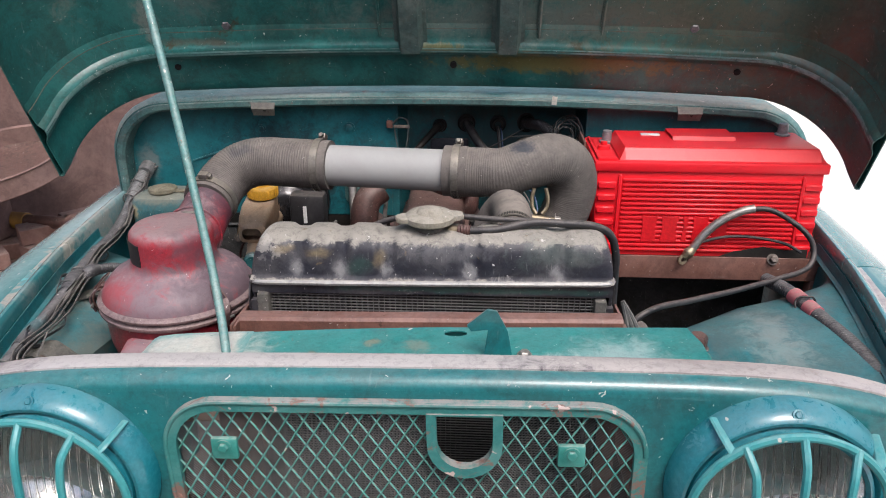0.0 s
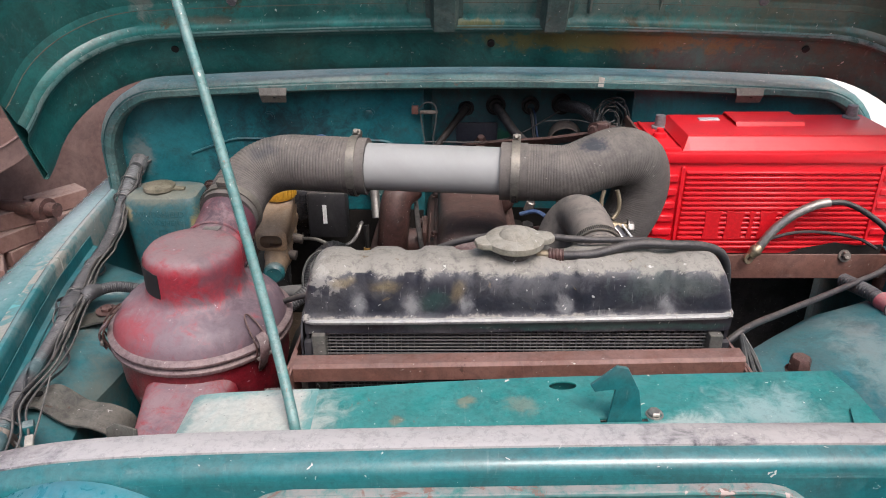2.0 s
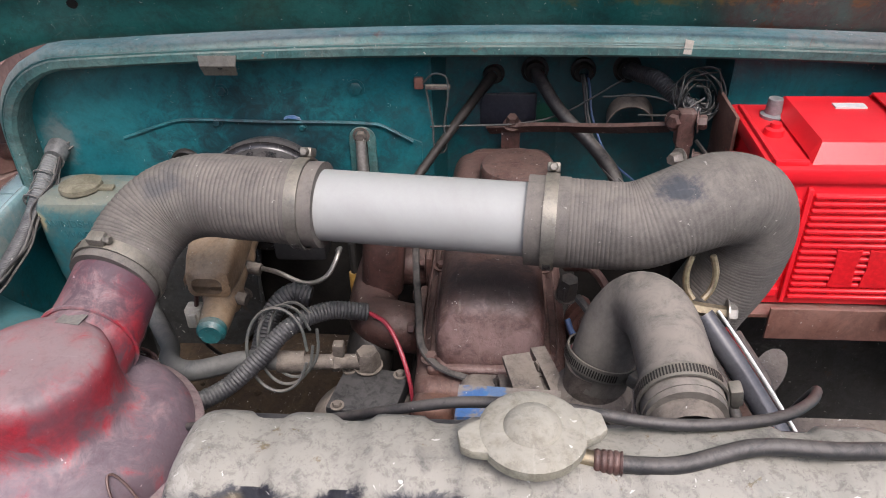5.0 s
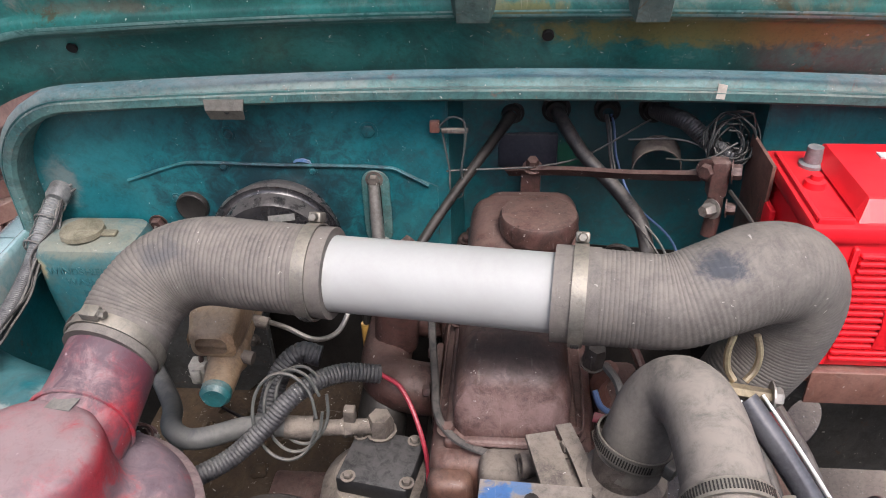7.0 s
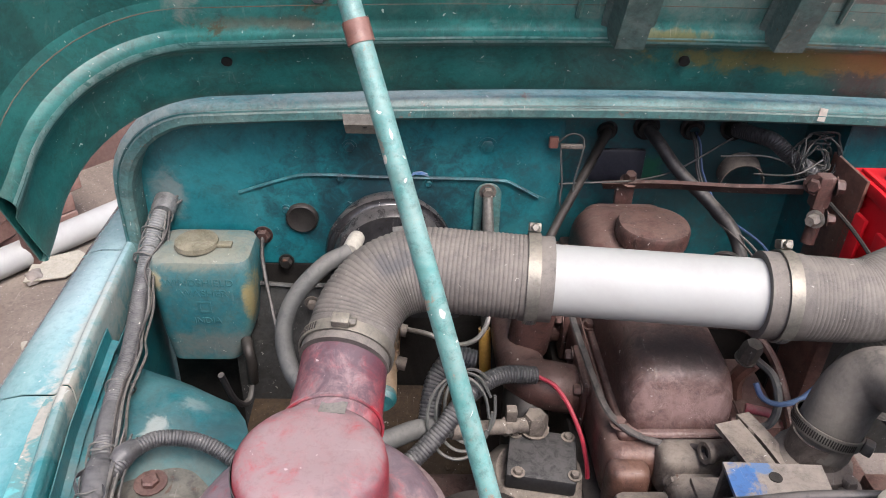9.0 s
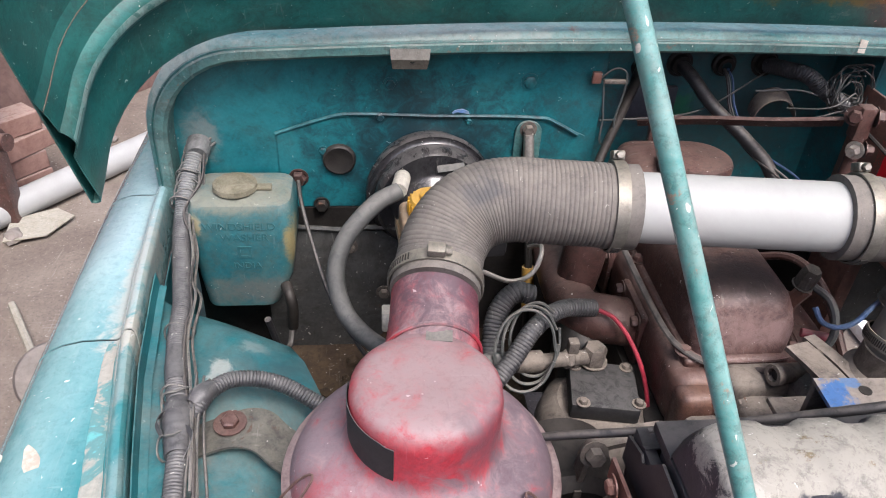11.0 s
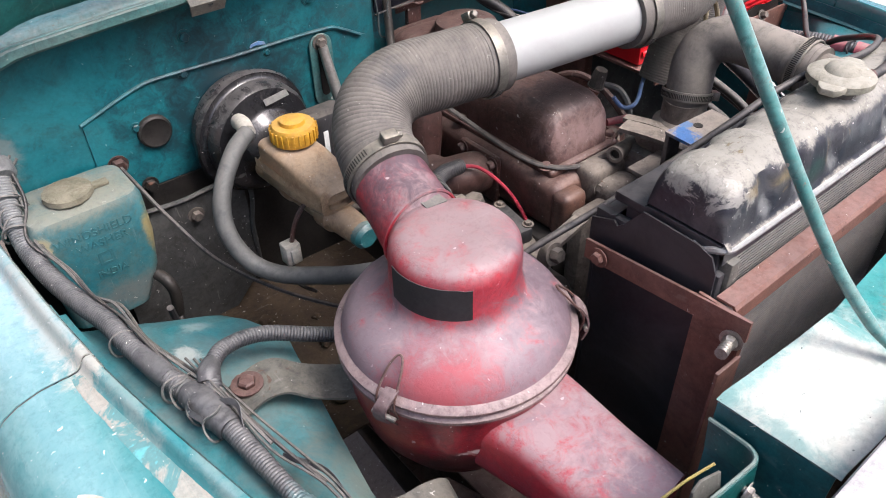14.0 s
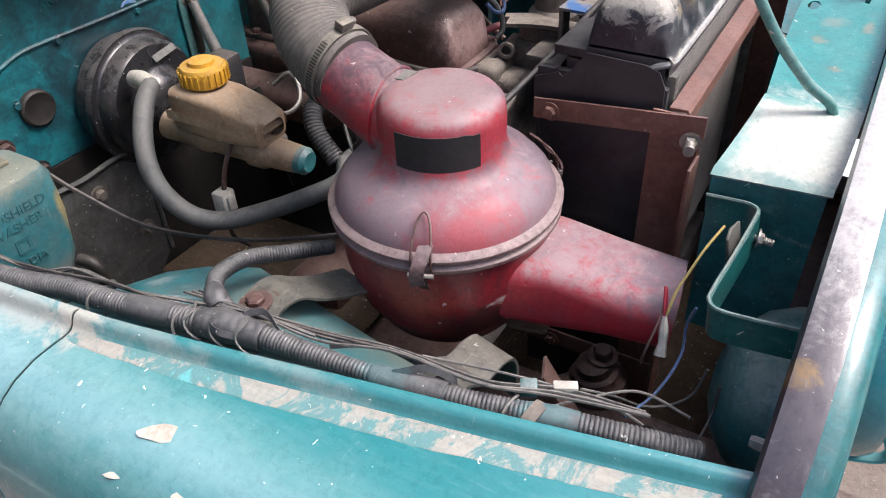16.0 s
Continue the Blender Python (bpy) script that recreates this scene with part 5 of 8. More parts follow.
# ---- radiator ----
rim_lip = worn("scraped_seam_metal", (0.34, 0.34, 0.33), (0.20, 0.21, 0.22), 0.4, 0.4, 20, (0.5, 0.48, 0.43), 0.4, 0.2, bump=0.3, grime=0.3)
rad = thing("radiator", (-0.07, 1.0, 0.50), "old radiator with a chalky dust-covered black top tank", "radiator")
RX0, RX1 = -0.322, 0.184


def tank_rows():
    sec = [(0.9375, 1.026), (0.9375, 1.040), (0.9345, 1.046), (0.9390, 1.0505), (0.9400, 1.056), (0.9420, 1.070), (0.9455, 1.086), (0.9510, 1.097), (0.9600, 1.1045), (0.9750, 1.108), (0.9950, 1.108), (1.0120, 1.105), (1.0240, 1.097), (1.0310, 1.084), (1.0340, 1.064), (1.0360, 1.026)]
    ends = [0.0, 0.0004, 0.0012, 0.003, 0.006, 0.010, 0.015, 0.021, 0.028, 0.036]
    span = RX1 - RX0
    xs = ends + [0.036 + (span - 0.072) * k / 90 for k in range(1, 90)] + [span - e for e in ends[::-1]]
    rows = []
    for d in xs:
        u, e = d / span, min(d, span - d)
        k = 1 if e > 0.034 else max(0.0, 1 - (1 - e / 0.034) ** 2.6) ** (1 / 2.6)
        rib = -0.0034 * sum(math.exp(-((u - c) / 0.026) ** 6) for c in (0.13, 0.25, 0.38, 0.61, 0.85))
        row = []
        for y, z in sec:
            h = (z - 1.050) / 0.058
            zz = z if h < 0.05 else 1.051 + (z - 1.051) * k
            yy = 0.985 + (y - 0.985) * (1 if h < 0.05 else 0.93 + 0.07 * k) * (1 + rib * 52 * min(1, max(0, (h - 0.08) / 0.30)) * (h < 0.97))
            bend = 0.004 * max(0, 1 - e / 0.02) * sum(math.exp(-((y - c) / 0.006) ** 2) for c in (0.963, 0.988, 1.012)) * (0.05 < h < 0.9)
            row.append((RX0 + d - bend * (1 if u < 0.5 else -1), yy, zz + 0.003 + 0.005 * u + (rib if h > 0.9 else 0) + 0.0012 * noise.noise(Vector((d * 25, y * 25, 0))) * k))
        rows.append(row)
    return rows


part("top_tank", sheet(tank_rows()), rad_black, rad, "chalky black top tank with pressed ribs")
part("tank_end", box(RX0 - 0.0005, RX0 + 0.004, 0.942, 1.034, 0.99, 1.0505, 0.001), core_black, rad)
part("tank_end", box(RX1 - 0.004, RX1 + 0.0005, 0.942, 1.034, 0.99, 1.0505, 0.001), core_black, rad)
part("tank_lip", tube([(RX0 - 0.001, 0.972, 1.039), (RX0 - 0.002, 0.962, 1.037), (RX0 - 0.001, 0.950, 1.043), (RX0 + 0.002, 0.940, 1.046), (RX0 + 0.014, 0.936, 1.046), (-0.07, 0.9345, 1.0495), (RX1 - 0.014, 0.936, 1.054), (RX1 - 0.002, 0.941, 1.054), (RX1 + 0.001, 0.955, 1.052), (RX1 + 0.001, 0.972, 1.046)], 0.0040, 8), rim_lip, rad, "dusty rolled seam")
part("side_sheet", slab([(0.937, 0.985), (1.094, 0.975), (1.094, 1.005), (1.064, 1.016), (1.059, 1.011), (1.052, 1.017), (1.042, 1.030), (1.030, 1.046), (0.962, 1.044), (0.946, 1.038), (0.938, 1.022)], 0.0025, Matrix.Translation((RX0 - 0.0065, 0, 0)) @ Matrix(((0, 0, 1, 0), (1, 0, 0, 0), (0, 1, 0, 0), (0, 0, 0, 1)))), core_black, rad, "dented black side sheet with a torn notch", smooth=False)
part("header_plate", box(RX0 + 0.002, RX1 - 0.002, 0.942, 1.075, 1.034, 1.046, 0.003), core_black, rad)
part("side_plate", box(RX0 - 0.003, RX0 + 0.008, 0.935, 1.092, 0.52, 1.018, 0.002), core_black, rad, "black core side plate")
part("side_plate", box(RX1 - 0.008, RX1 + 0.003, 0.935, 1.092, 0.52, 1.018, 0.002), core_black, rad)
part("core_back", box(RX0 + 0.008, RX1 - 0.008, 0.962, 1.06, 0.52, 1.03), core_black, rad)
part("bottom_tank", box(RX0, RX1, 0.94, 1.07, 0.46, 0.53, 0.012), core_black, rad)
own = bmesh.new()
for k in range(88):
    z = 0.62 + k * 0.0047
    box(RX0 + 0.022, RX1 - 0.022, 0.943, 0.9446, z, z + 0.0012, m=Matrix.Translation((0, 0, 0.0008 * noise.noise(Vector((k, 0, 0))))), bm=own)
tagged(part("fin_pack", own, fin_mat, rad, "rows of thin dusty cooling fins", smooth=False), kind="stuff")
own = bmesh.new()
for k in range(58):
    x = RX0 + 0.024 + k * (RX1 - RX0 - 0.048) / 57
    box(x - 0.001, x + 0.001, 0.951, 0.96, 0.62, 1.03, bm=own)
tagged(part("water_tube", own, core_black, rad, "vertical water tubes", smooth=False), kind="stuff")
for x in (RX0 + 0.008, RX1 - 0.024):
    part("end_strip", box(x, x + 0.016, 0.930, 0.96, 0.60, 1.030, 0.002), strap_mat, rad)
neck = Matrix.Translation((-0.072, 0.985, 1.106)) @ Matrix.Scale(0.86, 4)
part("filler_neck", lathe([(0.024, -0.004), (0.024, 0.016), (0.03, 0.018), (0.03, 0.022), (0.0, 0.022)], neck, 28), dusty_cast, rad)
own = lathe([(0, 0.045), (0.010, 0.045), (0.018, 0.042), (0.022, 0.036), (0.036, 0.035), (0.041, 0.031), (0.041, 0.023), (0.037, 0.020), (0.0, 0.020)], neck, 36)
for s in (-1, 1):
    slab([(-0.020, -0.006), (0.020, -0.006), (0.014, 0.014), (0.008, 0.022), (-0.008, 0.022), (-0.014, 0.014)], 0.009, neck @ pose(0, 0, 0, 0, 0, 90 * s + 12) @ Matrix.Translation((0, 0.034, 0.023)), 0.002, own)
part("cap", own, cap_mat, rad, "pale dusty pressure cap")
part("overflow_pipe", tube([(-0.045, 0.982, 1.113), (-0.02, 0.976, 1.114)], 0.006, 10), brass, rad)
part("outlet_neck", lathe([(0.030, 0), (0.027, 0.05), (0.0, 0.05)], axis_pose((0.05, 1.045, 1.062), (0, 1, 0.1)), 24), dusty_cast, rad)
# radiator frame
fr = thing("radiator_cradle", (-0.07, 0.92, 0.45), "red-brown steel frame bolted round the radiator", "frame")
part("front_bar", sheet([[(x, 0.928, 1.005 + t), (x, 0.908, 1.0055 + t), (x, 0.905, 1.001 + t), (x, 0.905, 0.983 + t)] for x, t in ((RX0 - 0.012, -0.001), (-0.07, 0.004), (RX1 + 0.012, 0.010))], 0.003), frame_rust, fr, smooth=False)
for s, x in ((-1, RX0 - 0.016), (1, RX1 + 0.016)):
    part("post", sheet([[(x, 0.945, z), (x, 0.893, z), (x + s * 0.002 - s * 0.03 * (s > 0) + 0.0, 0.890, z)] for z in (0.44, 0.75, 1.0)], 0.0035), frame_rust, fr, smooth=False)
    part("top_strap", sheet([[(x + s * 0.003, y, 0.958 + 0.10 * (1.08 - y)), (x + s * 0.003, y, 0.984 + 0.10 * (1.08 - y))] for y in (0.885, 0.98, 1.088)], 0.0035), frame_rust, fr, smooth=False)
    part("low_strap", sheet([[(x + s * 0.003, y, 0.585), (x + s * 0.003, y, 0.612)] for y in (0.885, 0.98, 1.088)], 0.0035), frame_rust, fr, smooth=False)
    part("bolt", bolt((x + s * 0.006, 1.065, 0.972), (s, 0, 0), 0.008, 0.007), frame_rust, fr)
    part("bolt", bolt((x + s * 0.006, 1.045, 0.598), (s, 0, 0), 0.008, 0.007), frame_rust, fr)
part("adjuster", tube([(RX0 - 0.012, 0.900, 0.972), (RX0 - 0.045, 0.893, 0.974)], 0.0055, 10, 4, ridge=(0.0010, 0.004)), steel, fr, "pale threaded stud")
part("nut", bolt((RX0 - 0.020, 0.898, 0.9725), (-1, -0.2, 0), 0.008, 0.008), steel, fr)
part("bolt", bolt((RX1 + 0.02, 0.900, 0.985), (0, -1, 0), 0.008, 0.008), frame_rust, fr)
part("wing_plate", box(RX0 - 0.052, RX0 - 0.014, 0.886, 0.890, 0.50, 0.955, 0.001), frame_rust, fr, "broad rusty angle face")

# ---- air cleaner ----
ACX, ACY = -0.508, 1.116
ac = thing("air_cleaner", (ACX, ACY, 0.76), "round dusty red oil-bath air cleaner with a side inlet", "air cleaner")
am = Matrix.Translation((ACX, ACY, 0))
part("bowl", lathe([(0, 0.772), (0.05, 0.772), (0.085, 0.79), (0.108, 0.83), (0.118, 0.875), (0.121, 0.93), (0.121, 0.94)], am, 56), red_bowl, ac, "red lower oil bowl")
part("cover", lathe([(0.122, 0.944), (0.121, 0.952), (0.115, 0.966), (0.102, 0.980), (0.085, 0.988), (0.074, 0.993), (0.069, 1.002), (0.067, 1.015), (0.067, 1.040), (0.065, 1.052), (0.058, 1.060), (0.045, 1.063), (0.02, 1.062), (0, 1.061)], am, 56), red_paint, ac, "dusty red domed cover")
part("clamp_rim", lathe([(0.120, 0.926), (0.126, 0.926), (0.1285, 0.929), (0.1285, 0.9325), (0.126, 0.935), (0.1225, 0.937), (0.1260, 0.939), (0.1295, 0.9415), (0.1295, 0.9445), (0.127, 0.947), (0.121, 0.9495)], am, 56), rim_mat, ac, "pale worn clamp rim")
part("outlet", tube([(-0.507, 1.125, 1.008), (-0.500, 1.165, 1.012), (-0.493, 1.215, 1.030), (-0.489, 1.262, 1.051)], [0.048, 0.047, 0.0445, 0.043], 28, 6), red_paint, ac, "red outlet neck")
part("outlet_bead", tube([Vector((-0.497, 1.185, 1.019)) + Vector((math.cos(a), -0.1 * math.sin(a), math.sin(a))) * 0.0475 for a in np.linspace(0, 2 * math.pi, 25)], 0.0022, 6, 2), red_paint, ac)
part("name_plate", slab([(-0.012, -0.008), (0.012, -0.008), (0.012, 0.008), (-0.012, 0.008)], 0.0008, Matrix.Translation((-0.493, 1.168, 1.0618)) @ pose(0, 0, 0, -4, 0, -6)), grey_label, ac, "small grey data plate", smooth=False)
rows = []
for k in range(13):
    a = radians(168 + 76 * k / 12)
    rows.append([(ACX + 0.0682 * math.cos(a), ACY + 0.0682 * math.sin(a), z) for z in (1.001, 1.046 if k < 11 else 1.044)])
part("label", sheet(rows, 0.0008), black_label, ac, "peeling black label")
# inlet snout: a boxy duct towards the front
def snout_ring(c, w, h, way, r=0.015):
    side = Vector(way).cross(Vector((0, 0, 1))).normalized()
    up = side.cross(Vector(way)).normalized()
    return [Vector(c) + side * a + up * b for a, b in rounded(w, h, r, 4)]


sw = (0.16, -0.97, -0.08)
part("inlet", sheet([snout_ring((-0.503, 1.05, 0.868), 0.135, 0.090, sw, 0.03), snout_ring((-0.499, 0.985, 0.870), 0.115, 0.082, sw, 0.02), snout_ring((-0.494, 0.92, 0.870), 0.108, 0.072, sw, 0.026), snout_ring((-0.488, 0.853, 0.868), 0.102, 0.064, sw, 0.026)], 0.0025, closed=True), red_paint, ac, "boxy red inlet duct")
for a in (200, 322, 80):
    c, s = math.cos(radians(a)), math.sin(radians(a))
    tx, ty = -s, c
    P = lambda r, t, z: (ACX + c * r + tx * t, ACY + s * r + ty * t, z)
    part("clip_wire", tube([P(0.129, -0.010, 0.925), P(0.134, -0.010, 0.950), P(0.119, -0.008, 0.972), P(0.108, -0.004, 0.983), P(0.104, 0.001, 0.986), P(0.110, 0.006, 0.980), P(0.122, 0.009, 0.968), P(0.134, 0.010, 0.948), P(0.129, 0.010, 0.925)], 0.0013, 6, 5), brown_cast, ac, "bent wire clip")
    part("clip_strap", strip([P(0.124, 0, 0.905), P(0.133, 0, 0.925), P(0.1355, 0, 0.940), P(0.1345, 0, 0.948)], 0.009, 0.0016, (tx, ty, 0)), brown_cast, ac)
    part("clip_lever", strip([P(0.1355, -0.004, 0.918), P(0.140, -0.004, 0.930), P(0.141, -0.002, 0.944), P(0.134, 0.002, 0.956), P(0.126, 0.004, 0.963)], 0.015, 0.0022, (tx, ty, 0.15)), rim_mat, ac, "folded clip lever")
    part("clip_pin", tube([P(0.1375, -0.013, 0.934), P(0.1375, 0.013, 0.934)], 0.0025, 8, 2), steel, ac)

# strap brackets from the wheel housing to the cleaner
for nm, pts, wd, bolt_at in (("mount_strap", [(-0.752, 1.215, 0.872), (-0.70, 1.228, 0.882), (-0.672, 1.222, 0.884), (-0.650, 1.208, 0.872), (-0.625, 1.195, 0.862), (-0.60, 1.18, 0.858)], 0.055, (-0.706, 1.232, 0.8845)),
                             ("mount_strap", [(-0.745, 1.00, 0.872), (-0.715, 1.006, 0.883), (-0.697, 1.008, 0.884), (-0.680, 1.007, 0.873), (-0.660, 1.006, 0.858), (-0.628, 1.005, 0.852), (-0.604, 1.004, 0.838), (-0.596, 1.003, 0.815), (-0.600, 1.003, 0.775)], 0.052, None)):
    b = thing(nm, (pts[0][0], pts[0][1], 0.86), "bent grey-green steel strap between wheel housing and air cleaner", "bracket", "air cleaner straps")
    part("strap", strip(pts, wd, 0.003, (0.25, 1, 0)), strap_mat, b)
    if bolt_at:
        part("bolt", bolt(bolt_at, (0, 0, 1), 0.010, 0.008, 1.8), brown_cast, b, "rusty bolt")
    else:
        part("hole", lathe([(0, 0.0008), (0.006, 0.0008), (0.006, 0)], Matrix.Translation((-0.709, 1.008, 0.8862)), 12), hole_mat, b)

# ---- intake duct: hose, white pipe, hose ----
PA, PB = Vector((-0.284, 1.3135, 1.1045)), Vector((-0.060, 1.2885, 1.105))
pw = (PB - PA).normalized()
solo("intake_pipe", tube([PA - pw * 0.03, PA, PB, PB + pw * 0.03], 0.0375, 36, 3), white_pvc, "white plastic pipe joining two intake hoses", "pipe")
ih = thing("intake_hose", (-0.40, 1.32, 1.04), "grey ribbed rubber intake hose covered in dust", "hose", "intake hoses")
part("hose", tube([(-0.490, 1.246, 1.049), (-0.486, 1.268, 1.056), (-0.476, 1.298, 1.075), (-0.452, 1.321, 1.094), (-0.415, 1.3285, 1.1045), (-0.36, 1.3225, 1.1055), PA + pw * 0.004], 0.0442, 32, 14, ridge=(0.0009, 0.0046)), hose_mat, ih)
part("end_cuff", tube([PA - pw * 0.026, PA - pw * 0.012, PA + pw * 0.007], 0.0454, 32, 3), hose_mat, ih)
part("end_cuff", tube([(-0.4905, 1.243, 1.0485), (-0.488, 1.258, 1.053), (-0.485, 1.273, 1.058)], 0.0454, 32, 3), hose_mat, ih)
ih = thing("intake_hose", (0.10, 1.29, 0.93), "grey ribbed rubber intake hose bent downwards, dusty", "hose", "intake hoses")
part("hose", tube([PB - pw * 0.004, PB + pw * 0.06, (0.040, 1.277, 1.108), (0.080, 1.283, 1.121), (0.118, 1.298, 1.126), (0.152, 1.316, 1.111), (0.166, 1.326, 1.074), (0.160, 1.330, 1.026), (0.140, 1.330, 0.98), (0.12, 1.328, 0.93)], [0.0442, 0.0440, 0.0428, 0.0435, 0.046, 0.046, 0.045, 0.044, 0.0435, 0.0435], 32, 14, ridge=(0.0005, 0.0042)), hose_mat, ih)
part("end_cuff", tube([PB - pw * 0.007, PB + pw * 0.014, PB + pw * 0.034], 0.0454, 32, 3), hose_mat, ih, "smooth grey hose cuff")


def clamp(at, way, r, screw, label="worn steel worm-drive hose clamp"):
    t = thing("hose_clamp", Vector(at) - Vector((0, 0, r)), label, "hose clamp", "hose clamps")
    m = axis_pose(at, way)
    part("band", lathe([(r, -0.0065), (r + 0.002, -0.0065), (r + 0.0024, 0), (r + 0.002, 0.0065), (r, 0.0065)], m, 40), clamp_mat, t)
    own = bmesh.new()
    for k in range(44):
        a = radians(150 + screw + k * 4.1)
        box(-0.0006, 0.0006, -0.0004, 0.0004, -0.0038, 0.0038, m=m @ Matrix.Translation(((r + 0.0024) * math.cos(a), (r + 0.0024) * math.sin(a), 0)) @ pose(0, 0, 0, 0, 0, math.degrees(a) + 90), bm=own)
    tagged(part("worm_slot", own, dark_metal, t, smooth=False), kind="stuff")
    a = radians(screw)
    c = Vector(((r + 0.007) * math.cos(a), (r + 0.007) * math.sin(a), 0))
    tan = Vector((-math.sin(a), math.cos(a), 0))
    part("screw_housing", box(-0.009, 0.009, -0.005, 0.005, -0.0065, 0.0065, 0.002, m=m @ Matrix.Translation(c) @ pose(0, 0, 0, 0, 0, screw + 90)), clamp_mat, t)
    part("screw", bolt(m @ (c + tan * 0.009), m.to_3x3() @ tan, 0.0045, 0.006, 1.0), clamp_mat, t)


clamp(PA - pw * 0.014, pw, 0.0465, 60)
clamp(PB + pw * 0.016, pw, 0.0465, 60)
clamp((-0.4885, 1.257, 1.0525), (0.15, 0.95, 0.28), 0.0465, 90)
clamp((0.008, 1.214, 0.992), (0.25, 0.15, 1), 0.0335, 200)
clamp((0.050, 1.082, 1.070), (0, 1, 0.1), 0.0335, 170)

# ---- engine ----
eng = thing("engine", (-0.1, 1.45, 0.42), "rusty brown dust-covered diesel engine with a domed rocker cover", "engine")


def cover_rows():
    rows = []
    for i in range(41):
        u = i / 40
        y = 1.302 + 0.43 * u
        e = min(u, 1 - u) * 0.43
        k = 1 if e > 0.055 else (1 - (1 - e / 0.055) ** 2.8) ** (1 / 2.8)
        low = 0.018 * max(0, math.sin(math.pi * (u - 0.28) / 0.5)) if 0.28 < u < 0.78 else 0
        row = []
        for f in np.linspace(0, 180, 17):
            c, s = math.cos(radians(f)), math.sin(radians(f))
            x = -0.102 - 0.066 * (abs(c) ** 0.50) * (1 if c > 0 else -1) * (0.78 + 0.22 * k)
            z = 0.896 + (0.083 - low) * (s ** 0.55) * (0.02 + 0.98 * k)
            row.append((x, y, z))
        rows.append(row)
    return rows


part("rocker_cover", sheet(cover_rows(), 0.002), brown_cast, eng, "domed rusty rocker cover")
part("cover_flange", box(-0.176, -0.028, 1.293, 1.745, 0.880, 0.8965, 0.006, 3), brown_cast, eng)
part("gasket_band", tube([(-0.215, 1.60, 0.95), (-0.203, 1.46, 0.926), (-0.192, 1.38, 0.908), (-0.184, 1.325, 0.903), (-0.166, 1.298, 0.900), (-0.145, 1.286, 0.897), (-0.115, 1.280, 0.893), (-0.095, 1.272, 0.899), (-0.088, 1.258, 0.910)], 0.0048, 8, flat=0.55), black_rubber, eng, "black band sagging round the cover foot")
part("cover_bead", tube([(-0.183, 1.60, 0.9), (-0.183, 1.34, 0.9), (-0.176, 1.305, 0.9), (-0.155, 1.291, 0.899), (-0.10, 1.287, 0.899), (-0.05, 1.291, 0.899), (-0.028, 1.305, 0.9), (-0.021, 1.34, 0.9), (-0.021, 1.6, 0.9)], 0.0016, 6), brown_cast, eng, "dusty gasket edge")
for x, y in ((-0.172, 1.31), (-0.172, 1.5), (-0.172, 1.7), (-0.032, 1.31), (-0.032, 1.5)):
    part("bolt", bolt((x, y, 0.896), (0, 0, 1), 0.008, 0.008), brown_cast, eng)
part("cylinder_head", box(-0.192, -0.005, 1.268, 1.76, 0.80, 0.886, 0.020, 3), brown_cast, eng)
for x in (-0.17, -0.12, -0.07):
    part("bolt", bolt((x, 1.268, 0.842), (0, -1, 0), 0.008, 0.008), dusty_cast, eng)
part("block", box(-0.21, 0.03, 1.245, 1.80, 0.40, 0.80, 0.012), dark_metal, eng)
part("front_cover", box(-0.19, 0.02, 1.215, 1.246, 0.50, 0.86, 0.012), dusty_cast, eng)
own = box(-0.150, -0.006, 1.60, 1.755, 0.890, 0.966, 0.030, 4)
part("cover_riser", own, brown_cast, eng, "raised rusty rear of the rocker cover")
part("filler_cap", lathe([(0.046, 0.955), (0.0485, 0.962), (0.0485, 0.972), (0.0525, 0.974), (0.0535, 0.979), (0.0535, 0.996), (0.051, 1.001), (0.044, 1.003), (0, 1.002)], Matrix.Translation((-0.068, 1.612, 0)), 40), brown_cast, eng, "round rusty oil filler cap")
part("filler_cap_strap", box(-0.092, -0.062, 1.745, 1.757, 0.955, 0.99, 0.002), brown_cast, eng)
own = box(-0.065, 0.035, 1.165, 1.265, 0.865, 0.915, 0.012)
box(-0.058, 0.020, 1.175, 1.25, 0.915, 0.945, 0.014, bm=own)
lathe([(0.044, 0.925), (0.040, 0.95), (0.031, 0.958), (0.029, 0.985), (0, 0.985)], Matrix.Translation((0.004, 1.213, 0)), 24, own)
part("thermostat_housing", own, dusty_cast, eng, "dust-caked thermostat housing")
for x, y in ((-0.046, 1.247), (0.027, 1.178), (-0.046, 1.184)):
    part("bolt", bolt((x, y, 0.944), (0, 0, 1), 0.009, 0.010), dusty_cast, eng)
part("lifting_plate", slab([(-0.131, 1.110), (-0.040, 1.109), (-0.036, 1.146), (-0.129, 1.150)], 0.004, Matrix.Translation((0, 0, 1.007))), plate_mat, eng, "flat steel bracket with a blue paint smear", smooth=False)
part("bore", lathe([(0, 0.0008), (0.0062, 0.0008), (0.0062, 0)], Matrix.Translation((-0.086, 1.131, 1.0111)), 14), dark_metal, eng)
part("bracket_leg", box(-0.128, -0.10, 1.143, 1.150, 0.93, 1.007, 0.002), dusty_cast, eng)
part("bracket_leg", box(-0.128, -0.05, 1.143, 1.20, 0.925, 0.932, 0.002), dusty_cast, eng)
part("spigot", lathe([(0.0, 0.004), (0.0075, 0.004), (0.0080, 0.011), (0.0125, 0.011), (0.0135, 0.009), (0.0135, 0.003), (0.0115, 0.0), (0.0105, -0.055), (0.0, -0.055)], axis_pose((-0.082, 1.252, 0.912), (-1, -0.22, 0.12)), 20), dusty_cast, eng, "hollow brown spigot")
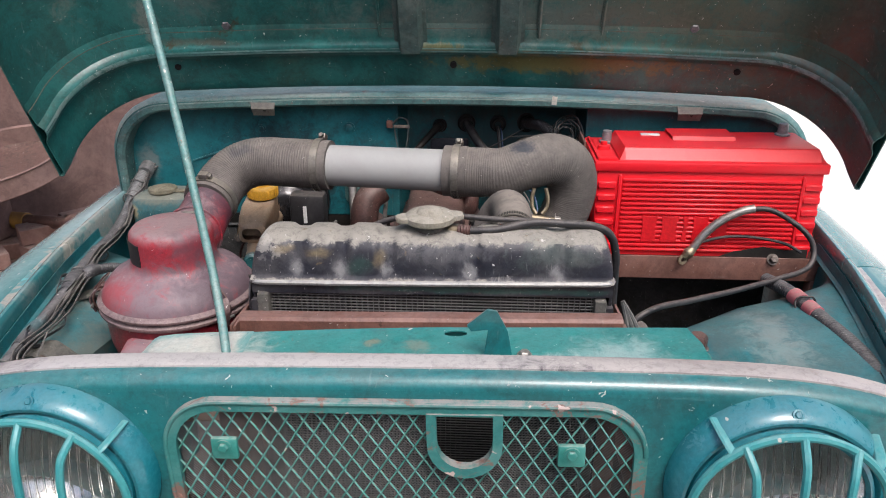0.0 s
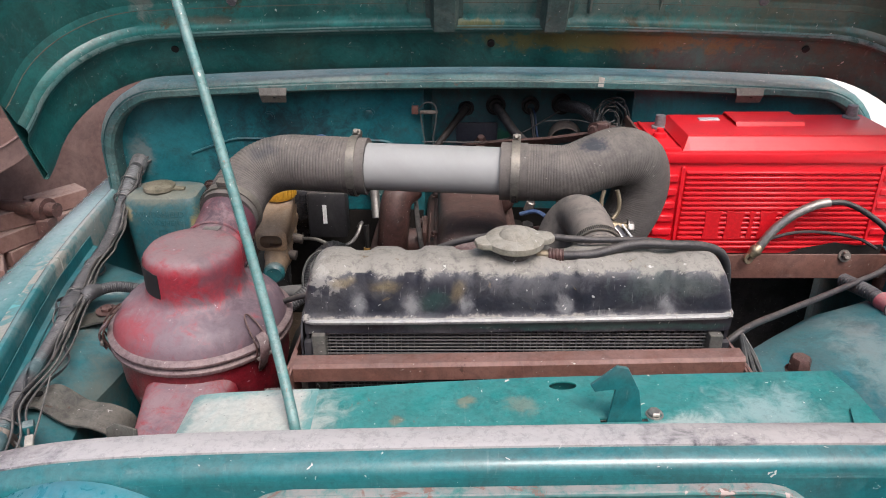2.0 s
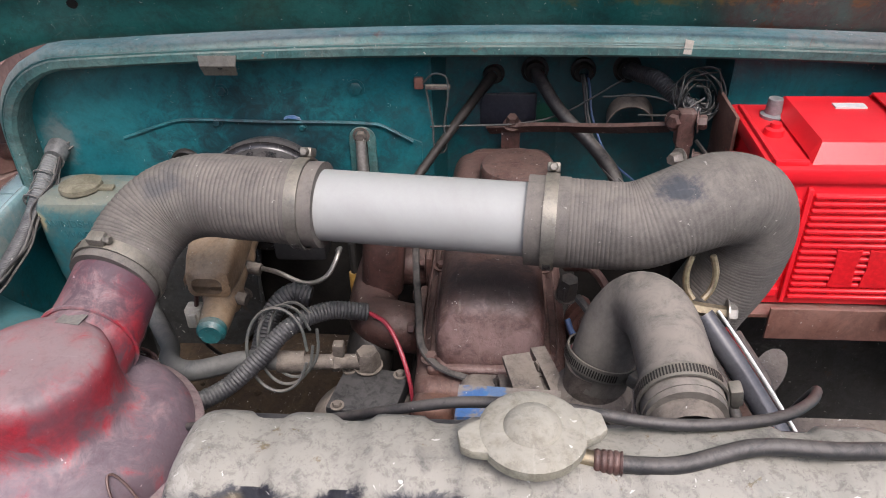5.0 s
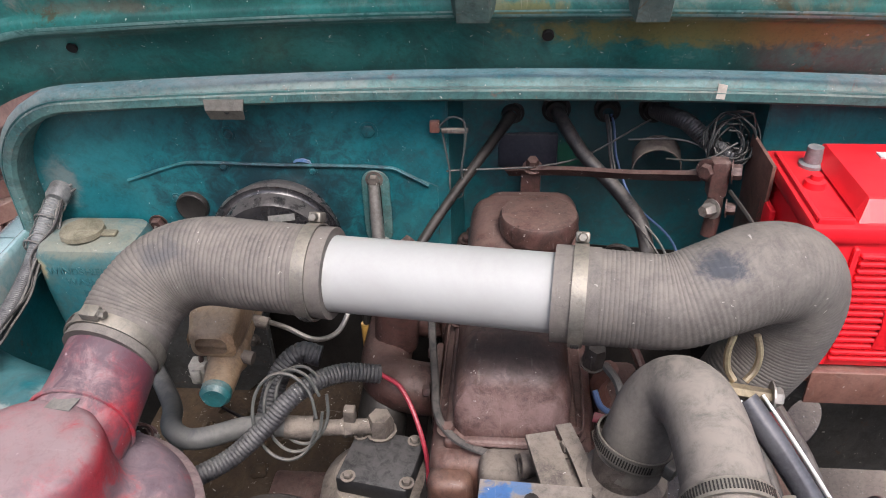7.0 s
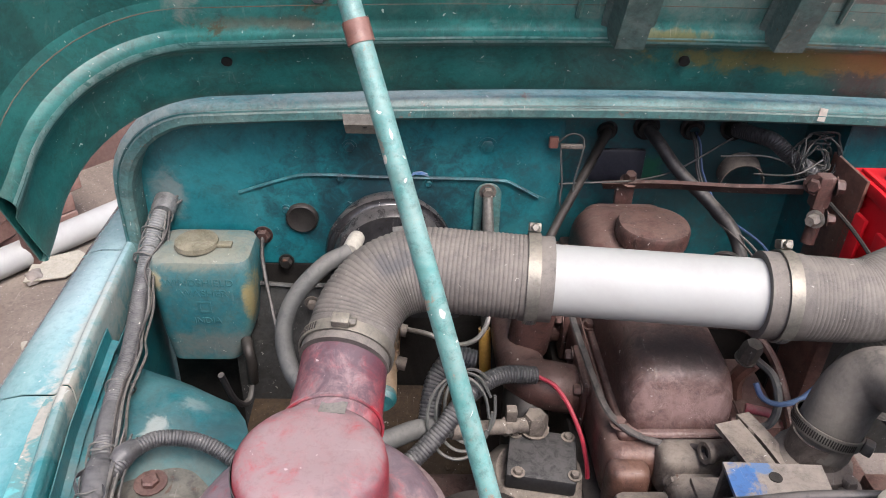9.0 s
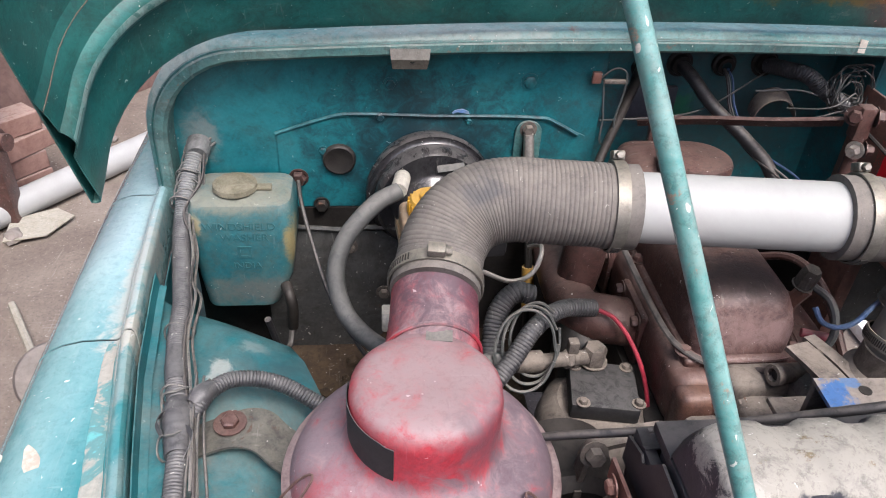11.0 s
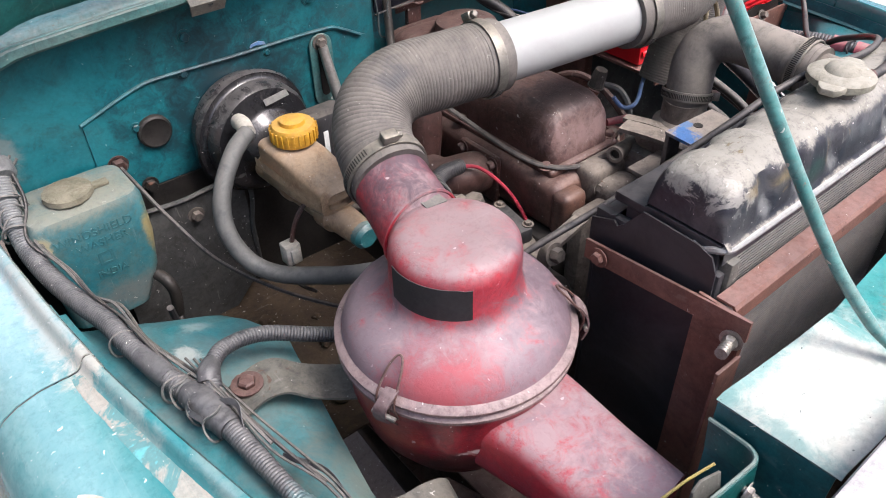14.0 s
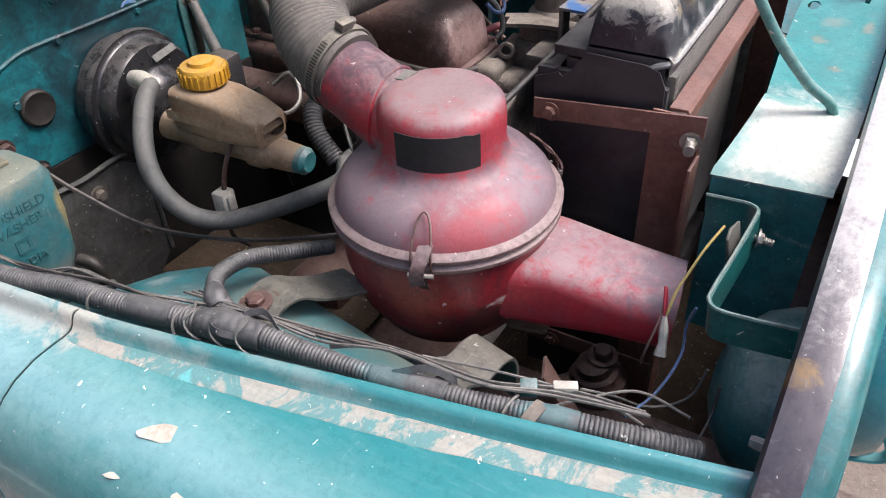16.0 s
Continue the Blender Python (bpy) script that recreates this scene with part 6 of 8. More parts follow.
part("bore", lathe([(0, 0.0006), (0.0072, 0.0006), (0.0072, 0)], axis_pose((-0.0862, 1.2511, 0.9125), (-1, -0.22, 0.12)), 16), dark_metal, eng)
own = box(-0.136, -0.005, 1.248, 1.292, 0.835, 0.900, 0.015, 3)
box(-0.128, -0.060, 1.206, 1.262, 0.820, 0.882, 0.018, 3, bm=own)
part("water_outlet", own, dusty_cast, eng, "tan dust-caked casting")
own = box(-0.192, -0.142, 1.246, 1.284, 0.800, 0.878, 0.014, 3)
box(-0.168, -0.136, 1.236, 1.262, 0.790, 0.842, 0.010, 3, bm=own)
part("head_lug", own, brown_cast, eng, "rough orange-brown casting")
part("bolt", bolt((-0.119, 1.2475, 0.868), (-0.25, -1, 0.15), 0.0095, 0.009, 1.3), dusty_cast, eng)
for dx, y0, y1, w, z in ((-0.004, 1.256, 1.150, 0.015, 0.956), (0.020, 1.272, 1.190, 0.008, 0.953)):
    part("flat_bar", strip([(-0.070 + dx, y0, z), (-0.058 + dx, 0.5 * (y0 + y1), z + 0.002), (-0.046 + dx, y1, z - 0.002)], 2 * w, 0.006, (1, 0.25, 0)), dusty_cast, eng, "dusty flat steel bar")
part("bar_bracket", box(-0.022, 0.008, 1.10, 1.215, 0.930, 0.938, 0.002, m=Matrix.Translation((0.01, 1.15, 0)) @ pose(0, 0, 0, 0, 0, 18) @ Matrix.Translation((-0.01, -1.15, 0))), dusty_cast, eng)

man = thing("manifold", (-0.24, 1.45, 0.75), "rusty brown cast exhaust manifold beside the engine", "manifold")
part("runner", tube([(-0.195, 1.43, 0.84), (-0.23, 1.42, 0.855), (-0.262, 1.44, 0.85), (-0.270, 1.50, 0.845), (-0.268, 1.60, 0.845), (-0.262, 1.72, 0.84)], 0.034, 16), brown_cast, man)
part("runner", tube([(-0.195, 1.58, 0.84), (-0.235, 1.575, 0.845), (-0.265, 1.59, 0.845)], 0.030, 16), brown_cast, man)
part("riser", tube([(-0.258, 1.50, 0.86), (-0.252, 1.50, 0.92), (-0.245, 1.515, 0.965), (-0.22, 1.535, 0.985)], 0.030, 16), brown_cast, man)
part("down_pipe", tube([(-0.262, 1.45, 0.84), (-0.268, 1.40, 0.80), (-0.272, 1.37, 0.72), (-0.275, 1.36, 0.5)], 0.032, 16), dark_metal, man)
part("flange", box(-0.200, -0.188, 1.385, 1.475, 0.80, 0.885, 0.006), brown_cast, man)
part("flange", box(-0.200, -0.188, 1.535, 1.625, 0.80, 0.885, 0.006), brown_cast, man)
for y in (1.395, 1.465, 1.545, 1.615):
    part("nut", bolt((-0.200, y, 0.872), (-1, 0, 0), 0.008, 0.010), brown_cast, man)

inj = thing("starter_solenoid", (-0.26, 1.32, 0.60), "dusty round pump body with a black square cover", "pump")
part("body", lathe([(0, 0.60), (0.06, 0.60), (0.078, 0.63), (0.080, 0.74), (0.072, 0.772), (0.055, 0.786), (0, 0.786)], Matrix.Translation((-0.258, 1.325, 0.012)), 36), dusty_cast, inj)
part("cover", box(-0.300, -0.212, 1.262, 1.345, 0.786, 0.812, 0.005, m=Matrix.Translation((-0.256, 1.326, 0.012)) @ pose(0, 0, 0, 0, 0, -10) @ Matrix.Translation((0.256, -1.30, 0))), black_label, inj, "black square cover plate")
for dx, dy in ((-0.034, -0.030), (0.036, -0.036), (0.038, 0.028), (-0.030, 0.034)):
    part("bolt", bolt((-0.256 + dx, 1.329 + dy, 0.824), (0, 0, 1), 0.006, 0.006), dusty_cast, inj)
part("banjo_bolt", bolt((-0.261, 1.368, 0.828), (0, 0, 1), 0.017, 0.026, 1.15), dusty_cast, inj, "large hexagon union")
part("post", tube([(-0.261, 1.368, 0.78), (-0.261, 1.368, 0.83)], 0.013, 14), dark_metal, inj)
part("union_pipe", tube([(-0.268, 1.366, 0.838), (-0.31, 1.352, 0.848), (-0.345, 1.345, 0.852)], 0.010, 12), dusty_cast, inj)
part("pipe_nut", bolt((-0.295, 1.357, 0.845), (-0.9, -0.3, 0.1), 0.013, 0.012, 1.0), dusty_cast, inj)
part("clamp_ear", box(-0.302, -0.288, 1.352, 1.366, 0.855, 0.874, 0.002), dusty_cast, inj)

cool = thing("coolant_hose", (0.03, 1.14, 0.98), "thick grey dusty coolant hose arching from engine to radiator", "hose")
part("end_cuff", tube([(0.050, 1.098, 1.0682), (0.050, 1.066, 1.068)], 0.0326, 26, 3), hose_smooth, cool)
part("hose", tube([(0.006, 1.213, 0.965), (0.013, 1.216, 1.004), (0.024, 1.220, 1.038), (0.038, 1.210, 1.062), (0.048, 1.180, 1.073), (0.052, 1.13, 1.071), (0.050, 1.06, 1.068)], 0.0315, 26, 8), hose_smooth, cool)

alt = thing("alternator", (-0.36, 1.17, 0.70), "dark finned alternator behind the radiator", "alternator")
part("housing", lathe([(0, 0), (0.05, 0), (0.062, 0.012), (0.062, 0.09), (0.05, 0.1), (0, 0.1)], axis_pose((-0.345, 1.135, 0.82), (0, 1, 0)), 28), dark_metal, alt)
for k in range(9):
    a = 2 * math.pi * k / 9
    part("fin", box(-0.004, 0.004, 0.0, 0.003, 0.028, 0.056, 0.001, m=Matrix.Translation((-0.345, 1.131, 0.82)) @ pose(0, 0, 0, 0, 360 * k / 9, 0)), dusty_cast, alt)
part("pulley", lathe([(0.012, 0), (0.034, 0), (0.024, 0.008), (0.034, 0.016), (0.012, 0.016)], axis_pose((-0.345, 1.128, 0.82), (0, -1, 0)), 24), dusty_cast, alt)
part("ear", strip([(-0.345, 1.15, 0.88), (-0.335, 1.15, 0.925), (-0.30, 1.15, 0.94), (-0.26, 1.16, 0.935)], 0.02, 0.006, (0, 1, 0)), dusty_cast, alt)
part("bolt", bolt((-0.335, 1.138, 0.926), (0, -1, 0.3), 0.010, 0.012), dusty_cast, alt)

# fan shroud edge behind the core
shroud = thing("fan_shroud", (-0.07, 1.09, 0.5), "black sheet fan shroud with a torn edge", "fan shroud")
part("sheet", sheet([[(RX0 - 0.004, 1.088, 0.52), (RX0 - 0.004, 1.088, 1.004)], [(RX0 + 0.03, 1.090, 0.52), (RX0 + 0.03, 1.090, 1.008)], [(-0.07, 1.091, 0.52), (-0.07, 1.091, 1.010)], [(RX1 + 0.004, 1.088, 0.52), (RX1 + 0.004, 1.088, 1.004)]], 0.002), core_black, shroud)
part("top_lip", sheet([[(RX0 - 0.003, 1.066, 1.020), (RX0 - 0.003, 1.092, 1.008)], [(-0.25, 1.066, 1.024), (-0.25, 1.094, 1.012)], [(-0.07, 1.066, 1.024), (-0.07, 1.095, 1.013)], [(RX1, 1.066, 1.020), (RX1, 1.092, 1.008)]], 0.0015), core_black, shroud)

# ---- chassis ----
for x in (-0.43, 0.31):
    ch = thing("chassis_rail", (x, 1.2, 0.40), "rusty brown steel chassis rail under the engine", "chassis rail", "chassis rails")
    part("web", sheet([[(x - 0.04, y, 0.58), (x + 0.03, y, 0.58), (x + 0.03, y, 0.44), (x - 0.04, y, 0.44)] for y in (0.60, 1.2, 2.2)], 0.005), brown_cast, ch, smooth=False)
    part("mount", box(x - 0.02, x + 0.12 if x < 0 else x + 0.03, 1.36, 1.46, 0.58, 0.64, 0.008), brown_cast, ch)
solo("cross_member", box(-0.42, 0.30, 0.70, 0.78, 0.47, 0.55, 0.01), brown_cast, "rusty steel cross member under the radiator", "cross member")
steer = thing("steering_box", (-0.40, 0.97, 0.52), "brown greasy cast steering joint beside the chassis rail", "steering joint")
part("casting", lathe([(0, 0), (0.040, 0.0), (0.043, 0.012), (0.041, 0.030), (0.034, 0.036), (0.032, 0.046), (0.026, 0.050), (0.024, 0.062), (0.017, 0.066), (0, 0.066)], Matrix.Translation((-0.385, 0.952, 0.575)) @ pose(0, 0, 0, -8, -8, 0), 28), brown_cast, steer)
part("cap_nut", bolt((-0.385, 0.952, 0.645), (-0.1, 0, 1), 0.014, 0.014), brown_cast, steer)
part("arm", tube([(-0.42, 0.98, 0.60), (-0.47, 1.05, 0.585), (-0.50, 1.16, 0.57)], [0.022, 0.018, 0.016], 14), brown_cast, steer)
solo("torn_card", slab([(-0.50, 1.00), (-0.43, 1.01), (-0.415, 1.045), (-0.43, 1.075), (-0.50, 1.07), (-0.515, 1.04)], 0.003, Matrix.Translation((0, 0, 0.62)) @ pose(0, 0, 0, 6, 4, 0)), card_mat, "torn brown dusty card lying on the chassis rail", "sheet")
solo("splash_sheet", slab([(-0.70, 1.30), (-0.30, 1.30), (-0.30, 1.69), (-0.70, 1.70)], 0.003, Matrix.Translation((0, 0.0, 0.60)) @ pose(0, 0, 0, 0, 0, 0)), caked_dirt, "splash sheet low in the bay caked with ochre dirt", "splash sheet")
rd = random.Random(8)
clod0 = solo("dirt_clod", stone_mesh(0.011, 5), caked_dirt, "small clod of dry dirt on the splash sheet", "dirt clod", "clods on the splash sheet")
for k in range(26):
    cl = copy_thing(clod0, pose(rd.uniform(-0.66, -0.33), rd.uniform(1.33, 1.62), 0.602, 0, 0, rd.uniform(0, 360)))
    cl.scale = [rd.uniform(0.4, 1.3)] * 3
clod0.location = (-0.44, 1.42, 0.602)
gus = thing("inner_gusset", (-0.62, 1.66, 0.50), "dark grey steel gusset below the firewall", "gusset")
part("plate", slab([(-0.72, 0.50), (-0.72, 0.86), (-0.50, 0.84), (-0.50, 0.66), (-0.56, 0.60), (-0.60, 0.50)], 0.003, facing(1.66)), gusset_mat, gus, smooth=False)
part("edge_fold", tube([(-0.72, 1.655, 0.86), (-0.61, 1.655, 0.85), (-0.50, 1.655, 0.84), (-0.50, 1.655, 0.75), (-0.50, 1.655, 0.66)], 0.004, 6), gusset_mat, gus)
part("bolt", bolt((-0.585, 1.657, 0.815), (0, -1, 0), 0.009, 0.010), dusty_cast, gus)
part("bolt", bolt((-0.53, 1.657, 0.72), (0, -1, 0), 0.009, 0.010), dusty_cast, gus)
legs = thing("front_axle", (XC, 1.1, 0.0), "rusty beam axle with front wheels under the vehicle", "axle")
part("beam", tube([(-0.7, 1.12, 0.34), (0.56, 1.12, 0.34)], 0.04, 16), brown_cast, legs)
for x in (-0.78, 0.65):
    w = part("wheel", lathe([(0.10, -0.06), (0.2, -0.07), (0.2, 0.07), (0.10, 0.06), (0.0, 0.05), (0.0, -0.05), (0.10, -0.06)], axis_pose((x, 1.12, 0.36), (1, 0, 0)), 32), dark_metal, legs)
    part("tyre", lathe([(0.2, -0.08), (0.3, -0.095), (0.345, -0.085), (0.358, -0.05), (0.36, 0.05), (0.345, 0.085), (0.3, 0.095), (0.2, 0.08), (0.2, -0.08)], axis_pose((x, 1.12, 0.36), (1, 0, 0)), 48), black_rubber, w)
    part("spring", tube([(x * 0.55 - 0.03, 0.75, 0.45), (x * 0.55 - 0.03, 1.12, 0.38), (x * 0.55 - 0.03, 1.6, 0.45)], 0.025, 10), dark_metal, legs)

# ---- brakes and washer on the firewall ----
bst = thing("brake_booster", (-0.487, 1.63, 0.83), "round black brake booster with a reservoir in front", "brake booster")
bm_ = axis_pose((-0.463, 1.699, 0.911), (0.10, -1, 0.0)) @ Matrix.Scale(0.91, 4)
part("shell", lathe([(0.098, 0.0), (0.100, 0.006), (0.100, 0.026), (0.103, 0.028), (0.109, 0.030), (0.110, 0.036), (0.107, 0.042), (0.100, 0.043), (0.097, 0.046), (0.096, 0.066), (0.090, 0.074), (0.078, 0.077), (0.060, 0.079), (0.052, 0.084), (0.045, 0.097), (0.03, 0.105), (0, 0.106)], bm_, 48), booster_mat, bst)
part("sticker", slab([(-0.020, -0.005), (0.020, -0.005), (0.020, 0.005), (-0.020, 0.005)], 0.001, Matrix.Translation((-0.433, 1.6235, 0.978)) @ pose(0, 0, 0, 62, -8, 0)), grey_label, bst, "small grey sticker", smooth=False)
own = lathe([(0.0, 0.0), (0.022, 0.0), (0.022, 0.06), (0.025, 0.064), (0.025, 0.078), (0.022, 0.082), (0.022, 0.145), (0.026, 0.150), (0.026, 0.172), (0.022, 0.177), (0.021, 0.20), (0.019, 0.225), (0, 0.225)], axis_pose((-0.478, 1.595, 0.893), (0.08, -1, -0.04)), 24)
part("master_cylinder", own, res_plastic, bst, "tan stained master cylinder")
part("cylinder_plug", lathe([(0.019, 0), (0.019, 0.012), (0.014, 0.018), (0, 0.018)], axis_pose((-0.4605, 1.374, 0.884), (0.08, -1, -0.04)), 20), bucket_mat, bst, "teal end plug")
rs = [[(-0.507 + 0.013 * k, 1.542 - 0.085 * k, 0.962 - 0.018 * k)] for k in range(3)]


def res_ring(c, w, h):
    return [(c[0] + a, c[1], c[2] + b) for a, b in rounded(w, h, 0.010, 4)]


part("reservoir", sheet([res_ring((-0.482, 1.545, 0.940), 0.050, 0.045), res_ring((-0.480, 1.535, 0.942), 0.066, 0.066), res_ring((-0.475, 1.47, 0.938), 0.068, 0.062), res_ring((-0.471, 1.43, 0.933), 0.064, 0.050), res_ring((-0.469, 1.405, 0.928), 0.056, 0.040), res_ring((-0.469, 1.400, 0.928), 0.04, 0.024)], closed=True), res_plastic, bst, "stained translucent fluid reservoir")
part("reservoir_seam", sheet([res_ring((-0.482, 1.542, 0.941), 0.072, 0.006), res_ring((-0.475, 1.47, 0.937), 0.074, 0.006), res_ring((-0.469, 1.404, 0.928), 0.062, 0.006)], closed=True), res_plastic, bst)
cap = part("reservoir_cap", lathe([(0.0295, 0.0), (0.031, 0.004), (0.031, 0.020), (0.028, 0.025), (0.018, 0.026), (0.017, 0.031), (0.012, 0.033), (0, 0.032)], Matrix.Translation((-0.470, 1.506, 0.974)), 36), yellow_cap, bst, "ribbed yellow cap")
for k in range(24):
    a = 2 * math.pi * k / 24
    part("cap_rib", box(-0.0016, 0.0016, -0.0012, 0.0012, 0.003, 0.021, m=Matrix.Translation((-0.470 + 0.0315 * math.cos(a), 1.506 + 0.0315 * math.sin(a), 0.974)) @ pose(0, 0, 0, 0, 0, math.degrees(a))), yellow_cap, cap)
part("cap_neck", lathe([(0.024, -0.012), (0.024, 0.002)], Matrix.Translation((-0.470, 1.506, 0.974)), 24), res_plastic, bst)
part("port_elbow", tube([(-0.505, 1.605, 0.972), (-0.507, 1.588, 0.976), (-0.512, 1.565, 0.974)], 0.012, 14), white_plastic, bst, "white plastic vacuum elbow")
for y in (1.50, 1.43):
    part("outlet_union", tube([(-0.47, y, 0.895), (-0.43, y - 0.005, 0.888)], 0.009, 12), dusty_cast, bst)
part("brake_pipe", tube([(-0.432, 1.50, 0.888), (-0.40, 1.48, 0.895), (-0.36, 1.47, 0.885), (-0.33, 1.475, 0.895), (-0.315, 1.50, 0.92), (-0.325, 1.53, 0.90)], 0.0035, 8), steel, bst)
part("level_lead", tube([(-0.49, 1.46, 0.905), (-0.508, 1.46, 0.885), (-0.518, 1.462, 0.862), (-0.522, 1.463, 0.845)], 0.0035, 6), brown_cast, bst)
vh = thing("vacuum_hose", (-0.50, 1.45, 0.82), "grey rubber vacuum hose hanging in a loop", "hose")
part("end_cuff", tube([(-0.372, 1.342, 0.856), (-0.352, 1.345, 0.8525), (-0.338, 1.347, 0.8515)], 0.0142, 16, 4), dusty_cast, vh)
part("hose", tube([(-0.512, 1.565, 0.974), (-0.545, 1.545, 0.965), (-0.585, 1.515, 0.930), (-0.600, 1.49, 0.890), (-0.590, 1.46, 0.850), (-0.565, 1.43, 0.832), (-0.53, 1.38, 0.842), (-0.50, 1.32, 0.868), (-0.465, 1.30, 0.875), (-0.41, 1.335, 0.862), (-0.345, 1.346, 0.852)], 0.0125, 16, 10), hose_dark, vh)
con = thing("wire_connector", (-0.526, 1.462, 0.80), "white plastic plug hanging on a lead", "connector")
part("shell", box(-0.538, -0.514, 1.452, 1.474, 0.812, 0.846, 0.003), white_plastic, con)
part("latch", box(-0.532, -0.520, 1.447, 1.453, 0.820, 0.840, 0.001), white_plastic, con)
part("tail", tube([(-0.526, 1.463, 0.814), (-0.528, 1.465, 0.79), (-0.52, 1.47, 0.76), (-0.49, 1.48, 0.72)], 0.003, 6), black_rubber, con)
lev = thing("pedal_link", (-0.308, 1.68, 0.86), "worn steel pedal link in a slotted bracket on the firewall", "lever")
part("plate", slab(rounded(0.042, 0.125, 0.0205, 6, -0.307, 0.956), 0.004, facing(1.698), 0.0012), rim_paint, lev)
part("slot", slab(rounded(0.016, 0.085, 0.0078, 6, -0.307, 0.955), 0.0008, facing(1.6932)), dark_metal, lev)
part("arm", tube([(-0.308, 1.686, 1.00), (-0.306, 1.675, 0.96), (-0.302, 1.66, 0.91), (-0.298, 1.64, 0.87)], [0.008, 0.009, 0.010, 0.010], 10), steel, lev)
part("pin", bolt((-0.308, 1.694, 1.005), (0, -1, 0), 0.009, 0.010), dusty_cast, lev)

wb = thing("washer_bottle", (-0.74, 1.64, 0.74), "teal overspray-stained plastic washer bottle on the firewall", "washer bottle")


def bottle_ring(z, x0, x1, y0, y1, r=0.02):
    return [(a, b, z) for a, b in rounded(x1 - x0, y1 - y0, r, 4, (x0 + x1) / 2, (y0 + y1) / 2)]


part("body", sheet([bottle_ring(0.738, -0.797, -0.706, 1.61, 1.685), bottle_ring(0.744, -0.807, -0.696, 1.60, 1.692), bottle_ring(0.80, -0.812, -0.672, 1.594, 1.696), bottle_ring(0.86, -0.815, -0.664, 1.592, 1.698), bottle_ring(0.918, -0.815, -0.664, 1.592, 1.698), bottle_ring(0.930, -0.811, -0.668, 1.597, 1.694, 0.022), bottle_ring(0.936, -0.800, -0.680, 1.608, 1.684, 0.022), bottle_ring(0.937, -0.76, -0.72, 1.63, 1.66, 0.012)], closed=True), washer_mat, wb)
part("cap", lathe([(0.030, 0.0), (0.033, 0.003), (0.032, 0.010), (0.02, 0.0135), (0, 0.014)], Matrix.Translation((-0.748, 1.635, 0.937)), 14), washer_cap, wb, "dirty pale cap")
part("cap_tab", box(-0.72, -0.695, 1.628, 1.642, 0.937, 0.943, 0.002), washer_cap, wb)
part("outlet", tube([(-0.682, 1.592, 0.79), (-0.676, 1.575, 0.785), (-0.672, 1.568, 0.765), (-0.675, 1.575, 0.72)], 0.009, 12), dark_metal, wb, "dark pump outlet")
tm = lambda x, z: Matrix.Translation((x, 1.5915, z)) @ pose(0, 0, 0, 90, 0, 0)
lettering("WINDSHIELD", 0.0175, tm(-0.742, 0.898), 0.0008, washer_text, wb)
lettering("WASHER", 0.0175, tm(-0.736, 0.879), 0.0008, washer_text, wb)
part("maker_mark", holed([(-0.748, 0.843), (-0.728, 0.843), (-0.728, 0.864), (-0.748, 0.864)], [[(-0.744, 0.847), (-0.732, 0.847), (-0.732, 0.860), (-0.744, 0.860)]], 0.001, facing(1.5918)), washer_text, wb, smooth=False)
lettering("INDIA", 0.0155, tm(-0.736, 0.828), 0.0008, washer_text, wb)
solo("washer_tube", tube([(-0.675, 1.575, 0.72), (-0.68, 1.55, 0.70), (-0.69, 1.52, 0.73), (-0.70, 1.50, 0.80)], 0.005, 8), black_rubber, "thin black washer tube below the bottle", "hose")
solo("firewall_cable", tube([(-0.662, 1.690, 0.918), (-0.656, 1.65, 0.905), (-0.64, 1.60, 0.868), (-0.61, 1.52, 0.82), (-0.55, 1.40, 0.80), (-0.45, 1.25, 0.80)], 0.0032, 6), black_rubber, "thin black cable running down from the firewall bolt", "cable")

# ---- firewall pipes, wires and linkage on the engine side ----
for x, z, r in ((-0.108, 1.062, 0.020), (-0.040, 1.068, 0.022), (0.037, 1.067, 0.020), (0.107, 1.071, 0.024)):
    solo("grommet", lathe([(r * 0.4, 0.016), (r * 0.7, 0.016), (r * 0.8, 0.008), (r, 0.006), (r, 0)], axis_pose((x, 1.814, z), (0, -1, 0)), 24), dark_metal, "dark rubber grommet in the firewall", "grommet", "firewall grommets")
solo("control_rod", tube([(-0.108, 1.80, 1.062), (-0.13, 1.76, 1.045), (-0.20, 1.65, 0.985), (-0.25, 1.57, 0.935)], [0.010, 0.008, 0.007, 0.007], 10), dark_metal, "dark steel control rod from firewall to engine", "rod")
solo("heater_hose", tube([(-0.040, 1.81, 1.068), (-0.03, 1.775, 1.060), (0.0, 1.74, 1.025), (0.05, 1.70, 0.985), (0.08, 1.66, 0.955), (0.09, 1.60, 0.90)], 0.0105, 14), black_rubber, "black heater hose leaving the firewall", "hose")
solo("heater_hose", tube([(0.107, 1.80, 1.071), (0.118, 1.765, 1.078), (0.14, 1.735, 1.080), (0.165, 1.715, 1.062), (0.19, 1.70, 1.048), (0.21, 1.70, 1.04)], 0.012, 14, 8, ridge=(0.001, 0.004)), grey_loom, "ribbed grey conduit leaving the firewall", "conduit")
for k, (mt, dx) in enumerate(((wire_grey, 0.0), (blue_wire, 0.006), (black_rubber, -0.004))):
    solo("firewall_wire", tube([(0.037 + dx, 1.805, 1.062), (0.040 + dx, 1.785, 1.050), (0.045 + dx, 1.76, 1.01), (0.06 + 2 * dx, 1.70, 0.97), (0.10 + 3 * dx, 1.62, 0.95), (0.13, 1.55, 0.90)], 0.0019, 6), mt, "thin wire hanging from a firewall grommet", "wire", "firewall wires")
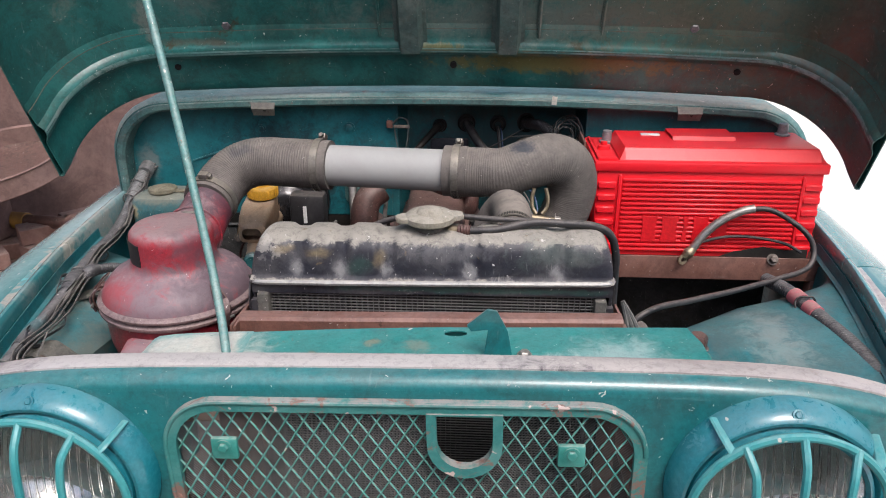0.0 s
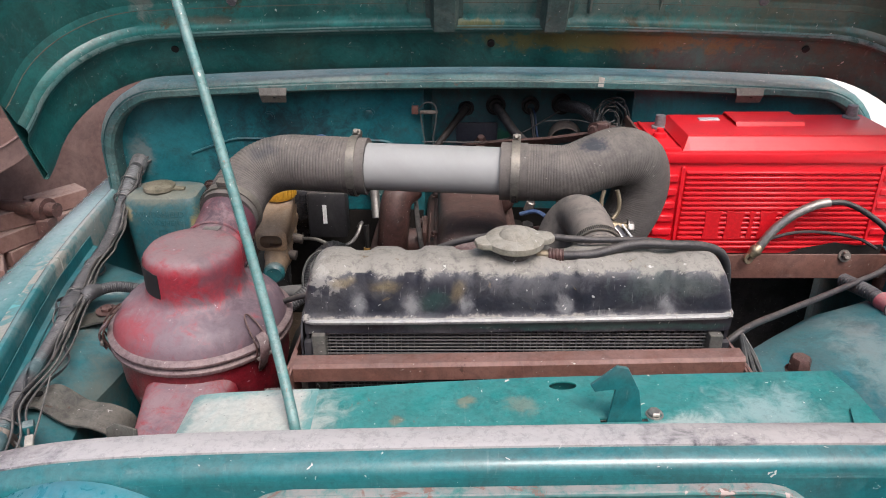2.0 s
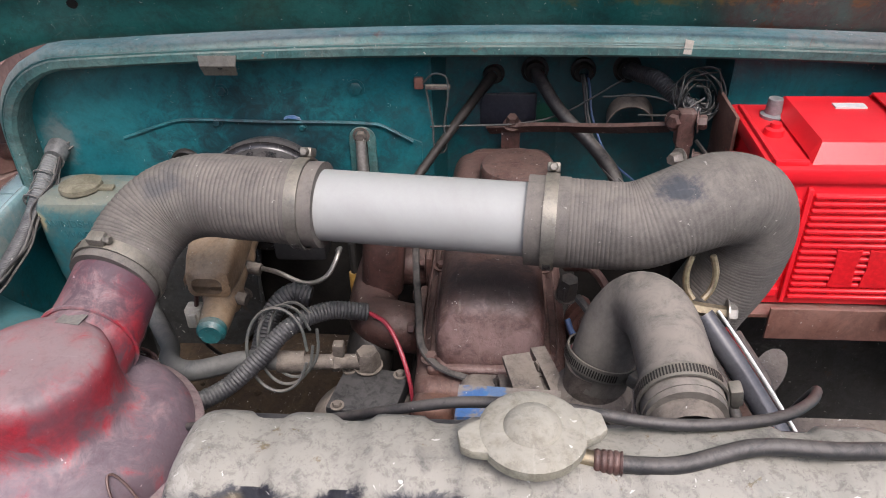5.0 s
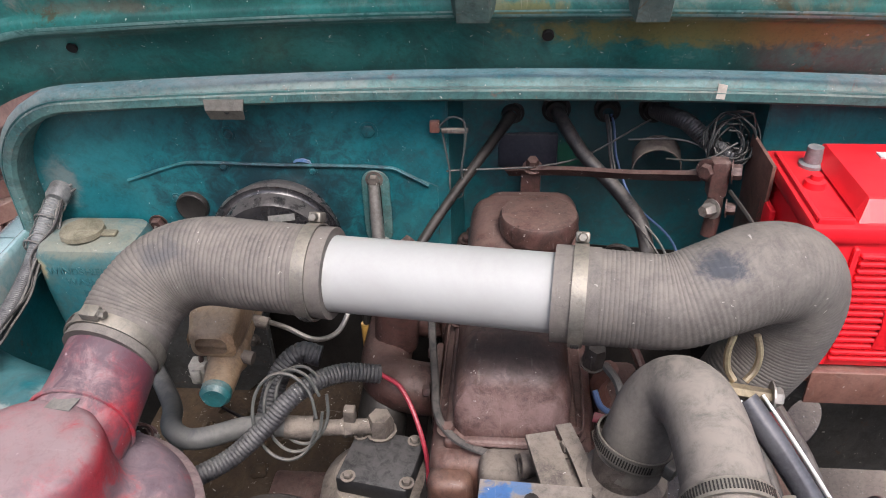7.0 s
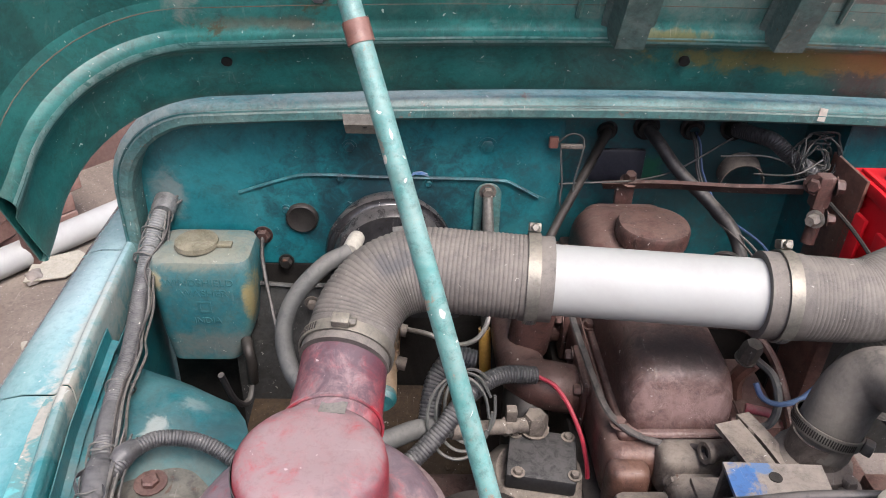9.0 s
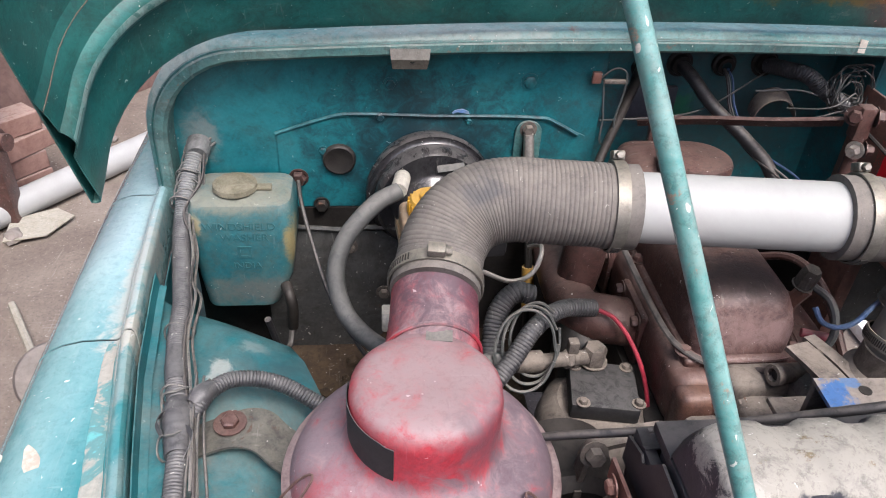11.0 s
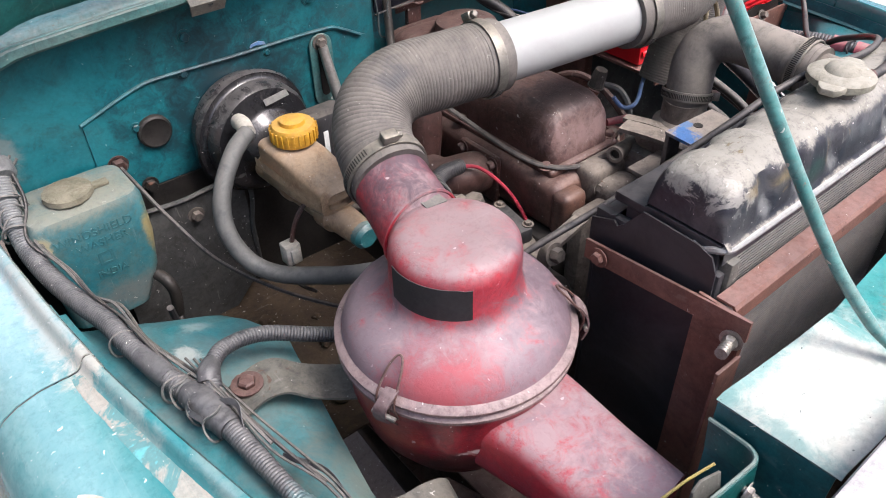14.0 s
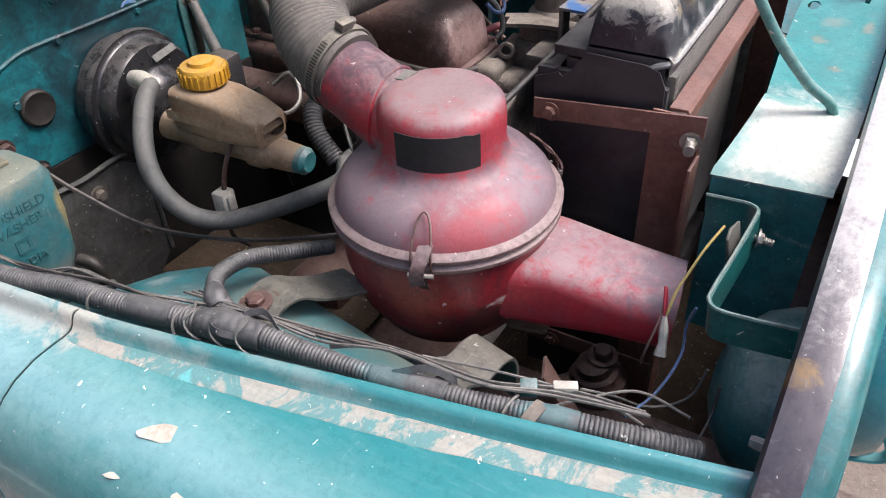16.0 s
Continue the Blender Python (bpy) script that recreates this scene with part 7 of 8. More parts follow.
solo("junction_cover", box(-0.128, -0.035, 1.800, 1.812, 0.972, 1.030, 0.004), junction_mat, "dark square cover plate on the firewall", "cover plate")
solo("bent_strip", strip([(0.107 - 0.036 * math.cos(radians(a)), 1.745, 1.010 + 0.034 * math.sin(radians(a))) for a in range(-10, 181, 19)], 0.034, 0.0016, (0.1, 1, 0.25), 3), dusty_cast, "curled bare metal strip", "metal strip")
lk = thing("throttle_linkage", (0.03, 1.68, 0.99), "rusty flat throttle bar with bolted joints", "linkage")
part("bar", strip([(-0.112, 1.758, 0.990), (-0.03, 1.72, 1.012), (0.06, 1.66, 1.038), (0.135, 1.605, 1.066)], 0.020, 0.006, (0.35, 0.55, -0.75), 4), brown_cast, lk)
part("bolt", bolt((-0.075, 1.742, 1.003), (0, -0.4, 1), 0.010, 0.018), brown_cast, lk)
part("link", tube([(0.150, 1.592, 1.088), (0.152, 1.588, 1.055), (0.153, 1.584, 1.02), (0.150, 1.58, 0.99)], 0.010, 10), brown_cast, lk)
part("bolt", bolt((0.166, 1.584, 1.080), (1, -0.3, 0.1), 0.010, 0.012), brown_cast, lk)
part("bolt", bolt((0.138, 1.588, 1.080), (-0.6, -0.8, 0.1), 0.010, 0.012), brown_cast, lk)
part("ball_end", bolt((0.148, 1.575, 1.032), (-0.8, -0.6, 0.1), 0.009, 0.018), steel, lk)
part("ball_end", bolt((0.166, 1.580, 1.030), (0.9, -0.3, 0.1), 0.008, 0.012), brown_cast, lk)
part("spring_wire", tube([(0.17, 1.59, 1.05), (0.19, 1.55, 1.03), (0.21, 1.50, 1.0), (0.215, 1.45, 0.98)], 0.0028, 6), dark_metal, lk)
part("clevis", box(0.140, 0.164, 1.578, 1.600, 1.045, 1.095, 0.004), brown_cast, lk)
rw = random.Random(11)
for k in range(10):
    c = Vector((0.195 + rw.uniform(-0.01, 0.01), 1.70, 1.075 + rw.uniform(-0.012, 0.012)))
    r = rw.uniform(0.018, 0.036)
    pts = [c + Vector((r * math.cos(a) * rw.uniform(0.8, 1.15), rw.uniform(-0.02, 0.01), r * 1.2 * math.sin(a) * rw.uniform(0.8, 1.15))) for a in np.linspace(rw.uniform(0, 3), rw.uniform(6, 8.5), 9)]
    solo("wire_coil", tube(pts, 0.0013, 5, 4), wire_dark, "loop of thin grey wire bundled beside the battery", "wire", "wire bundle")
for a, b, c in (((-0.20, 1.69, 1.022), (-0.02, 1.75, 1.01), (0.10, 1.79, 1.06)), ((0.115, 1.72, 1.03), (0.16, 1.68, 1.05), (0.20, 1.69, 1.07)), ((0.06, 1.73, 1.055), (0.13, 1.72, 1.06), (0.19, 1.70, 1.045)), ((0.09, 1.74, 0.99), (0.14, 1.70, 1.02), (0.19, 1.69, 1.04))):
    solo("firewall_wire", tube([a, b, c], 0.0015, 6), wire_dark, "thin grey wire strung along the firewall", "wire", "firewall wires")
tie = thing("wire_tie", (-0.20, 1.69, 1.02), "loose wire loop on a red terminal tag", "wire")
part("tag", box(-0.222, -0.208, 1.688, 1.696, 1.082, 1.100, 0.002), frame_rust, tie)
part("loop", tube([(-0.21, 1.69, 1.09), (-0.19, 1.685, 1.108), (-0.172, 1.685, 1.098), (-0.178, 1.685, 1.03), (-0.185, 1.687, 0.98), (-0.196, 1.688, 1.03), (-0.205, 1.688, 1.09)], 0.0016, 5), wire_grey, tie)
part("clip", box(-0.205, -0.168, 1.684, 1.692, 1.083, 1.090, 0.002), dusty_cast, tie)
sn = thing("sender_unit", (0.02, 1.60, 0.90), "small metal sender with a looped lead", "sensor")
part("body", lathe([(0, 0), (0.010, 0), (0.010, 0.02), (0.007, 0.022), (0.007, 0.035), (0, 0.035)], Matrix.Translation((0.018, 1.60, 0.905)) @ pose(0, 0, 0, 10, 15, 0), 6), steel, sn)
part("lead", tube([(0.022, 1.597, 0.940), (0.03, 1.59, 0.962), (0.05, 1.58, 0.965), (0.07, 1.56, 0.945), (0.085, 1.53, 0.915)], 0.0035, 8), dark_metal, sn)
part("lead", tube([(0.0, 1.58, 0.905), (0.03, 1.57, 0.915), (0.06, 1.55, 0.905)], 0.0045, 8), blue_wire, sn)
ret = thing("fuel_filter", (0.01, 1.42, 0.86), "dark clutter of fuel pipes and a red union beside the engine", "fuel pipes")
part("pipe", tube([(-0.0, 1.50, 0.90), (0.03, 1.45, 0.93), (0.05, 1.40, 0.915), (0.06, 1.33, 0.86)], 0.006, 8), brown_cast, ret)
part("union", tube([(-0.010, 1.335, 0.900), (0.026, 1.322, 0.900)], 0.0060, 12), tape_red, ret, "faded red union")
part("return_hose", tube([(0.104, 1.356, 0.943), (0.075, 1.340, 0.934), (0.045, 1.322, 0.926), (0.015, 1.312, 0.928), (-0.006, 1.314, 0.936), (-0.014, 1.325, 0.950)], 0.0035, 8), blue_wire, ret, "thin blue hose")
part("loop", tube([(0.0, 1.36, 0.955), (0.012, 1.335, 0.950), (0.016, 1.315, 0.925), (0.010, 1.308, 0.900), (-0.004, 1.312, 0.888)], 0.0050, 8), wire_grey, ret, "grey looped lead")
part("fitting", bolt((-0.014, 1.362, 0.955), (0.1, -0.2, 1), 0.0125, 0.030, 1.1), dusty_cast, ret, "tan brass fitting")
part("pump", box(0.0, 0.06, 1.34, 1.48, 0.78, 0.86, 0.012), brown_cast, ret)
part("lever", tube([(0.01, 1.40, 0.86), (0.0, 1.39, 0.90), (0.012, 1.385, 0.93)], 0.010, 8), frame_rust, ret)
part("bolt", bolt((0.0, 1.33, 0.87), (-0.3, -0.5, 1), 0.010, 0.02), dusty_cast, ret)
dip = thing("dipstick", (-0.31, 1.55, 0.70), "oil dipstick tube with an ochre sleeve", "dipstick")
part("tube", tube([(-0.315, 1.58, 0.88), (-0.311, 1.565, 0.82), (-0.306, 1.55, 0.70)], 0.006, 8), dark_metal, dip)
part("sleeve", tube([(-0.312, 1.569, 0.835), (-0.308, 1.556, 0.765)], 0.0095, 10), yellow_stick, dip, "ochre sleeve")

# wire loops beside the pump
for k in range(3):
    c = Vector((-0.365 + 0.008 * k, 1.33 + 0.006 * k, 0.885))
    pts = [c + Vector((0.038 * math.cos(a) * (1 - 0.08 * k), 0.018 * math.sin(a * 1.0) + 0.004 * k, 0.052 * math.sin(a) * (1 - 0.06 * k))) for a in np.linspace(0.4 * k, 6.0 + 0.3 * k, 11)]
    solo("wire_loop", tube(pts, 0.0021, 6, 5), wire_grey, "coil of grey wire looped over a conduit", "wire", "wire loops")
solo("conduit", tube([(-0.455, 1.255, 0.86), (-0.42, 1.285, 0.862), (-0.385, 1.315, 0.882), (-0.352, 1.35, 0.905), (-0.31, 1.385, 0.905), (-0.262, 1.40, 0.893)], 0.0108, 12, 8, ridge=(0.0012, 0.0046)), grey_loom, "grey corrugated wiring conduit", "conduit")
solo("conduit_branch", tube([(-0.40, 1.36, 0.85), (-0.39, 1.40, 0.885), (-0.365, 1.42, 0.905), (-0.34, 1.42, 0.90)], 0.013, 12, 8, ridge=(0.0012, 0.005)), grey_loom, "bent grey corrugated conduit stub", "conduit")
solo("red_lead", tube([(-0.262, 1.40, 0.893), (-0.235, 1.385, 0.885), (-0.21, 1.35, 0.852), (-0.198, 1.32, 0.81), (-0.20, 1.29, 0.77)], 0.0030, 8), red_wire, "red insulated lead to the pump", "wire")
part("white_tag", box(-0.398, -0.390, 1.555, 1.556, 0.895, 0.935, m=None), white_label, thing("fuse_cover", (-0.39, 1.56, 0.85), "dark plastic cover with a white label", "cover")).parent
fc = bpy.data.objects["fuse_cover"]
part("cover", box(-0.43, -0.35, 1.557, 1.60, 0.86, 0.96, 0.008), black_rubber, fc)
# ---- battery and its cables ----
bat = thing("battery", (0.463, 1.55, 0.87), "large bright red lead-acid battery with ribbed sides", "battery")
BX0, BX1, BY0, BY1 = 0.226, 0.688, 1.458, 1.655
part("case", box(BX0 + 0.006, BX1 - 0.006, BY0 + 0.006, BY1 - 0.006, 0.872, 1.060, 0.006), red_plastic, bat)
part("lid", box(BX0, BX1, BY0, BY1, 1.056, 1.077, 0.004), red_plastic, bat)
def hump_rows(x0, x1, low):
    sec = [(1.463, 1.076), (1.468, 1.0785), (1.486, 1.099), (1.490, 1.1005), (1.628, 1.099), (1.634, 1.096), (1.646, 1.076)]
    return sheet([[(x, 1.555 + (y - 1.555) * (1 if k else 0.985), z if k else 1.076 + (z - 1.076) * 0.2) for y, z in sec] for k, x in ((0, x0), (1, x0 + 0.012), (1, x1 - 0.012), (0, x1))], 0.003)
part("lid_hump", hump_rows(0.276, 0.684, 0), red_plastic, bat, "raised sloped lid centre", smooth=False)
part("lid_step", sheet([[(x, y, z) for y, z in ((1.545, 1.099), (1.552, 1.107), (1.622, 1.107), (1.628, 1.099))] for x in (0.396, 0.402, 0.515, 0.525)], 0.002), red_plastic, bat, smooth=False)
part("corner_rib", box(0.232, 0.272, 1.466, 1.472, 1.076, 1.084, 0.002), red_plastic, bat)
part("corner_rib", box(0.232, 0.238, 1.472, 1.640, 1.076, 1.083, 0.002), red_plastic, bat)
part("corner_knob", lathe([(0.013, 0), (0.012, 0.008), (0.007, 0.010), (0.007, 0.016), (0, 0.017)], Matrix.Translation((0.256, 1.555, 1.077)), 14), red_plastic, bat)
MARKS = ((0.330, 0.362), (0.370, 0.405), (0.413, 0.425), (0.433, 0.466), (0.474, 0.506))
for k in range(16):
    z = 0.886 + k * 0.0100
    part("rib", box(0.286, 0.638, BY0 - 0.0005, BY0 + 0.0075, z, z + 0.0056, 0.0015, 1), red_plastic, bat)
for k in range(6):
    z = 0.888 + k * 0.0265
    for x0, x1 in ((0.646, 0.680), (0.236, 0.272)):
        part("rib", box(x0, x1, BY0 + 0.0005, BY0 + 0.0075, z, z + 0.014, 0.002, 1), red_plastic, bat)
for x in (0.279, 0.642):
    part("border", box(x - 0.003, x + 0.003, BY0 - 0.0005, BY0 + 0.008, 0.88, 1.050, 0.001, 1), red_plastic, bat)
for k, (x0, x1) in enumerate(MARKS):
    c = (x0 + x1) / 2
    part("moulded_mark", slab([(x0, 0.908), (c - 0.002, 0.911), (x1, 0.908), (x1 - 0.003, 0.936), (x1, 0.965), (c + 0.002, 0.962), (x0, 0.965), (x0 + 0.003, 0.938)], 0.0022, facing(BY0 + 0.001), 0.0008), red_letter, bat, smooth=False)
for x, y in ((0.270, 1.610), (0.640, 1.605)):
    part("post", lathe([(0.016, 0.0), (0.016, 0.004), (0.011, 0.006), (0.0095, 0.026), (0, 0.026)], Matrix.Translation((x, y, 1.077 if x < 0.4 else 1.098)), 20), post_lead, bat, "grey lead terminal post")
for y in (1.50, 1.575):
    part("end_lug", box(BX0 - 0.006, BX0 + 0.002, y, y + 0.045, 0.90, 1.030, 0.003), red_plastic, bat)
part("white_tag", box(0.338, 0.378, 1.585, 1.600, 1.0995, 1.1015), white_label, bat)

tray = thing("battery_tray", (0.48, 1.55, 0.80), "rusty brown angle-iron battery tray", "battery tray")
part("front_angle", box(0.262, 0.712, 1.440, 1.445, 0.832, 0.882, 0.001), frame_rust, tray)
part("floor", box(0.225, 0.712, 1.445, 1.70, 0.864, 0.869), frame_rust, tray)
part("side_angle", box(0.220, 0.225, 1.60, 1.70, 0.84, 1.08, 0.001), frame_rust, tray, "tall rusty side plate")
part("stay", box(0.24, 0.265, 1.60, 1.70, 0.50, 0.864, 0.003), frame_rust, tray)
part("stay", box(0.685, 0.71, 1.44, 1.47, 0.60, 0.832, 0.003), frame_rust, tray)
part("bolt", bolt((0.600, 1.440, 0.880), (0, -1, 0.5), 0.008, 0.012), dusty_cast, tray)
part("torn_liner", slab([(0.49, 0.880), (0.67, 0.880), (0.67, 0.900), (0.62, 0.898), (0.58, 0.904), (0.52, 0.892)], 0.0015, facing(1.449)), dark_metal, tray, "torn dark rubber liner", smooth=False)

cab = thing("battery_cable", (0.55, 1.40, 0.86), "black battery cable with a brass lug in a clear sleeve", "cable")
part("lug", tube([(0.418, 1.432, 0.884), (0.436, 1.435, 0.905)], [0.008, 0.012, 0.008], 10), brass, cab, "brass cable lug")
part("lug_eye", lathe([(0.004, 0), (0.010, 0), (0.010, 0.004), (0.004, 0.004)], axis_pose((0.414, 1.430, 0.880), (0.3, -1, 0.2)), 16), brass, cab)
part("sleeve", tube([(0.434, 1.435, 0.903), (0.455, 1.437, 0.935), (0.485, 1.437, 0.965), (0.520, 1.436, 0.985), (0.545, 1.435, 0.992)], 0.0085, 12), steel, cab, "dull silver braided sleeve")
part("cable", tube([(0.535, 1.435, 0.990), (0.57, 1.43, 0.992), (0.61, 1.42, 0.975), (0.648, 1.405, 0.945), (0.658, 1.392, 0.915), (0.640, 1.37, 0.893), (0.57, 1.325, 0.890), (0.46, 1.25, 0.897), (0.36, 1.17, 0.915), (0.277, 1.10, 0.930), (0.24, 1.085, 0.90), (0.23, 1.09, 0.82)], 0.0054, 10), black_rubber, cab)
part("thin_lead", tube([(0.44, 1.44, 0.912), (0.50, 1.447, 0.925), (0.56, 1.447, 0.925), (0.62, 1.44, 0.915), (0.65, 1.43, 0.90)], 0.0032, 8), black_rubber, cab)
# spare positive clamp hanging beside the coolant hose
bc = thing("terminal_clamp", (0.115, 1.255, 0.99), "brass battery terminal clamp on a grey sleeved cable", "terminal clamp")
for dx in (-0.009, 0.011):
    part("jaw", tube([(0.112 + dx, 1.262, 1.062), (0.112 + dx * 1.4, 1.258, 1.045), (0.112 + dx * 1.2, 1.254, 1.028), (0.112 + dx * 0.5, 1.25, 1.018)], 0.0034, 8), brass, bc)
part("bolt", tube([(0.100, 1.246, 1.012), (0.140, 1.242, 1.008)], 0.0065, 6), brass, bc)
part("nut", bolt((0.140, 1.242, 1.008), (1, -0.1, 0), 0.009, 0.010), steel, bc)
part("cable", tube([(0.118, 1.243, 1.004), (0.146, 1.215, 0.972), (0.176, 1.185, 0.934), (0.206, 1.155, 0.893), (0.230, 1.125, 0.85)], 0.0125, 14), sleeve_mat, bc, "glossy grey cable sleeve")
# thin white tubes stand in for the highlights on the glossy sleeve
for s in (-1, 1):
    part("sleeve_glint", tube([(0.121 + 0.009 * s, 1.236, 1.011 + 0.004 * s), (0.149 + 0.009 * s, 1.208, 0.979 + 0.004 * s), (0.179 + 0.009 * s, 1.178, 0.941 + 0.004 * s), (0.209 + 0.009 * s, 1.148, 0.900 + 0.004 * s)], 0.0015, 6), white_label, bc, "painted highlight line on the sleeve")
bc.location += Vector((-0.010, 0, 0.022))
for k, (x, z) in enumerate(((0.18, 0.95), (0.20, 0.93), (0.16, 0.92))):
    solo("engine_cable", tube([(x - 0.02, 1.33, z), (x, 1.27, z - 0.02), (x + 0.01, 1.20, z - 0.06), (x - 0.01, 1.14, z - 0.14), (x - 0.02, 1.10, z - 0.26)], 0.007, 10), black_rubber, "black cable running down beside the radiator", "cable", "engine cables")

# overflow and vent hoses over the tank
solo("overflow_hose", tube([(-0.022, 0.976, 1.114), (0.02, 0.975, 1.116), (0.07, 0.985, 1.124), (0.12, 0.985, 1.1235), (0.158, 0.990, 1.119), (0.182, 0.995, 1.106), (0.194, 1.0, 1.078), (0.197, 1.003, 1.035), (0.199, 1.005, 0.95)], 0.0058, 12), black_rubber, "black overflow hose draped over the radiator tank", "hose")
solo("hose_wrap", tube([(-0.032, 0.978, 1.114), (-0.014, 0.976, 1.1145)], 0.0069, 10, 6, ridge=(0.0012, 0.004)), brown_cast, "rusty wire wound round the overflow hose", "wire")
solo("vent_hose", tube([(0.168, 1.14, 1.0), (0.165, 1.11, 1.055), (0.135, 1.06, 1.09), (0.09, 1.020, 1.113), (0.02, 1.005, 1.121), (-0.06, 1.018, 1.121), (-0.12, 1.028, 1.112), (-0.17, 1.040, 1.090), (-0.22, 1.066, 1.052), (-0.30, 1.100, 1.003), (-0.38, 1.13, 0.965), (-0.45, 1.16, 0.92)], 0.0042, 10), black_rubber, "thin black vent hose crossing behind the radiator cap", "hose")
# ---- wiring along the left wing ----
main = [(-0.806, 1.702, 0.975), (-0.812, 1.680, 0.962), (-0.820, 1.640, 0.930), (-0.822, 1.60, 0.903), (-0.814, 1.54, 0.890), (-0.800, 1.47, 0.888), (-0.790, 1.42, 0.893), (-0.782, 1.35, 0.896), (-0.769, 1.28, 0.897), (-0.752, 1.210, 0.897),
        (-0.744, 1.13, 0.895), (-0.735, 1.05, 0.894), (-0.722, 0.97, 0.894), (-0.706, 0.90, 0.894), (-0.690, 0.83, 0.892), (-0.672, 0.78, 0.882)]
lm = thing("wiring_loom", (-0.79, 1.2, 0.87), "grey corrugated wiring loom tied with wire along the wing", "wiring loom")
part("conduit", tube(main, [0.0120] * 5 + [0.0116] * 4 + [0.0105, 0.0084, 0.0084, 0.0092] + [0.0098] * 3, 16, 8, ridge=(0.0012, 0.0040)), grey_loom, lm)
part("conduit", tube([(-0.752, 1.212, 0.893), (-0.740, 1.235, 0.903), (-0.728, 1.262, 0.905), (-0.705, 1.280, 0.903), (-0.66, 1.283, 0.892), (-0.61, 1.265, 0.872), (-0.56, 1.25, 0.85)], 0.0085, 14, 8, ridge=(0.0011, 0.0038)), grey_loom, lm, "branch conduit")
part("tape_wrap", tube([(-0.762, 1.25, 0.897), (-0.756, 1.222, 0.899), (-0.752, 1.20, 0.897), (-0.749, 1.18, 0.896)], [0.0138, 0.0175, 0.0155, 0.0132], 12, 6, ridge=(0.0008, 0.009)), grey_loom, lm, "taped junction")
part("tape_wrap", tube([(-0.7365, 1.06, 0.894), (-0.7305, 1.02, 0.894), (-0.7255, 0.99, 0.894)], [0.0118, 0.0130, 0.0118], 12, 6), grey_loom, lm)
part("tape_wrap", tube([(-0.7105, 0.918, 0.894), (-0.705, 0.897, 0.894), (-0.7005, 0.876, 0.8935)], [0.0115, 0.0125, 0.0115], 12, 6), grey_loom, lm)
part("tape_wrap", tube([(-0.779, 1.335, 0.896), (-0.774, 1.308, 0.8965), (-0.769, 1.28, 0.897)], [0.0133, 0.0146, 0.0133], 12, 6), grey_loom, lm)
part("tape_wrap", tube([(-0.742, 1.242, 0.904), (-0.736, 1.252, 0.908), (-0.728, 1.264, 0.906)], [0.0108, 0.0125, 0.0105], 12, 6), grey_loom, lm)
part("tape_end", lathe([(0.018, 0), (0.018, 0.02), (0.014, 0.026), (0, 0.026)], axis_pose((-0.806, 1.704, 0.977), (0, -1, -0.3)), 16), grey_loom, lm)
rt = random.Random(5)
off = Vector((0.014, 0, 0.011))
pts = [Vector(p) + off + Vector((rt.uniform(-0.010, 0.010), rt.uniform(-0.015, 0.015), rt.uniform(-0.004, 0.006))) for p in main[1:12]]
part("wire", tube(pts, 0.0020, 6, 6), black_rubber, lm)
for (x, y, z) in ((-0.818, 1.66, 0.945), (-0.824, 1.625, 0.92), (-0.785, 1.375, 0.889), (-0.767, 1.27, 0.891), (-0.714, 0.935, 0.888)):
    d = Vector((0.15, -1, -0.1 if y < 1.5 else -0.6)).normalized()
    mm = axis_pose((x, y, z), d)
    part("tie", tube([mm @ Vector((0.0175 * math.cos(a), 0.0175 * math.sin(a), 0.003 * math.sin(2 * a))) for a in np.linspace(0, 6.4, 14)], 0.0016, 5, 3), wire_grey, lm, "twisted tie wire")
turns = []
for k in range(46):
    f = k / 45
    c = Vector((-0.808 - 0.013 * f, 1.695 - 0.075 * f, 0.972 - 0.052 * f))
    a = 2 * math.pi * 5.5 * f
    turns.append(c + Vector((0.0175 * math.cos(a), 0.0175 * math.sin(a) * 0.5, 0.0165 * math.sin(a))))
part("tie", tube(turns, 0.0015, 5, 2), wire_grey, lm, "tie wire wound round the loom")
turns = []
for k in range(40):
    f = k / 39
    c = Vector((-0.765 + 0.012 * f, 1.265 - 0.09 * f, 0.897))
    a = 2 * math.pi * 3 * f
    turns.append(c + Vector((0.0165 * math.cos(a), 0.004 * math.sin(3 * a), 0.0165 * math.sin(a))))
part("tie", tube(turns, 0.0013, 5, 2), wire_grey, lm)
for dx, z0, mt in ((0.020, 0.004, wire_dark), (0.015, 0.010, wire_grey)):
    pts = [Vector(p) + Vector((dx + 0.006 * math.sin(3.1 * i + 40 * dx), 0.006 * math.cos(5.0 * i + 90 * dx), z0 + 0.003 * math.sin(2.3 * i))) for i, p in enumerate(main[:11])]
    part("wire", tube(pts, 0.0019, 6, 6), mt, lm)
for dx, dz, mt in ((0.016, 0.011, wire_dark), (0.023, 0.006, wire_grey), (0.030, 0.003, wire_dark)):
    pts = [Vector(p) + Vector((dx + 0.007 * math.sin(2.3 * i + 70 * dx), 0.008 * math.cos(3.7 * i + 50 * dx), dz + 0.004 * math.sin(1.9 * i + 30 * dx))) for i, p in enumerate(main[8:15])]
    part("wire", tube(pts, 0.0016, 6, 6), mt, lm)
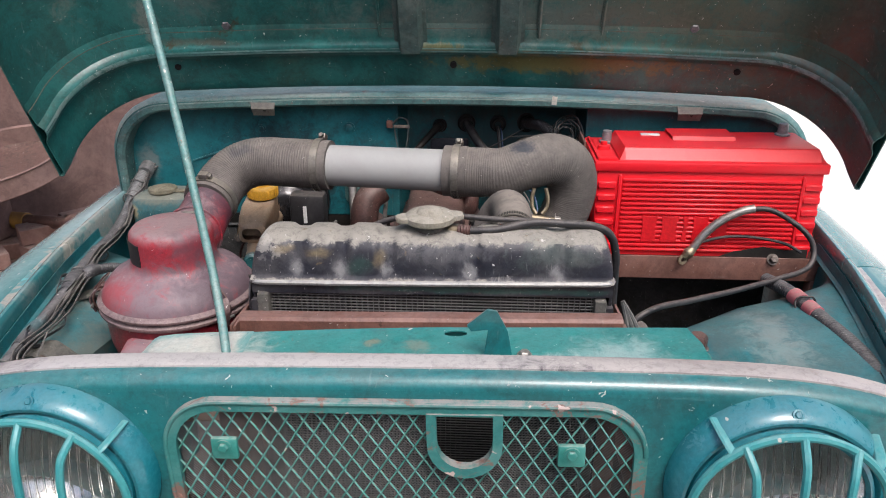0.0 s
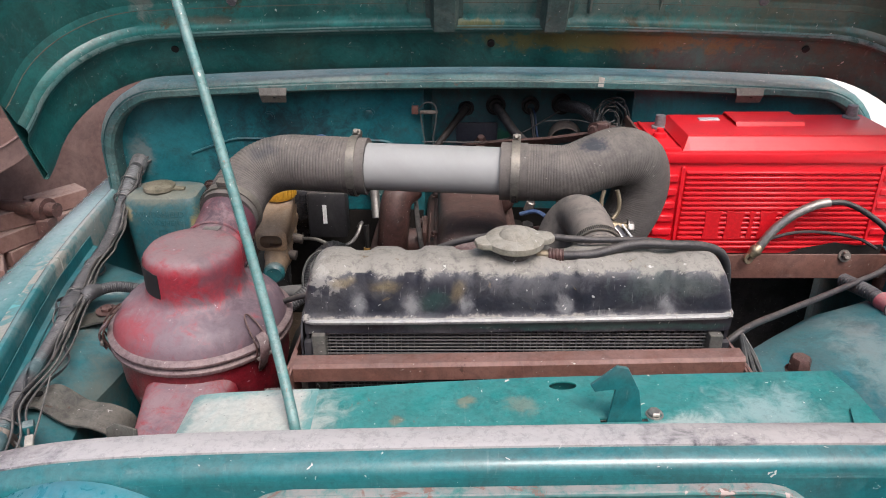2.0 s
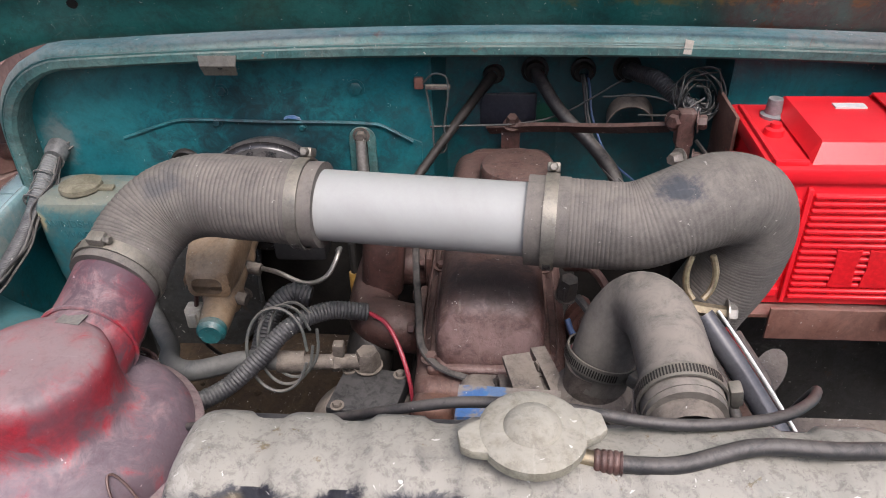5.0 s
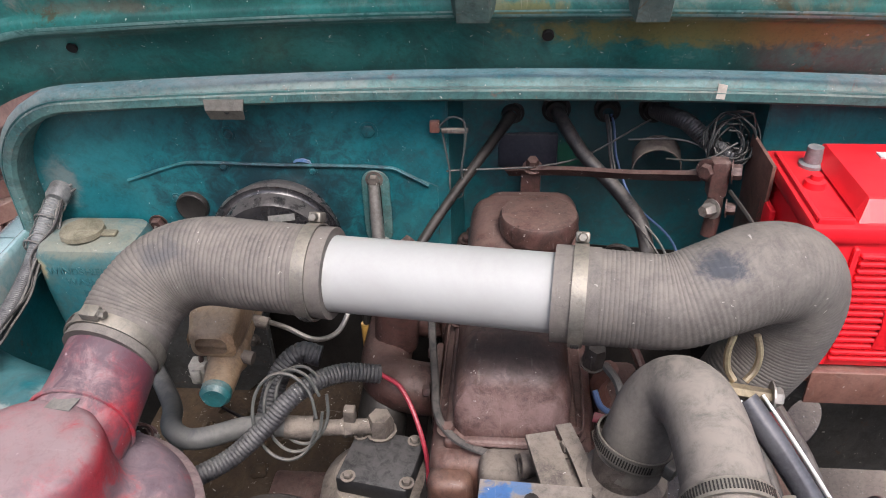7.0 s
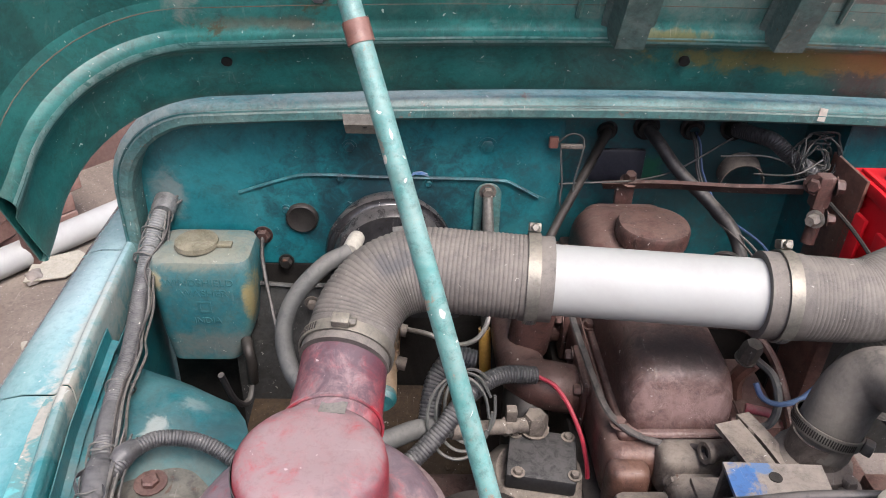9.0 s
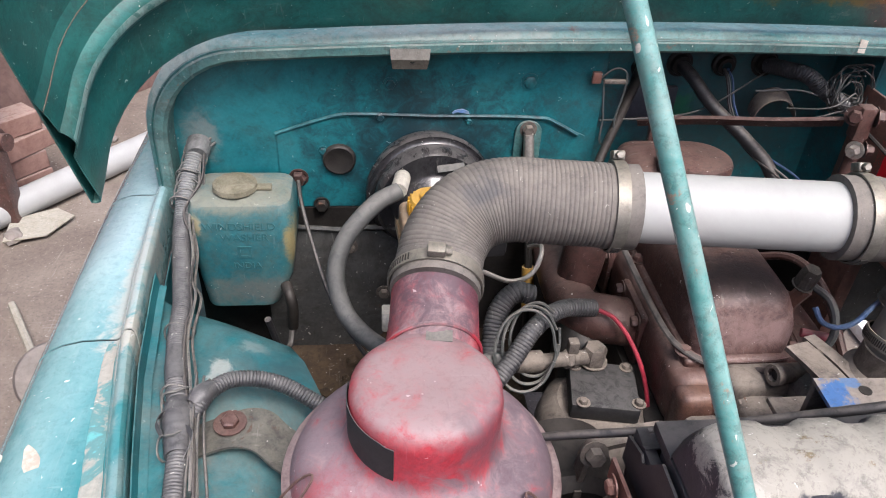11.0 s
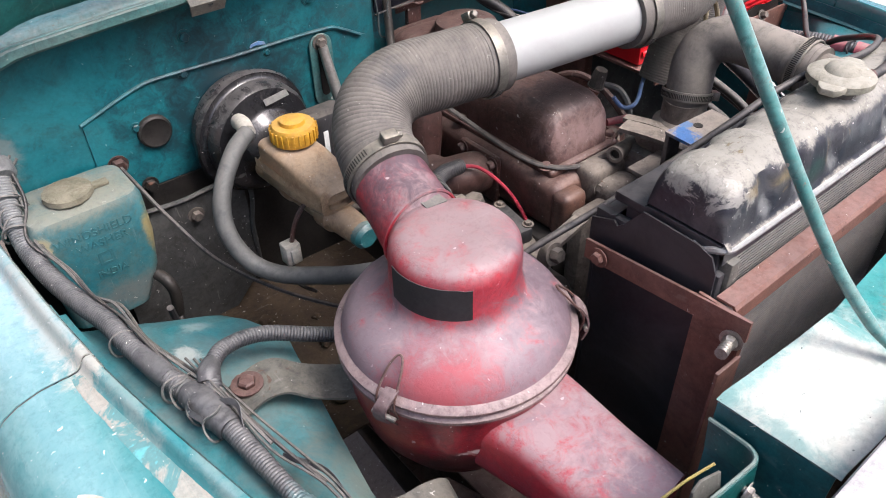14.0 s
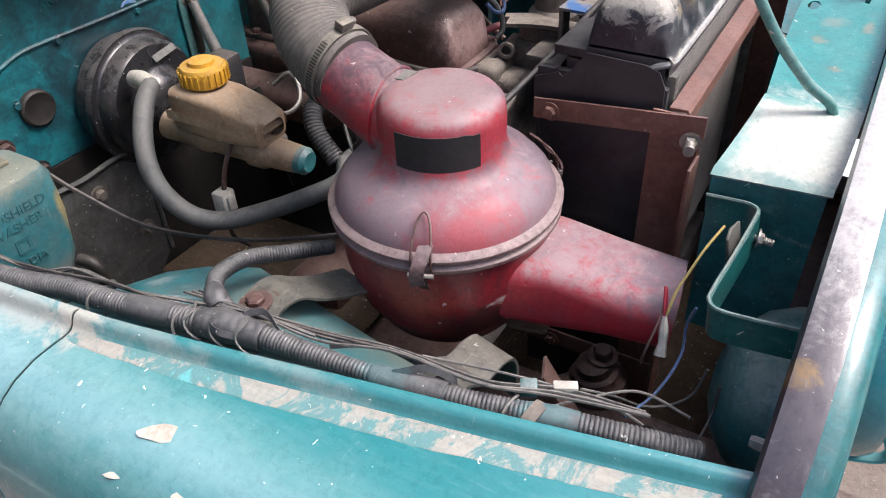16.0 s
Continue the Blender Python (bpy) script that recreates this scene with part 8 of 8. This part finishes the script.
for k, (p, q, r) in enumerate((((-0.752, 1.215, 0.905), (-0.735, 1.19, 0.915), (-0.742, 1.165, 0.905)), ((-0.765, 1.235, 0.908), (-0.775, 1.215, 0.912), (-0.768, 1.20, 0.905)), ((-0.735, 1.04, 0.905), (-0.722, 1.01, 0.914), (-0.715, 0.985, 0.904)), ((-0.725, 1.12, 0.893), (-0.700, 1.08, 0.889), (-0.706, 1.02, 0.893)))):
    part("tape_tail", strip([p, q, r], 0.007, 0.0008, (0.4, 0.3, 0.9)), grey_loom, lm, "loose end of tape")
part("metal_clip", strip([(-0.724, 0.925, 0.876), (-0.727, 0.915, 0.900), (-0.712, 0.91, 0.907), (-0.697, 0.91, 0.900), (-0.692, 0.915, 0.88)], 0.012, 0.0015, (0.1, 1, 0)), dusty_cast, lm)

sw2 = thing("lamp_wiring", (-0.62, 0.88, 0.80), "tangle of thin wires and plugs beside the lamp", "wiring")
for k, (mt, pts) in enumerate((
        (wire_grey, [(-0.72, 0.93, 0.895), (-0.69, 0.91, 0.885), (-0.66, 0.88, 0.885), (-0.63, 0.845, 0.88), (-0.62, 0.80, 0.86)]),
        (wire_grey, [(-0.70, 1.03, 0.90), (-0.68, 0.96, 0.895), (-0.665, 0.90, 0.888), (-0.655, 0.85, 0.875), (-0.655, 0.80, 0.85)]),
        (blue_wire, [(-0.655, 0.85, 0.87), (-0.61, 0.835, 0.865), (-0.575, 0.826, 0.885), (-0.565, 0.828, 0.915), (-0.572, 0.822, 0.945)]),
        (yellow_wire, [(-0.549, 0.850, 0.905), (-0.535, 0.848, 0.925), (-0.515, 0.842, 0.940), (-0.490, 0.836, 0.952), (-0.465, 0.828, 0.962)]),
        (red_wire, [(-0.549, 0.852, 0.900), (-0.541, 0.856, 0.917), (-0.535, 0.858, 0.926), (-0.538, 0.854, 0.910), (-0.549, 0.850, 0.895)]),
        (brown_cast, [(-0.540, 0.855, 0.908), (-0.552, 0.855, 0.90), (-0.570, 0.858, 0.88), (-0.575, 0.860, 0.865), (-0.568, 0.862, 0.850)]),
        (wire_grey, [(-0.66, 0.89, 0.89), (-0.62, 0.87, 0.85), (-0.59, 0.84, 0.82), (-0.58, 0.81, 0.84), (-0.575, 0.80, 0.88)]),
        (black_rubber, [(-0.665, 0.80, 0.86), (-0.63, 0.79, 0.84), (-0.60, 0.785, 0.85), (-0.59, 0.785, 0.88)]))):
    part("wire", tube(pts, 0.0014, 6, 6), mt, sw2)
part("plug", box(-0.005, 0.005, -0.004, 0.004, 0, 0.022, 0.0015, m=Matrix.Translation((-0.672, 0.912, 0.893)) @ pose(0, 0, 0, 88, 0, 25)), white_plastic, sw2, "white plug")
part("plug", box(-0.007, 0.007, -0.006, 0.006, 0, 0.016, 0.002, m=Matrix.Translation((-0.686, 0.938, 0.893)) @ pose(0, 0, 0, 88, 0, 25)), bucket_mat, sw2, "green plug")
part("wrapped_joint", tube([(-0.548, 0.852, 0.902), (-0.554, 0.849, 0.889), (-0.560, 0.847, 0.879), (-0.567, 0.846, 0.868)], [0.0025, 0.0050, 0.0042, 0.0060], 9, 5), white_plastic, sw2, "white taped joint")
part("strip_plate", slab([(0, 0), (0.03, 0), (0.05, 0.14), (0.02, 0.14)], 0.003, Matrix.Translation((-0.62, 0.87, 0.72)) @ pose(0, 0, 0, 60, 0, 20)), brown_cast, sw2, "rusty strip")
solo("lamp_conduit", tube([(-0.69, 0.825, 0.88), (-0.672, 0.79, 0.85), (-0.66, 0.78, 0.78), (-0.64, 0.80, 0.66)], 0.022, 14), dark_metal, "dark thick rubber conduit going down by the lamp", "conduit")

# ---- clutter on the other side ----
rl = thing("taped_loom", (0.60, 1.12, 0.85), "dark wiring loom bound with faded red tape on the wheel housing", "wiring loom")
part("conduit", tube([(0.56, 1.36, 0.872), (0.575, 1.30, 0.880), (0.588, 1.25, 0.878), (0.60, 1.19, 0.876), (0.612, 1.12, 0.874), (0.618, 1.05, 0.870), (0.618, 0.98, 0.864), (0.60, 0.90, 0.855)], [0.012, 0.012, 0.0125, 0.0125, 0.014, 0.0155, 0.015, 0.012], 14, 8, ridge=(0.0012, 0.006)), grey_loom, rl)
part("red_tape", tube([(0.582, 1.275, 0.880), (0.588, 1.25, 0.8785)], 0.0155, 14, 5), tape_red, rl, "faded red tape")
part("red_tape", tube([(0.592, 1.232, 0.878), (0.597, 1.205, 0.877)], 0.0150, 14, 5), tape_red, rl)
part("tie", tube([Vector((0.590, 1.24, 0.878)) + Vector((0.0185 * math.cos(a), 0.004 * math.sin(3 * a), 0.0185 * math.sin(a))) for a in np.linspace(0, 9, 18)], 0.002, 5, 3), black_rubber, rl)
ft = thing("brake_union", (0.35, 1.04, 0.82), "dusty brake union block with a brown hexagon cap", "pipe union")
part("block", box(0.28, 0.38, 1.02, 1.085, 0.82, 0.868, 0.008), strap_mat, ft)
part("cap_nut", bolt((0.350, 1.062, 0.886), (0, 0, 1), 0.016, 0.024, 1.15), brown_cast, ft, "brown hexagon cap")
part("post", tube([(0.350, 1.062, 0.86), (0.350, 1.062, 0.888)], 0.013, 14), strap_mat, ft)
part("arm", tube([(0.30, 1.05, 0.875), (0.285, 1.035, 0.888), (0.262, 1.02, 0.905), (0.245, 1.01, 0.915)], [0.015, 0.013, 0.012, 0.009], 12), strap_mat, ft)
part("pipe", tube([(0.30, 1.04, 0.855), (0.315, 0.99, 0.85), (0.33, 0.93, 0.84), (0.335, 0.88, 0.82)], 0.010, 10), strap_mat, ft)
part("stud", tube([(0.215, 0.985, 0.945), (0.252, 1.012, 0.917)], 0.0085, 8), brass, ft)
for k in range(3):
    solo("drain_wire", tube([(0.198, 0.935, 1.03), (0.205 + 0.006 * k, 0.925, 1.0), (0.215 + 0.008 * k, 0.91, 0.96), (0.225 + 0.006 * k, 0.90, 0.90)], 0.003, 6), wire_grey, "thin grey wire hanging at the radiator end", "wire", "radiator wires")
part("foot", box(0.29, 0.37, 1.03, 1.08, 0.58, 0.82, 0.004), brown_cast, ft)
ut = thing("under_tray", (-0.07, 0.95, 0.42), "grimy dark tray low in the bay", "tray")
part("tray_sheet", slab([(-0.74, 0.70), (0.60, 0.70), (0.60, 1.18), (-0.74, 1.2)], 0.003, Matrix.Translation((0, 0, 0.425))), caked_dirt, ut)
for x in (-0.62, -0.52, 0.40):
    part("stiffener", tube([(x, 0.72, 0.429), (x, 0.9, 0.430), (x, 1.16, 0.429)], 0.010, 8, 4, flat=0.5), dark_metal, ut, "oily pressed stiffener")
